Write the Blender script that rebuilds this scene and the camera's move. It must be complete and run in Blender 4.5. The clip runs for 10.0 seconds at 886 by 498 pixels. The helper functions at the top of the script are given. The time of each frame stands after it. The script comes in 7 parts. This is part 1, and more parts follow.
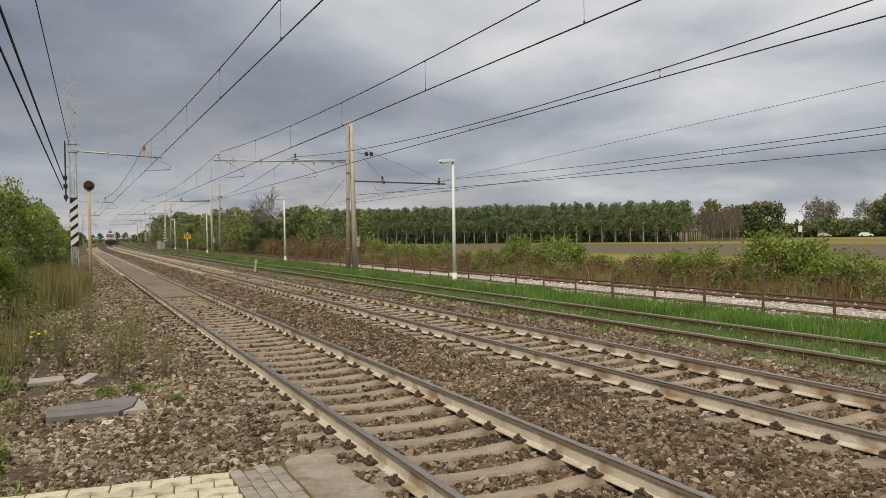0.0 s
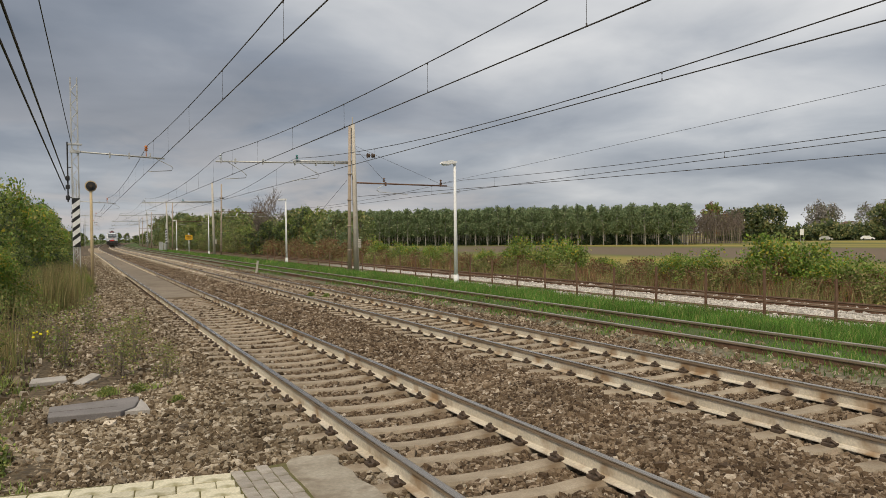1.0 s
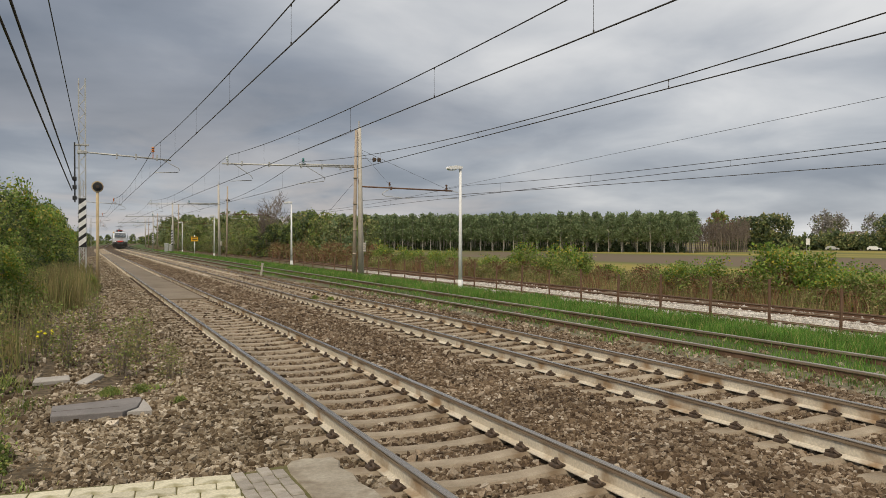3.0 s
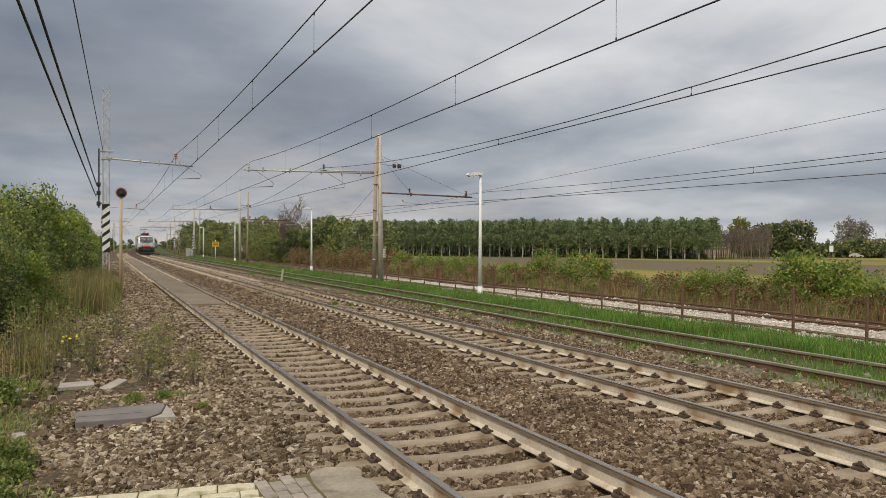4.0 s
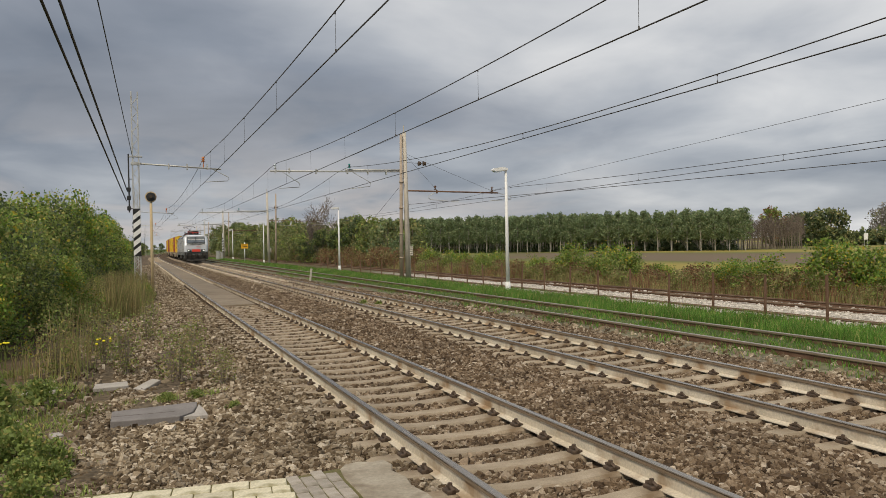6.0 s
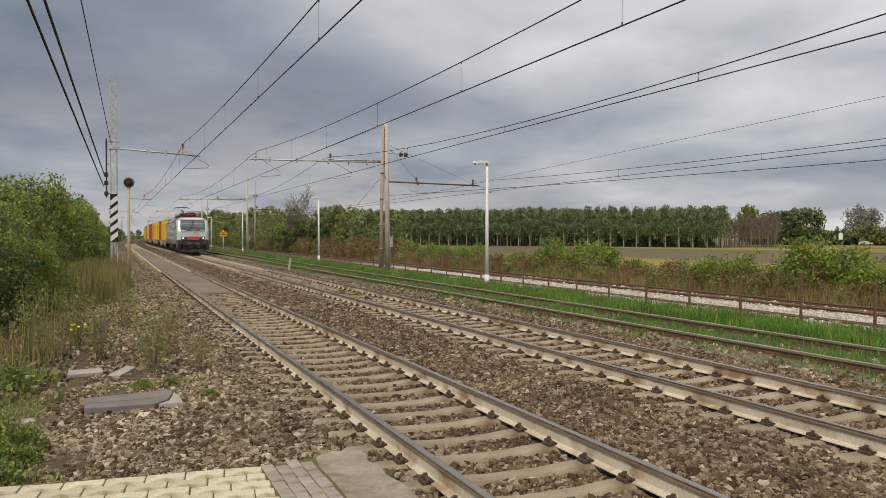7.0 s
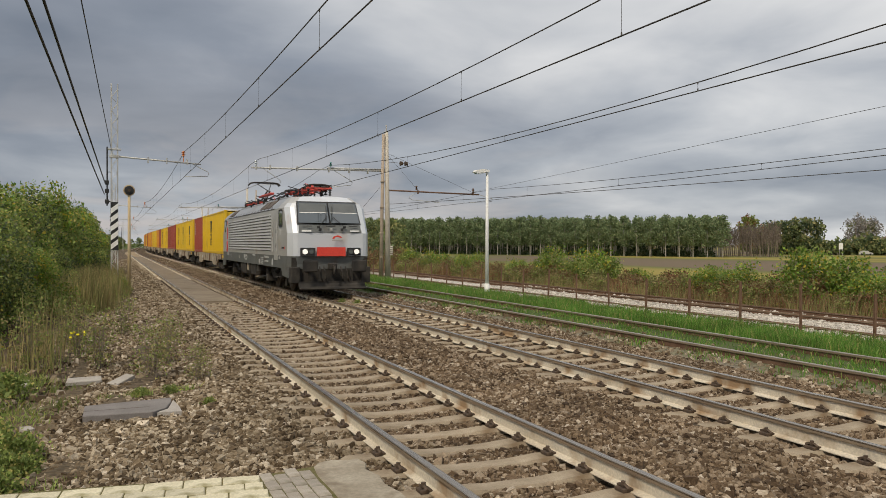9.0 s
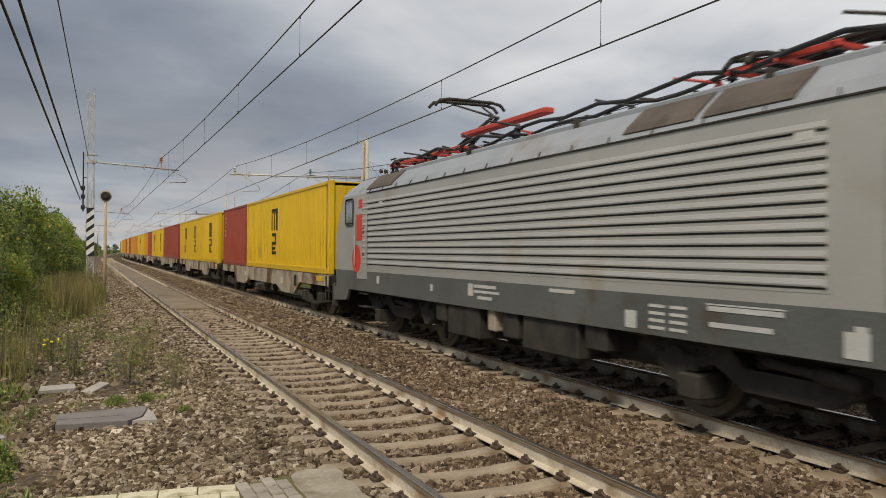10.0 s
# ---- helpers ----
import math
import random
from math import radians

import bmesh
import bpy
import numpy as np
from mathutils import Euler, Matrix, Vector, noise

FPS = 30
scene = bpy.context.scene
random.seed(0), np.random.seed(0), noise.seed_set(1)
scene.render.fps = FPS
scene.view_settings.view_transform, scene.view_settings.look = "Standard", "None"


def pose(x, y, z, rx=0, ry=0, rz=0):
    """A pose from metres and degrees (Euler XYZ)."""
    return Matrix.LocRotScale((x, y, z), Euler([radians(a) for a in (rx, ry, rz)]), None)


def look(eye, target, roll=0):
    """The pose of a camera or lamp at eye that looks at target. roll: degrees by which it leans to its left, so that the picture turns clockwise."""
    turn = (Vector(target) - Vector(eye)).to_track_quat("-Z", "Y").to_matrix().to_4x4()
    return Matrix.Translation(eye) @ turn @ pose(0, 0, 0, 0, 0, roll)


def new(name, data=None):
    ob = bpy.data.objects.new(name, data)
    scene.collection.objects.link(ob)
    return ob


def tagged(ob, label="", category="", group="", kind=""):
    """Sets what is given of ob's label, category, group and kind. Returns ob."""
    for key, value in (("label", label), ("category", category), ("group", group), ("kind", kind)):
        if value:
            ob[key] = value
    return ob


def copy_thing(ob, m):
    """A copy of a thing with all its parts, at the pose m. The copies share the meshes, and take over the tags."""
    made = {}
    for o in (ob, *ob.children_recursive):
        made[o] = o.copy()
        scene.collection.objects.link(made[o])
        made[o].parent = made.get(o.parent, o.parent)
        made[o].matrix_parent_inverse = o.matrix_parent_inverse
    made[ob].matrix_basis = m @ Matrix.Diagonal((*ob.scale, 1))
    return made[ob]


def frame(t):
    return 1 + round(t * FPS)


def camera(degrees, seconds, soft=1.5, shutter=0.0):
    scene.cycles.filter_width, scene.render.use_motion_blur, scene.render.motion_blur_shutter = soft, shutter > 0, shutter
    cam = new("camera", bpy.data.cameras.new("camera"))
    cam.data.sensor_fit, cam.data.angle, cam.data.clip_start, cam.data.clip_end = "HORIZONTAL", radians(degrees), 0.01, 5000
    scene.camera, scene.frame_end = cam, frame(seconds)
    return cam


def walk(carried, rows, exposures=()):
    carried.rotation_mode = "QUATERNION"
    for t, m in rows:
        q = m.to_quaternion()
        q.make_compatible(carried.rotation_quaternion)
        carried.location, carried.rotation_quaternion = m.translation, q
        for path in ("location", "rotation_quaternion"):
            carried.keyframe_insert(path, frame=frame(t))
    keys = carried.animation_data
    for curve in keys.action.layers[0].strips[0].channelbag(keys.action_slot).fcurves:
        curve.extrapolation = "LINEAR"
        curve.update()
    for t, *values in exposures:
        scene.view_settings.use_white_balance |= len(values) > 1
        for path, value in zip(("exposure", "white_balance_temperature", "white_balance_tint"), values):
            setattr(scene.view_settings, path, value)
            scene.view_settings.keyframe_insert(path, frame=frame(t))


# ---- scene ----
# ---------------------------------------------------------------- camera
cam = camera(59.0, 10.0, soft=0.5, shutter=0.08)
PATH = [
    (0.0, 0.012, 0.010, 1.838, 88.85, 0.93, -25.23),
    (0.5, 0.006, 0.004, 1.838, 88.87, 0.90, -25.30),
    (1.0, 0.000, 0.000, 1.838, 88.99, 0.72, -25.13),
    (1.5, 0.005, 0.009, 1.838, 88.99, 0.72, -25.02),
    (2.0, 0.006, 0.020, 1.832, 89.06, 0.73, -24.93),
    (3.3, 0.015, -0.009, 1.835, 89.50, -0.10, -24.74),
    (3.5, 0.024, 0.004, 1.844, 89.56, 0.40, -24.26),
    (4.0, -0.023, 0.010, 1.866, 89.77, -0.22, -23.37),
    (4.5, -0.046, 0.004, 1.869, 90.67, 0.19, -20.85),
    (5.0, 0.024, -0.007, 1.840, 91.08, 0.68, -20.55),
    (5.5, 0.028, 0.010, 1.844, 91.31, 0.86, -20.62),
    (5.7, 0.002, 0.012, 1.835, 90.55, 1.15, -20.90),
    (7.0, -0.001, 0.001, 1.826, 88.99, 0.01, -22.83),
    (7.5, -0.009, -0.011, 1.821, 89.63, -0.38, -22.66),
    (8.0, 0.014, -0.014, 1.829, 89.88, -0.33, -22.73),
    (8.5, 0.017, -0.012, 1.830, 89.82, -0.12, -22.87),
    (9.0, 0.005, -0.014, 1.827, 89.63, -0.14, -22.81),
    (9.5, 0.011, -0.006, 1.831, 89.69, -0.65, -22.89),
    (9.8, 0.008, -0.012, 1.829, 89.91, -0.53, -23.49),
    (10.0, 0.006, -0.017, 1.827, 90.23, -0.46, -24.31),
]
walk(cam, [(r[0], pose(*r[1:])) for r in PATH], exposures=[(0.0, -0.06), (10.0, -0.06)])

# ---------------------------------------------------------------- sky and sun
SUN_ELEV, SUN_AZ = radians(48), radians(226)


def build_sky():
    world = bpy.data.worlds.new("cloudy_sky")
    scene.world = world
    world.use_nodes = True
    nt = world.node_tree
    nt.nodes.clear()
    N, L = nt.nodes.new, nt.links.new
    out, bg = N("ShaderNodeOutputWorld"), N("ShaderNodeBackground")
    sky = N("ShaderNodeTexSky")
    sky.sky_type, sky.sun_disc = "NISHITA", False
    sky.sun_elevation, sky.sun_rotation = SUN_ELEV, SUN_AZ
    co = N("ShaderNodeTexCoord")
    sep = N("ShaderNodeSeparateXYZ")
    L(co.outputs["Generated"], sep.inputs[0])

    def m(op, a, b=None, c=None, clamp=False):
        n = N("ShaderNodeMath")
        n.operation, n.use_clamp = op, clamp
        for k, v in enumerate((a, b, c)):
            if v is None:
                continue
            if isinstance(v, (int, float)):
                n.inputs[k].default_value = v
            else:
                L(v, n.inputs[k])
        return n.outputs[0]

    up = m("ADD", m("MAXIMUM", sep.outputs[2], 0.0), 0.20)
    flat = N("ShaderNodeCombineXYZ")
    L(m("DIVIDE", sep.outputs[0], up), flat.inputs[0])
    L(m("DIVIDE", sep.outputs[1], up), flat.inputs[1])

    def cloud(scale, detail, rough, off, dist=0.0):
        mp = N("ShaderNodeMapping")
        mp.inputs["Location"].default_value = off
        L(flat.outputs[0], mp.inputs[0])
        n = N("ShaderNodeTexNoise")
        n.inputs["Scale"].default_value = scale
        n.inputs["Detail"].default_value = detail
        n.inputs["Roughness"].default_value = rough
        n.inputs["Distortion"].default_value = dist
        L(mp.outputs[0], n.inputs["Vector"])
        return n.outputs[0]

    big = cloud(0.55, 3.0, 0.45, (2.2, 0.7, 0), 0.2)
    mid = cloud(1.7, 5.0, 0.5, (5.1, 1.3, 3), 0.3)
    # the deck is thinnest where the light breaks in, to the east
    way = Vector((math.sin(radians(62)), math.cos(radians(62)), 0.42)).normalized()
    dot = N("ShaderNodeVectorMath")
    dot.operation = "DOT_PRODUCT"
    dot.inputs[1].default_value = way
    L(co.outputs["Generated"], dot.inputs[0])
    thin = m("MULTIPLY", m("POWER", m("MAXIMUM", dot.outputs["Value"], 0.0), 3.0), 0.20)
    dens = m("ADD", m("ADD", m("MULTIPLY", big, 0.75), m("MULTIPLY", mid, 0.44)), thin)
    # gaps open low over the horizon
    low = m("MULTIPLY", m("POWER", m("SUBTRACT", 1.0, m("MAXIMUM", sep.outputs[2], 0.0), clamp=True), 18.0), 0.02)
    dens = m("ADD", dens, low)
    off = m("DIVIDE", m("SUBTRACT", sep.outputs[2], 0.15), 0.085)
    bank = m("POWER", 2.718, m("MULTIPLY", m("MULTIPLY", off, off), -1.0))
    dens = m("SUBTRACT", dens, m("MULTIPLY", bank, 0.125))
    # the deck thins overhead
    over = N("ShaderNodeMapRange")
    over.inputs[1].default_value, over.inputs[2].default_value, over.inputs[4].default_value = 0.18, 0.34, 0.13
    L(sep.outputs[2], over.inputs[0])
    dens = m("ADD", dens, over.outputs[0])
    ramp = N("ShaderNodeValToRGB")
    stops = ((0.42, (0.190, 0.222, 0.275)), (0.56, (0.305, 0.335, 0.390)), (0.70, (0.50, 0.525, 0.565)), (0.86, (0.82, 0.82, 0.82)))
    el = ramp.color_ramp.elements
    while len(el) < len(stops):
        el.new(0.5)
    for e, (at, c) in zip(el, stops):
        e.position, e.color = at, (*c, 1)
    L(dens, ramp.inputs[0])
    dim = N("ShaderNodeMix")
    dim.data_type, dim.blend_type = "RGBA", "MULTIPLY"
    dim.inputs[0].default_value = 1.0
    L(sky.outputs[0], dim.inputs[6])
    dim.inputs[7].default_value = (0.1, 0.1, 0.1, 1)
    mix = N("ShaderNodeMix")
    mix.data_type = "RGBA"
    mix.inputs[0].default_value = 0.93
    L(dim.outputs[2], mix.inputs[6])
    L(ramp.outputs[0], mix.inputs[7])
    puff = N("ShaderNodeMapRange")
    puff.inputs[1].default_value, puff.inputs[2].default_value = 0.43, 0.60
    L(cloud(1.5, 5.0, 0.55, (0.4, 2.1, 7), 0.6), puff.inputs[0])
    rim = m("MULTIPLY", m("POWER", m("SUBTRACT", 1.0, m("MAXIMUM", sep.outputs[2], 0.0), clamp=True), 11.0), 0.85)
    # the broken, warm-lit clouds stand to the north; eastwards the deck closes
    north = N("ShaderNodeMapRange")
    north.inputs[1].default_value, north.inputs[2].default_value = 0.78, 0.95
    L(sep.outputs[1], north.inputs[0])
    rim = m("MULTIPLY", rim, north.outputs[0])
    warm = N("ShaderNodeMix")
    warm.data_type = "RGBA"
    L(m("MULTIPLY", puff.outputs[0], rim), warm.inputs[0])
    L(mix.outputs[2], warm.inputs[6])
    warm.inputs[7].default_value = (0.66, 0.60, 0.56, 1)
    L(warm.outputs[2], bg.inputs[0])
    bg.inputs[1].default_value = 0.95
    L(bg.outputs[0], out.inputs[0])


build_sky()
sun_data = bpy.data.lights.new("sun", "SUN")
sun_data.energy, sun_data.angle, sun_data.color = 2.7, radians(11), (1.0, 0.88, 0.70)
sun = new("sun", sun_data)
sun_way = Vector((math.sin(SUN_AZ) * math.cos(SUN_ELEV), math.cos(SUN_AZ) * math.cos(SUN_ELEV), math.sin(SUN_ELEV)))
sun.matrix_world = look(sun_way * 50, (0, 0, 0))


# ---------------------------------------------------------------- materials
def surface(name, c1, c2, scale=3.0, rough=0.8, metal=0.0, bump=0.2, fine=60.0, island=0.0, obj=0.0, stain=None, stain_scale=1.2, stain_at=0.58, streak=None, translucent=0.0, emit=None, grain=0.18):
    """A worn surface: two colours mixed at a large and a fine scale, relief, optional stains and variation from piece to piece."""
    mt = bpy.data.materials.new(name)
    mt.use_nodes = True
    nt = mt.node_tree
    N, L = nt.nodes.new, nt.links.new
    bsdf = nt.nodes["Principled BSDF"]
    co = N("ShaderNodeTexCoord")
    vec = co.outputs["Object"]
    if streak:
        mp = N("ShaderNodeMapping")
        mp.inputs["Scale"].default_value = streak
        L(vec, mp.inputs[0])
        vec = mp.outputs[0]

    def nz(sc, detail=4.0):
        n = N("ShaderNodeTexNoise")
        n.inputs["Scale"].default_value, n.inputs["Detail"].default_value = sc, detail
        L(vec, n.inputs["Vector"])
        return n.outputs[0]

    def spread(sock, lo, hi):
        r = N("ShaderNodeMapRange")
        r.inputs[1].default_value, r.inputs[2].default_value = lo, hi
        L(sock, r.inputs[0])
        return r.outputs[0]

    def mix(fac, a, b, mode="MIX"):
        n = N("ShaderNodeMix")
        n.data_type, n.blend_type = "RGBA", mode
        for k, v in ((0, fac), (6, a), (7, b)):
            if isinstance(v, float):
                n.inputs[k].default_value = v
            elif isinstance(v, tuple):
                n.inputs[k].default_value = (*v, 1)
            else:
                L(v, n.inputs[k])
        return n.outputs[2]

    big, small = nz(scale), nz(fine, 3.0)
    col = mix(spread(big, 0.3, 0.7), c1, c2)
    g = N("ShaderNodeMapRange")
    g.inputs[1].default_value, g.inputs[2].default_value, g.inputs[3].default_value, g.inputs[4].default_value = 0.25, 0.75, 1 - grain, 1 + grain
    L(small, g.inputs[0])
    col = mix(1.0, col, g.outputs[0], "MULTIPLY")
    if stain:
        col = mix(spread(nz(stain_scale, 6.0), stain_at, stain_at + 0.16), col, stain)
    for amount, kind in ((island, "island"), (obj, "obj")):
        if amount:
            src = N("ShaderNodeNewGeometry").outputs["Random Per Island"] if kind == "island" else N("ShaderNodeObjectInfo").outputs["Random"]
            v = N("ShaderNodeMapRange")
            v.inputs[3].default_value, v.inputs[4].default_value = 1 - amount, 1 + amount
            L(src, v.inputs[0])
            col = mix(1.0, col, v.outputs[0], "MULTIPLY")
    L(col, bsdf.inputs["Base Color"])
    r = N("ShaderNodeMapRange")
    r.inputs[3].default_value, r.inputs[4].default_value = max(0.03, rough - 0.1), min(1.0, rough + 0.1)
    L(small, r.inputs[0])
    L(r.outputs[0], bsdf.inputs["Roughness"])
    bsdf.inputs["Metallic"].default_value = metal
    bsdf.inputs["Specular IOR Level"].default_value = 0.3 if rough > 0.6 else 0.5
    if bump:
        b = N("ShaderNodeBump")
        b.inputs["Strength"].default_value, b.inputs["Distance"].default_value = bump, 0.01
        L(small, b.inputs["Height"])
        L(b.outputs[0], bsdf.inputs["Normal"])
    if translucent:
        tr, ms = N("ShaderNodeBsdfTranslucent"), N("ShaderNodeMixShader")
        L(col, tr.inputs[0])
        ms.inputs[0].default_value = translucent
        L(bsdf.outputs[0], ms.inputs[1])
        L(tr.outputs[0], ms.inputs[2])
        L(ms.outputs[0], nt.nodes["Material Output"].inputs[0])
    if emit:
        bsdf.inputs["Emission Color"].default_value = (*emit[0], 1)
        bsdf.inputs["Emission Strength"].default_value = emit[1]
    return mt


def leaf_material(name, dark, light, other, share=0.15):
    """Leaves: each one its own tint between dark and light, some turned to another colour."""
    mt = bpy.data.materials.new(name)
    mt.use_nodes = True
    nt = mt.node_tree
    N, L = nt.nodes.new, nt.links.new
    bsdf = nt.nodes["Principled BSDF"]
    geo = N("ShaderNodeNewGeometry")
    ramp = N("ShaderNodeValToRGB")
    el = ramp.color_ramp.elements
    el.new(0.5), el.new(0.5)
    for e, (at, c) in zip(el, ((0.0, dark), (1 - share - 0.05, light), (1 - share, other), (1.0, other))):
        e.position, e.color = at, (*c, 1)
    L(geo.outputs["Random Per Island"], ramp.inputs[0])
    co, nz, mp, mx = N("ShaderNodeTexCoord"), N("ShaderNodeTexNoise"), N("ShaderNodeMapRange"), N("ShaderNodeMix")
    nz.inputs["Scale"].default_value = 0.9
    L(co.outputs["Object"], nz.inputs["Vector"])
    mp.inputs[1].default_value, mp.inputs[2].default_value, mp.inputs[3].default_value, mp.inputs[4].default_value = 0.3, 0.7, 0.65, 1.35
    L(nz.outputs[0], mp.inputs[0])
    mx.data_type, mx.blend_type = "RGBA", "MULTIPLY"
    mx.inputs[0].default_value = 1.0
    L(ramp.outputs[0], mx.inputs[6])
    L(mp.outputs[0], mx.inputs[7])
    L(mx.outputs[2], bsdf.inputs["Base Color"])
    bsdf.inputs["Roughness"].default_value = 0.6
    bsdf.inputs["Specular IOR Level"].default_value = 0.25
    tr, ms = N("ShaderNodeBsdfTranslucent"), N("ShaderNodeMixShader")
    L(mx.outputs[2], tr.inputs[0])
    ms.inputs[0].default_value = 0.38
    L(bsdf.outputs[0], ms.inputs[1])
    L(tr.outputs[0], ms.inputs[2])
    L(ms.outputs[0], nt.nodes["Material Output"].inputs[0])
    return mt


BEND_AT, BEND_R, BEND_LEN = 140.0, 2300.0, 88.0


def bend(y):
    """How far the tracks have swung to the east at y: a curve, then straight on."""
    c = min(max(0.0, y - BEND_AT), BEND_LEN)
    return c * c / (2 * BEND_R) + max(0.0, y - BEND_AT - BEND_LEN) * BEND_LEN / BEND_R


def ground_material():
    mt = bpy.data.materials.new("trackside_ground")
    mt.use_nodes = True
    nt = mt.node_tree
    N, L = nt.nodes.new, nt.links.new
    bsdf = nt.nodes["Principled BSDF"]
    co, sep = N("ShaderNodeTexCoord"), N("ShaderNodeSeparateXYZ")
    vec = co.outputs["Object"]
    L(vec, sep.inputs[0])

    def m(op, a, b=None, clamp=False):
        n = N("ShaderNodeMath")
        n.operation, n.use_clamp = op, clamp
        for k, v in enumerate((a, b)):
            if v is None:
                continue
            if isinstance(v, (int, float)):
                n.inputs[k].default_value = v
            else:
                L(v, n.inputs[k])
        return n.outputs[0]

    def nz(sc, detail=4.0, rough=0.5):
        n = N("ShaderNodeTexNoise")
        n.inputs["Scale"].default_value, n.inputs["Detail"].default_value, n.inputs["Roughness"].default_value = sc, detail, rough
        L(vec, n.inputs["Vector"])
        return n.outputs[0]

    def mix(fac, a, b, mode="MIX"):
        n = N("ShaderNodeMix")
        n.data_type, n.blend_type = "RGBA", mode
        for k, v in ((0, fac), (6, a), (7, b)):
            if isinstance(v, float):
                n.inputs[k].default_value = v
            elif isinstance(v, tuple):
                n.inputs[k].default_value = (*v, 1)
            else:
                L(v, n.inputs[k])
        return n.outputs[2]

    def ramp(fac, stops):
        n = N("ShaderNodeValToRGB")
        el = n.color_ramp.elements
        while len(el) < len(stops):
            el.new(0.5)
        for e, (at, c) in zip(el, stops):
            e.position, e.color = at, (*c, 1)
        L(fac, n.inputs[0])
        return n.outputs[0]

    s = m("SUBTRACT", sep.outputs[0], m("DIVIDE", m("POWER", m("MAXIMUM", m("SUBTRACT", sep.outputs[1], BEND_AT), 0.0), 2.0), 2 * BEND_R))
    wob = m("ADD", s, m("MULTIPLY", m("SUBTRACT", nz(0.7, 5.0), 0.5), 1.6))
    fac = m("DIVIDE", m("ADD", wob, 10.0), 40.0, True)
    at = lambda x: (x + 10.0) / 40.0
    # gravel and brown: soil darkened to hold the shade between the stones
    soil, grassy, gravel = (0.10, 0.072, 0.042), (0.08, 0.11, 0.03), (0.115, 0.088, 0.060)
    brown, pale, weed = (0.100, 0.074, 0.050), (0.50, 0.46, 0.41), (0.13, 0.105, 0.055)
    col = ramp(fac, ((at(-10), grassy), (at(-2.2), soil), (at(-0.6), (0.13, 0.10, 0.065)), (at(0.6), gravel), (at(1.8), gravel), (at(2.6), brown), (at(8.3), brown),
                     (at(9.2), (0.20, 0.17, 0.13)), (at(10.2), (0.085, 0.095, 0.04)), (at(11.8), (0.07, 0.10, 0.03)), (at(15.0), (0.08, 0.11, 0.035)), (at(16.2), pale), (at(20.4), pale),
                     (at(20.9), (0.15, 0.11, 0.075)), (at(22.4), (0.16, 0.12, 0.08)), (at(23.4), weed), (at(29.0), (0.10, 0.10, 0.045))))
    # loose stones between and beside the tracks
    vo = N("ShaderNodeTexVoronoi")
    vo.inputs["Scale"].default_value = 17.0
    L(vec, vo.inputs["Vector"])
    stone = ramp(fac, ((at(-2.5), (0, 0, 0)), (at(-0.2), (0.8, 0.8, 0.8)), (at(9.0), (1, 1, 1)), (at(10.2), (0.15, 0.15, 0.15)), (at(14.9), (0.1, 0.1, 0.1)), (at(15.6), (1, 1, 1)), (at(21), (0.8, 0.8, 0.8)), (at(23), (0, 0, 0))))
    tint = N("ShaderNodeSeparateColor")
    L(vo.outputs["Color"], tint.inputs[0])
    shade = N("ShaderNodeMapRange")
    shade.inputs[3].default_value, shade.inputs[4].default_value = 0.45, 1.6
    L(tint.outputs[0], shade.inputs[0])
    col = mix(stone, col, mix(1.0, col, shade.outputs[0], "MULTIPLY"))
    patch = N("ShaderNodeMapRange")
    patch.inputs[1].default_value, patch.inputs[2].default_value, patch.inputs[3].default_value, patch.inputs[4].default_value = 0.3, 0.7, 0.75, 1.25
    L(nz(0.35, 6.0, 0.6), patch.inputs[0])
    col = mix(1.0, col, patch.outputs[0], "MULTIPLY")
    # past the lamp the pale ballast is lost under dirt and weeds
    gone = N("ShaderNodeMapRange")
    gone.inputs[1].default_value, gone.inputs[2].default_value = 48.0, 70.0
    L(sep.outputs[1], gone.inputs[0])
    band = m("MULTIPLY", m("GREATER_THAN", wob, 14.6), m("LESS_THAN", wob, 21.8))
    col = mix(m("MULTIPLY", gone.outputs[0], band), col, (0.115, 0.098, 0.052))
    # farmland beyond: ploughed soil with strips of meadow and stubble
    mp = N("ShaderNodeMapping")
    mp.inputs["Rotation"].default_value = (0, 0, radians(35))
    mp.inputs["Scale"].default_value = (0.012, 0.0025, 1)
    L(vec, mp.inputs[0])
    fv = N("ShaderNodeTexNoise")
    fv.inputs["Scale"].default_value = 1.0
    L(mp.outputs[0], fv.inputs["Vector"])
    field = ramp(fv.outputs[0], ((0.40, (0.17, 0.125, 0.085)), (0.52, (0.15, 0.115, 0.075)), (0.56, (0.13, 0.14, 0.04)), (0.62, (0.30, 0.24, 0.06)), (0.70, (0.08, 0.12, 0.03))))
    far = N("ShaderNodeMapRange")
    far.inputs[1].default_value, far.inputs[2].default_value = 33.0, 45.0
    L(wob, far.inputs[0])
    col = mix(far.outputs[0], col, field)
    L(col, bsdf.inputs["Base Color"])
    bsdf.inputs["Roughness"].default_value = 0.92
    bsdf.inputs["Specular IOR Level"].default_value = 0.2
    b = N("ShaderNodeBump")
    b.inputs["Strength"].default_value, b.inputs["Distance"].default_value = 0.9, 0.03
    L(m("MULTIPLY", m("SUBTRACT", 1.0, vo.outputs["Distance"]), stone), b.inputs["Height"])
    L(b.outputs[0], bsdf.inputs["Normal"])
    return mt


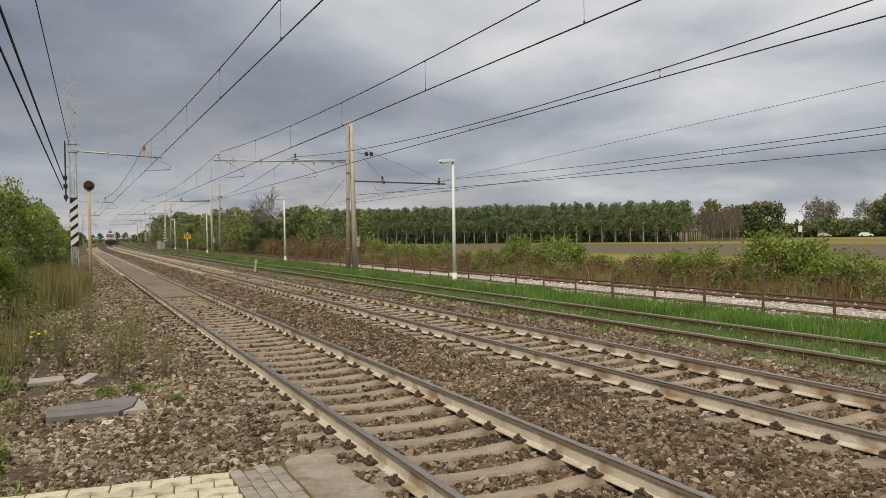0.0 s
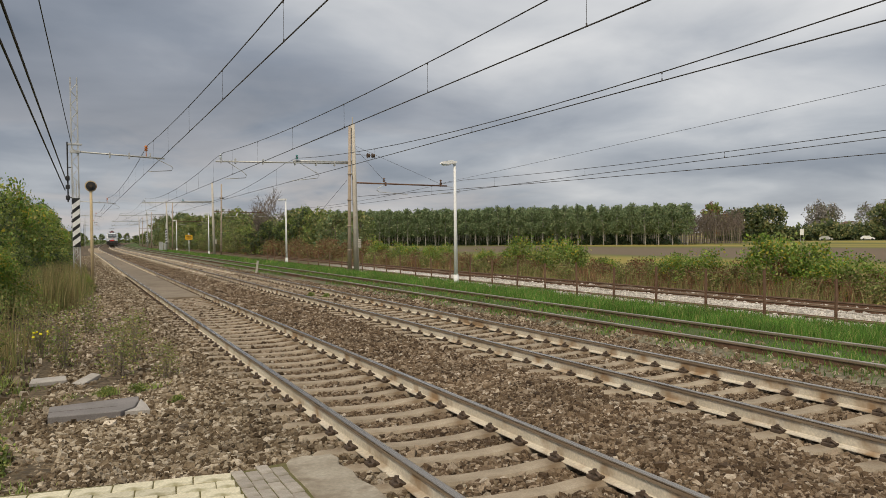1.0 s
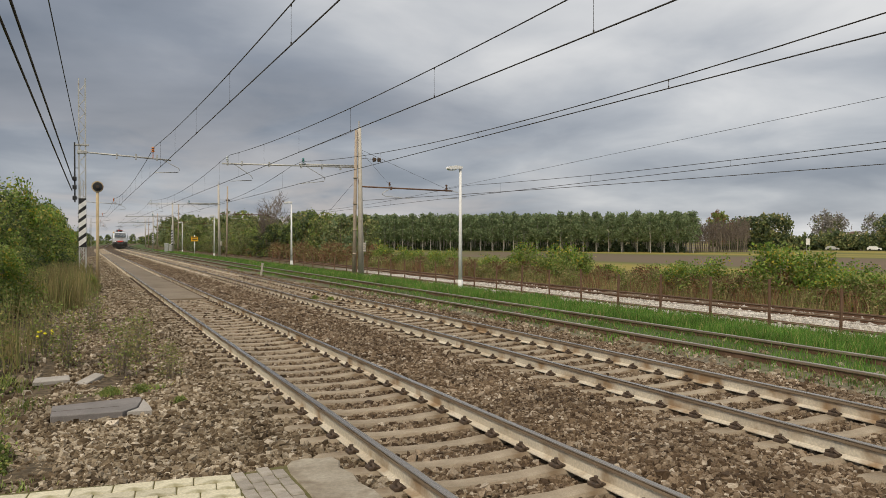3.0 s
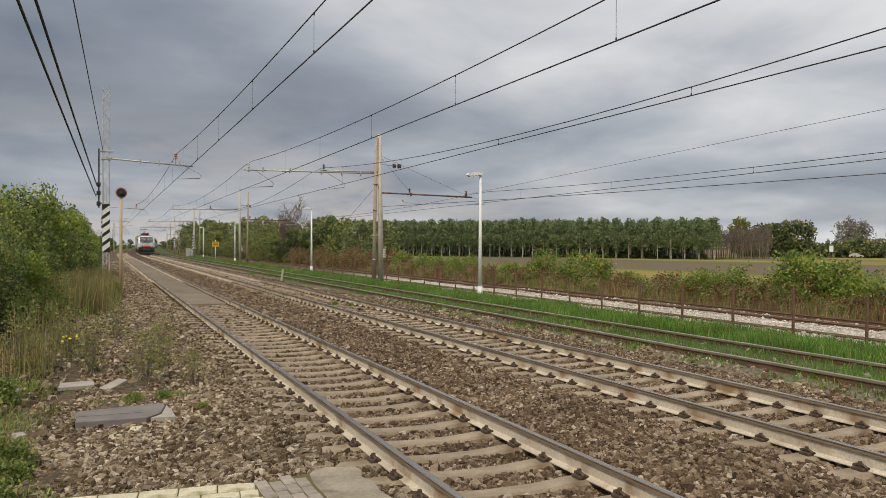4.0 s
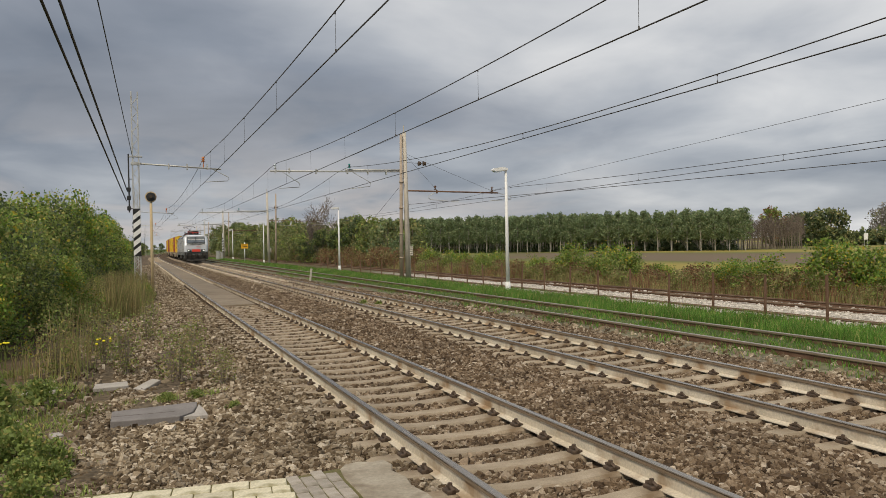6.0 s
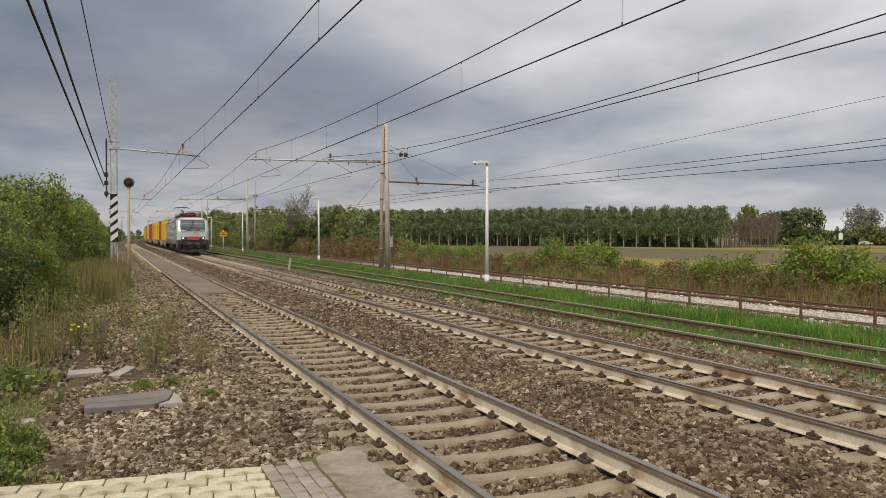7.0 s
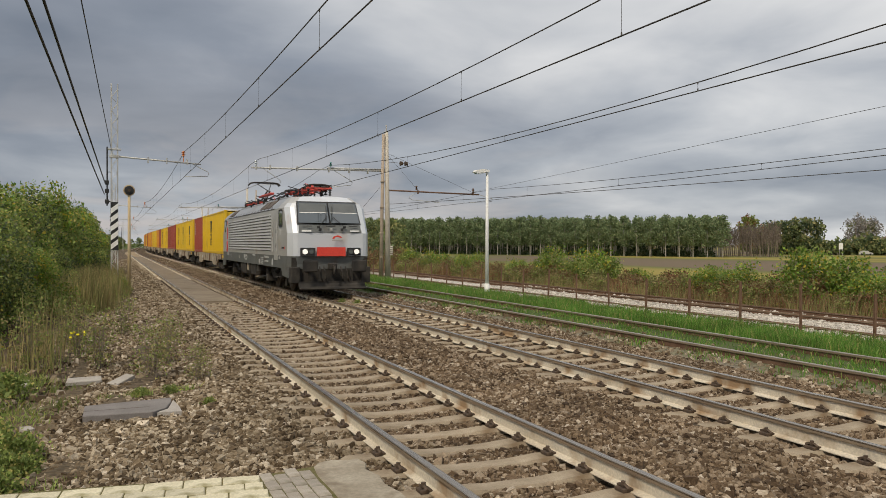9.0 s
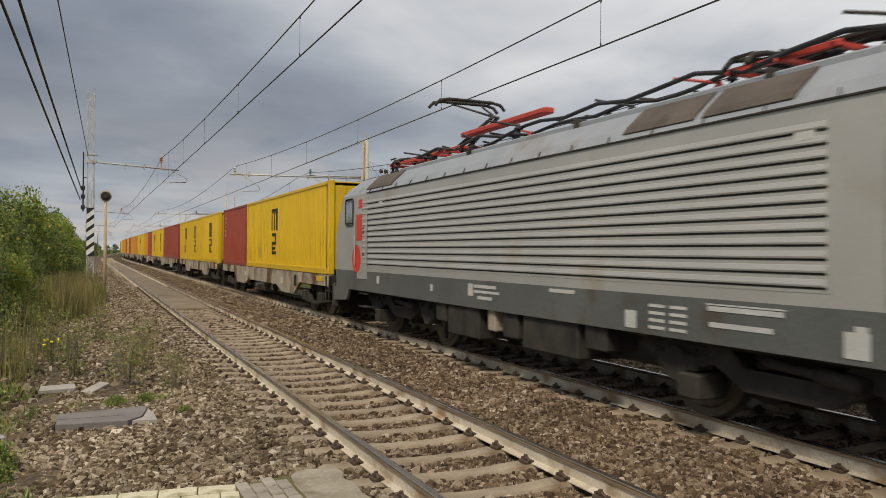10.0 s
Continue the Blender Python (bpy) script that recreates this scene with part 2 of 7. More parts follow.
def stone_material(name, stops):
    """Broken stones: every piece takes its own colour from the stops, with grain and dust on it."""
    mt = bpy.data.materials.new(name)
    mt.use_nodes = True
    nt = mt.node_tree
    N, L = nt.nodes.new, nt.links.new
    bsdf = nt.nodes["Principled BSDF"]
    ramp, geo, co, nz = N("ShaderNodeValToRGB"), N("ShaderNodeNewGeometry"), N("ShaderNodeTexCoord"), N("ShaderNodeTexNoise")
    el = ramp.color_ramp.elements
    while len(el) < len(stops):
        el.new(0.5)
    for e, (at, c) in zip(el, stops):
        e.position, e.color = at, (*c, 1)
    L(geo.outputs["Random Per Island"], ramp.inputs[0])
    nz.inputs["Scale"].default_value, nz.inputs["Detail"].default_value = 55.0, 4.0
    L(co.outputs["Object"], nz.inputs["Vector"])
    wide = N("ShaderNodeTexNoise")
    wide.inputs["Scale"].default_value, wide.inputs["Detail"].default_value = 0.8, 4.0
    L(co.outputs["Object"], wide.inputs["Vector"])
    col = ramp.outputs[0]
    for src, lo, hi in ((nz, 0.72, 1.28), (wide, 0.80, 1.20)):
        mr, mx = N("ShaderNodeMapRange"), N("ShaderNodeMix")
        mr.inputs[1].default_value, mr.inputs[2].default_value, mr.inputs[3].default_value, mr.inputs[4].default_value = 0.3, 0.7, lo, hi
        L(src.outputs[0], mr.inputs[0])
        mx.data_type, mx.blend_type = "RGBA", "MULTIPLY"
        mx.inputs[0].default_value = 1.0
        L(col, mx.inputs[6])
        L(mr.outputs[0], mx.inputs[7])
        col = mx.outputs[2]
    L(col, bsdf.inputs["Base Color"])
    bsdf.inputs["Roughness"].default_value = 0.9
    bsdf.inputs["Specular IOR Level"].default_value = 0.25
    b = N("ShaderNodeBump")
    b.inputs["Strength"].default_value, b.inputs["Distance"].default_value = 0.4, 0.008
    L(nz.outputs[0], b.inputs["Height"])
    L(b.outputs[0], bsdf.inputs["Normal"])
    return mt


M_GROUND = ground_material()
M_STONE = stone_material("ballast_stone", ((0.0, (0.059, 0.040, 0.022)), (0.25, (0.126, 0.090, 0.054)), (0.55, (0.223, 0.172, 0.113)), (0.85, (0.328, 0.272, 0.197)), (1.0, (0.521, 0.448, 0.350))))
M_BROWN_STONE = stone_material("brown_ballast_stone", ((0.0, (0.051, 0.033, 0.020)), (0.3, (0.120, 0.081, 0.049)), (0.65, (0.195, 0.142, 0.092)), (0.92, (0.295, 0.232, 0.166)), (1.0, (0.463, 0.395, 0.311))))
M_PALE_STONE = surface("pale_ballast_stone", (0.422, 0.387, 0.334), (0.546, 0.510, 0.458), 9.0, 0.9, bump=0.4, fine=90, island=0.3)
M_CONCRETE = surface("sleeper_concrete", (0.270, 0.217, 0.151), (0.384, 0.316, 0.232), 4.0, 0.9, bump=0.35, fine=70, obj=0.12, stain=(0.200, 0.142, 0.088), stain_scale=2.5)
M_PAINTED_RAIL = surface("lime_washed_rail_side", (0.53, 0.46, 0.35), (0.67, 0.61, 0.50), 1.5, 0.85, bump=0.2, fine=40, stain=(0.33, 0.225, 0.13), stain_scale=2.2, stain_at=0.49)
M_RAIL_TOP = surface("polished_rail_head", (0.25, 0.205, 0.155), (0.40, 0.36, 0.31), 0.5, 0.27, metal=0.9, bump=0, fine=6, grain=0.05, streak=(6, 0.35, 6))
M_RAIL_EDGE = surface("brown_rail_shoulder", (0.20, 0.145, 0.095), (0.31, 0.24, 0.165), 1.2, 0.6, bump=0.1, fine=30, grain=0.1)
M_RAIL_DULL = surface("dull_rail_head", (0.30, 0.26, 0.22), (0.42, 0.38, 0.33), 2.0, 0.5, metal=0.5, bump=0.1, fine=80)
M_INFILL = surface("dusty_track_filling", (0.183, 0.144, 0.101), (0.242, 0.199, 0.148), 1.2, 0.92, bump=0.4, fine=40, obj=0.10, stain=(0.133, 0.101, 0.070), stain_scale=0.9)
M_RUST = surface("rusty_steel", (0.12, 0.065, 0.04), (0.19, 0.115, 0.075), 5.0, 0.85, bump=0.3, fine=60)
M_CLIP = surface("greasy_rail_clip", (0.055, 0.040, 0.030), (0.12, 0.085, 0.06), 12.0, 0.7, bump=0.4, fine=80)
M_WOOD = surface("old_sleeper_wood", (0.09, 0.065, 0.045), (0.16, 0.12, 0.09), 5.0, 0.9, bump=0.5, fine=50, obj=0.2, streak=(1, 6, 1))
M_GALV = surface("galvanised_steel", (0.42, 0.42, 0.40), (0.55, 0.55, 0.53), 3.0, 0.55, metal=0.35, bump=0.1, fine=40, stain=(0.30, 0.22, 0.15), stain_scale=2.0, stain_at=0.62)
M_MASTCON = surface("mast_concrete", (0.46, 0.42, 0.35), (0.56, 0.52, 0.45), 1.5, 0.9, bump=0.3, fine=40, stain=(0.30, 0.26, 0.20), stain_scale=1.2)
M_BROWNMAST = surface("weathered_mast", (0.36, 0.29, 0.22), (0.46, 0.38, 0.30), 1.5, 0.85, bump=0.2, fine=40, stain=(0.22, 0.15, 0.10), stain_scale=1.5)
M_CABLE = surface("black_cable", (0.015, 0.015, 0.016), (0.03, 0.03, 0.03), 5.0, 0.6, bump=0)
M_WIRE = surface("tarnished_copper_wire", (0.05, 0.045, 0.04), (0.08, 0.07, 0.06), 5.0, 0.5, metal=0.3, bump=0)
M_BLACK = surface("black_paint", (0.012, 0.012, 0.013), (0.03, 0.03, 0.03), 4.0, 0.6, bump=0.05)
M_WHITE = surface("white_paint", (0.74, 0.74, 0.72), (0.82, 0.82, 0.80), 3.0, 0.5, bump=0.05, stain=(0.5, 0.48, 0.42), stain_scale=2.0, stain_at=0.62)
M_YELLOW_SIGN = surface("yellow_sign_paint", (0.78, 0.40, 0.01), (0.85, 0.46, 0.02), 3.0, 0.5, bump=0.02)
M_ORANGE = surface("orange_insulator", (0.55, 0.16, 0.03), (0.65, 0.22, 0.05), 6.0, 0.4, bump=0.05)
M_TEAL = surface("glass_insulator", (0.02, 0.16, 0.15), (0.05, 0.25, 0.22), 6.0, 0.2, bump=0)
M_CERAMIC = surface("pale_insulator", (0.62, 0.68, 0.72), (0.74, 0.78, 0.80), 6.0, 0.25, bump=0)
M_SIGPOST = surface("signal_post_paint", (0.47, 0.36, 0.20), (0.58, 0.47, 0.30), 2.0, 0.7, bump=0.15, stain=(0.25, 0.16, 0.09), stain_scale=2.0)
M_SLAB = surface("grey_stone_slab", (0.175, 0.160, 0.150), (0.235, 0.215, 0.205), 3.0, 0.8, bump=0.25, fine=60)
M_SLAB_PALE = surface("broken_slab_face", (0.34, 0.31, 0.28), (0.42, 0.39, 0.35), 4.0, 0.9, bump=0.3)
M_PAVER_Y = surface("yellowish_paver", (0.54, 0.49, 0.345), (0.68, 0.63, 0.48), 6.0, 0.9, bump=0.6, fine=45, obj=0.14, stain=(0.30, 0.27, 0.15), stain_scale=5.0, stain_at=0.50)
M_PAVER_G = surface("grey_paver", (0.30, 0.265, 0.22), (0.40, 0.36, 0.31), 6.0, 0.9, bump=0.4, fine=60, obj=0.14, stain=(0.16, 0.14, 0.09), stain_scale=3.0)
M_RAMP = surface("cast_concrete", (0.29, 0.25, 0.19), (0.40, 0.355, 0.28), 3.0, 0.92, bump=0.7, fine=35, stain=(0.19, 0.15, 0.105), stain_scale=2.6, stain_at=0.50)
M_MOSS = surface("moss_and_dirt", (0.10, 0.10, 0.03), (0.16, 0.13, 0.06), 12.0, 0.95, bump=0.6, fine=50)
M_BARK = surface("bark", (0.16, 0.13, 0.10), (0.26, 0.22, 0.17), 4.0, 0.95, bump=0.6, fine=25, streak=(1, 1, 0.3))
M_PALEBARK = surface("poplar_bark", (0.30, 0.28, 0.24), (0.44, 0.41, 0.36), 3.0, 0.95, bump=0.5, fine=25, obj=0.15)
# poplar green lightened and greyed to put distance haze into the leaf
M_POPLAR = leaf_material("poplar_leaf", (0.140, 0.195, 0.095), (0.262, 0.332, 0.165), (0.342, 0.354, 0.189), 0.12)
M_HEDGE = leaf_material("hedge_leaf", (0.125, 0.172, 0.048), (0.31, 0.390, 0.105), (0.40, 0.37, 0.12), 0.14)
M_BELT = leaf_material("belt_leaf", (0.109, 0.138, 0.054), (0.262, 0.301, 0.118), (0.371, 0.333, 0.141), 0.16)
M_BRIGHT = leaf_material("young_leaf", (0.096, 0.184, 0.032), (0.245, 0.367, 0.061), (0.420, 0.350, 0.052), 0.20)
# dark leaf raised in tone so its colour carries haze on far trees
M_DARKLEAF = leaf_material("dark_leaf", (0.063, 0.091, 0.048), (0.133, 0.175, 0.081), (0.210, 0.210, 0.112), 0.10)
M_AUTUMN = leaf_material("russet_weed", (0.19, 0.095, 0.055), (0.34, 0.20, 0.105), (0.26, 0.27, 0.10), 0.15)
M_STRAW = leaf_material("dry_straw", (0.20, 0.16, 0.07), (0.46, 0.38, 0.18), (0.24, 0.25, 0.09), 0.38)
M_GRASS = leaf_material("tall_grass", (0.075, 0.155, 0.028), (0.172, 0.333, 0.057), (0.345, 0.333, 0.115), 0.12)
M_TWIGS = leaf_material("grey_twig_haze", (0.20, 0.18, 0.155), (0.40, 0.37, 0.33), (0.26, 0.25, 0.18), 0.12)
M_BARE = surface("bare_twigs", (0.135, 0.108, 0.085), (0.22, 0.18, 0.15), 3.0, 0.95, bump=0)
M_FLOWER = surface("yellow_flower", (0.70, 0.62, 0.02), (0.80, 0.72, 0.05), 3.0, 0.7, bump=0)


# ---------------------------------------------------------------- mesh helpers
def np_mesh(name, verts, quads, mats, index=None):
    """A mesh from arrays of vertices and quads (a repeated last corner makes a triangle)."""
    me = bpy.data.meshes.new(name)
    verts, quads = np.asarray(verts, np.float32), np.asarray(quads, np.int32)
    me.vertices.add(len(verts))
    me.vertices.foreach_set("co", verts.ravel())
    me.loops.add(quads.size)
    me.loops.foreach_set("vertex_index", quads.ravel())
    me.polygons.add(len(quads))
    me.polygons.foreach_set("loop_start", np.arange(len(quads), dtype=np.int32) * quads.shape[1])
    if index is not None:
        me.polygons.foreach_set("material_index", np.asarray(index, np.int32))
    for mt in mats:
        me.materials.append(mt)
    me.update(calc_edges=True)
    me.shade_flat()
    return me


def box(bm, x0, x1, y0, y1, z0, z1, mi=0, bevel=0.0):
    """A box with its edges broken."""
    got = bmesh.ops.create_cube(bm, size=1.0)["verts"]
    for v in got:
        v.co = Vector(((x0 + x1) / 2 + v.co.x * (x1 - x0), (y0 + y1) / 2 + v.co.y * (y1 - y0), (z0 + z1) / 2 + v.co.z * (z1 - z0)))
    faces = {f for v in got for f in v.link_faces}
    for f in faces:
        f.material_index = mi
    if bevel:
        edges = list({e for v in got for e in v.link_edges})
        r = bmesh.ops.bevel(bm, geom=edges, offset=bevel, segments=1, affect="EDGES", profile=0.5)
        for f in r["faces"]:
            f.material_index = mi


def tube(bm, a, b, r0, r1=None, sides=8, mi=0, caps=True):
    """A round bar from a to b."""
    a, b = Vector(a), Vector(b)
    r1 = r0 if r1 is None else r1
    d = (b - a).normalized()
    u = d.orthogonal().normalized()
    w = d.cross(u)
    rings = []
    for p, r in ((a, r0), (b, r1)):
        rings.append([bm.verts.new(p + (u * math.cos(2 * math.pi * k / sides) + w * math.sin(2 * math.pi * k / sides)) * r) for k in range(sides)])
    for k in range(sides):
        f = bm.faces.new((rings[0][k], rings[0][(k + 1) % sides], rings[1][(k + 1) % sides], rings[1][k]))
        f.material_index, f.smooth = mi, sides > 6
    if caps:
        bm.faces.new(list(reversed(rings[0]))).material_index = mi
        bm.faces.new(rings[1]).material_index = mi


def sweep(bm, pts, r, sides=5, mi=0):
    """One round bar bent along the points."""
    pts = [Vector(p) for p in pts]
    rings = []
    for k, p in enumerate(pts):
        d = (pts[min(k + 1, len(pts) - 1)] - pts[max(k - 1, 0)]).normalized()
        u = d.cross(Vector((0.13, 0.21, 0.97)) if abs(d.z) < 0.9 else Vector((1, 0, 0))).normalized()
        w = d.cross(u)
        rings.append([bm.verts.new(p + (u * math.cos(2 * math.pi * j / sides) + w * math.sin(2 * math.pi * j / sides)) * r) for j in range(sides)])
    for a, b in zip(rings, rings[1:]):
        for j in range(sides):
            f = bm.faces.new((a[j], a[(j + 1) % sides], b[(j + 1) % sides], b[j]))
            f.material_index, f.smooth = mi, True


def disc(bm, c, axis, r, depth, sides=20, mi=0, r2=None):
    c, axis = Vector(c), Vector(axis).normalized()
    tube(bm, c - axis * depth / 2, c + axis * depth / 2, r, r if r2 is None else r2, sides, mi)


def quad(bm, pts, mi=0):
    f = bm.faces.new([bm.verts.new(Vector(p)) for p in pts])
    f.material_index = mi
    return f


def prism(bm, outline, axis, lo, hi, mi=0):
    """An outline of (a, b) pairs pulled along an axis from lo to hi."""
    def at(a, b, h):
        return {"x": (h, a, b), "y": (a, h, b), "z": (a, b, h)}[axis]
    A = [bm.verts.new(at(a, b, lo)) for a, b in outline]
    B = [bm.verts.new(at(a, b, hi)) for a, b in outline]
    n = len(A)
    faces = [bm.faces.new(A), bm.faces.new(list(reversed(B)))]
    faces += [bm.faces.new((A[(k + 1) % n], A[k], B[k], B[(k + 1) % n])) for k in range(n)]
    for f in faces:
        f.material_index = mi
    bmesh.ops.recalc_face_normals(bm, faces=faces)


def part(name, bm, material, parent, label="", at=None):
    """Links a bmesh as one mesh object under a thing or a part."""
    me = bpy.data.meshes.new(name)
    bm.to_mesh(me)
    bm.free()
    for mt in material if isinstance(material, (list, tuple)) else [material]:
        me.materials.append(mt)
    return part_mesh(name, me, parent, label, at)


def part_mesh(name, me, parent, label="", at=None):
    ob = new(name, me)
    if parent is not None:
        ob.parent = parent
    if at is not None:
        ob.matrix_basis = at
    return tagged(ob, label)


def thing(name, label, category, group="", at=None, kind=""):
    ob = new(name)
    ob.empty_display_size = 0.2
    if at is not None:
        ob.matrix_basis = at
    return tagged(ob, label, category, group, kind)


B = bmesh.new


# ---------------------------------------------------------------- ground
RNG = np.random.default_rng(7)
T1, T2, T3, T4, T5 = 3.157, 7.173, 10.711, 17.00, 21.65
PROFILE = [(-3000, -1.6), (-60, -1.4), (-9, -0.9), (-3, -0.38), (-1.0, -0.33), (0.8, -0.31), (1.4, -0.24), (1.85, -0.205), (2.15, -0.205), (2.45, -0.24), (3.9, -0.24), (4.1, -0.215), (4.5, -0.195), (5.9, -0.20), (6.2, -0.225), (6.5, -0.235),
           (7.9, -0.235), (8.15, -0.22), (8.5, -0.20), (9.3, -0.21), (9.8, -0.15), (11.8, -0.13), (12.6, -0.17), (13.6, -0.20), (14.6, -0.26), (15.3, -0.42), (15.9, -0.52), (18.0, -0.54), (20.2, -0.60), (23.0, -0.62), (25, -0.8), (30, -1.4), (60, -1.8), (3000, -1.9)]


def ground_z(s):
    return float(np.interp(s, [p[0] for p in PROFILE], [p[1] for p in PROFILE]))


def build_ground():
    xs = sorted(set([p[0] for p in PROFILE] + list(np.arange(-9, 30, 0.5)) + [-1500, -700, -300, -150, -80, -40, -25, -15, 40, 80, 130, 200, 300, 450, 700, 1000, 1500, 2200]))
    ys = sorted(set([-400, -150, -60, -30] + list(np.arange(-15, 60, 1.0)) + list(np.arange(60, 300, 10.0)) + [330, 370, 420, 500, 600, 750, 1000, 1500, 2200, 3200, 4400]))
    px, pz = [p[0] for p in PROFILE], [p[1] for p in PROFILE]
    X, Y = np.meshgrid(np.array(xs, float), np.array(ys, float))
    Z = np.interp(X, px, pz)
    near = (np.abs(X) < 31) & (Y < 60)
    loose = near & ((X < 1.2) | (X > 12))
    Z = Z + np.where(loose, 0.035, np.where(near, 0.012, 0.0)) * RNG.standard_normal(X.shape)
    swing = np.maximum(0, np.minimum(Y, 600) - BEND_AT) ** 2 / (2 * BEND_R) * np.clip(1.6 - np.abs(X) / 60, 0, 1).clip(0, 1)
    V = np.stack([X + swing, Y, Z], -1).reshape(-1, 3)
    nx = len(xs)
    i = (np.arange(len(ys) - 1)[:, None] * nx + np.arange(nx - 1)[None]).ravel()
    Q = np.stack([i, i + 1, i + nx + 1, i + nx], -1)
    ob = new("ground", np_mesh("ground", V, Q, [M_GROUND]))
    tagged(ob, "stony railway ground with ballast, grass verge and brown farmland", "ground", kind="structure")


build_ground()


# ---------------------------------------------------------------- tracks
RAIL = [(-0.036, 0.0), (-0.036, -0.012), (-0.034, -0.036), (-0.012, -0.048), (-0.009, -0.145), (-0.05, -0.158), (-0.075, -0.163), (-0.075, -0.172),
        (0.075, -0.172), (0.075, -0.163), (0.05, -0.158), (0.009, -0.145), (0.012, -0.048), (0.034, -0.036), (0.036, -0.012), (0.036, 0.0), (0.028, 0.004), (-0.028, 0.004)]


def rail(parent, s, z, side, head, y0=-40.0, y1=520.0):
    """One rail along the line at s, its head and its sides in their own materials."""
    ys = [y0] + list(np.arange(-10, 130, 20.0)) + list(np.arange(140, y1, 12.0)) + [y1]
    n = len(RAIL)
    V, Q, I = [], [], []
    for y in ys:
        for a, b in RAIL:
            V.append((s + bend(y) + a, y, z + b))
    top = {0, n - 1, n - 2, n - 3}
    for j in range(len(ys) - 1):
        for k in range(n):
            a, b = j * n + k, j * n + (k + 1) % n
            Q.append((a, b, b + n, a + n))
            I.append(1 if k in top else 2 if k in (1, 2, n - 5, n - 6) else 0)
    ob = part_mesh("rail", np_mesh("rail", V, Q, [side, head, M_RAIL_EDGE], I), parent)
    return ob


def sleeper_mesh(mt, length=2.4, width=0.25, height=0.2):
    """A concrete sleeper: high rail seats, a lower waist, sloping sides."""
    bm = B()
    xs = [-length / 2, -length / 2 + 0.06, -0.98, -0.55, -0.25, 0.25, 0.55, 0.98, length / 2 - 0.06, length / 2]
    tops = [-0.03, 0.0, 0.0, 0.0, -0.02, -0.02, 0.0, 0.0, 0.0, -0.03]
    rings = []
    for x, t in zip(xs, tops):
        w = width / 2 * (0.93 if abs(x) < 0.3 else 1.0)
        rings.append([bm.verts.new(p) for p in ((x, -w, -height), (x, w, -height), (x, w * 0.93, t - 0.03), (x, w * 0.78, t), (x, -w * 0.78, t), (x, -w * 0.93, t - 0.03))])
    for a, b in zip(rings, rings[1:]):
        for k in range(6):
            bm.faces.new((a[k], a[(k + 1) % 6], b[(k + 1) % 6], b[k]))
    bm.faces.new(list(reversed(rings[0])))
    bm.faces.new(rings[-1])
    bmesh.ops.recalc_face_normals(bm, faces=bm.faces[:])
    me = bpy.data.meshes.new("sleeper")
    bm.to_mesh(me)
    bm.free()
    me.materials.append(mt)
    return me


def clip_mesh():
    """The clamp plate, bolt and nut that hold a rail down on one side."""
    bm = B()
    box(bm, -0.045, 0.06, -0.06, 0.06, -0.01, 0.020, 0, 0.004)
    tube(bm, (0.015, 0, 0.01), (0.015, 0, 0.070), 0.020, sides=6)
    tube(bm, (0.012, -0.075, 0.022), (0.012, -0.015, 0.044), 0.016, sides=5)
    tube(bm, (0.012, 0.075, 0.022), (0.012, 0.015, 0.044), 0.016, sides=5)
    me = bpy.data.meshes.new("rail_clip")
    bm.to_mesh(me)
    bm.free()
    me.materials.append(M_CLIP)
    return me


GAUGE = 1.505


def track(name, label, s, z, side, heads, sleeper_mat, y_first, pitch, near_end, far_end, clips=True, length=2.4):
    tr = thing(name, label, "railway track", "railway tracks", kind="structure")
    for k, dx in enumerate((-GAUGE / 2, GAUGE / 2)):
        rail(tr, s + dx, z, side, heads)
    me, cl = sleeper_mesh(sleeper_mat, length), clip_mesh()
    y, far_v, far_q = y_first, [], []
    base = np.array([v.co[:] for v in me.vertices])
    polys = [list(p.vertices) for p in me.polygons]
    while y < far_end:
        m = pose(s + bend(y), y + random.uniform(-0.015, 0.015), z - 0.172, 0, random.uniform(-0.3, 0.3), random.uniform(-0.6, 0.6))
        if y < near_end:
            sl = part_mesh("sleeper", me, tr, at=m)
            if clips and 2 < y < 44:
                for dx in (-GAUGE / 2, GAUGE / 2):
                    for sg in (-1, 1):
                        part_mesh("rail_clip", cl, sl, at=pose(dx + sg * 0.085, 0, 0.012, 0, 0, 0 if sg > 0 else 180))
        else:
            o = len(far_v)
            far_v.extend((m @ Vector(v))[:] for v in base)
            far_q.extend([o + q for q in p] for p in polys)
        y += pitch
    fm = bpy.data.meshes.new("distant_sleepers")
    fm.from_pydata(far_v, [], far_q)
    fm.materials.append(sleeper_mat)
    tagged(part_mesh("distant_sleepers", fm, tr), kind="stuff")
    return tr


near_track = track("track_1", "main line track with lime-washed rails on concrete sleepers", T1, 0.0, M_PAINTED_RAIL, M_RAIL_TOP, M_CONCRETE, -7.95, 0.6, 62, 200)
track("track_2", "main line track with bright rail heads on concrete sleepers", T2, 0.0, M_PAINTED_RAIL, M_RAIL_TOP, M_CONCRETE, -8.15, 0.6, 62, 200)
track("track_3", "rusty siding track overgrown with green grass", T3, -0.01, M_RUST, M_RAIL_DULL, M_WOOD, 0.2, 0.65, 40, 60, clips=False)
track("track_4", "disused rusty siding track on pale ballast behind the fence", T4, -0.42, M_RUST, M_RUST, M_WOOD, 0.3, 0.65, 40, 60, clips=False)
track("track_5", "disused rusty siding track beside the brown weeds", T5, -0.48, M_RUST, M_RUST, M_WOOD, 0.1, 0.65, 40, 60, clips=False)


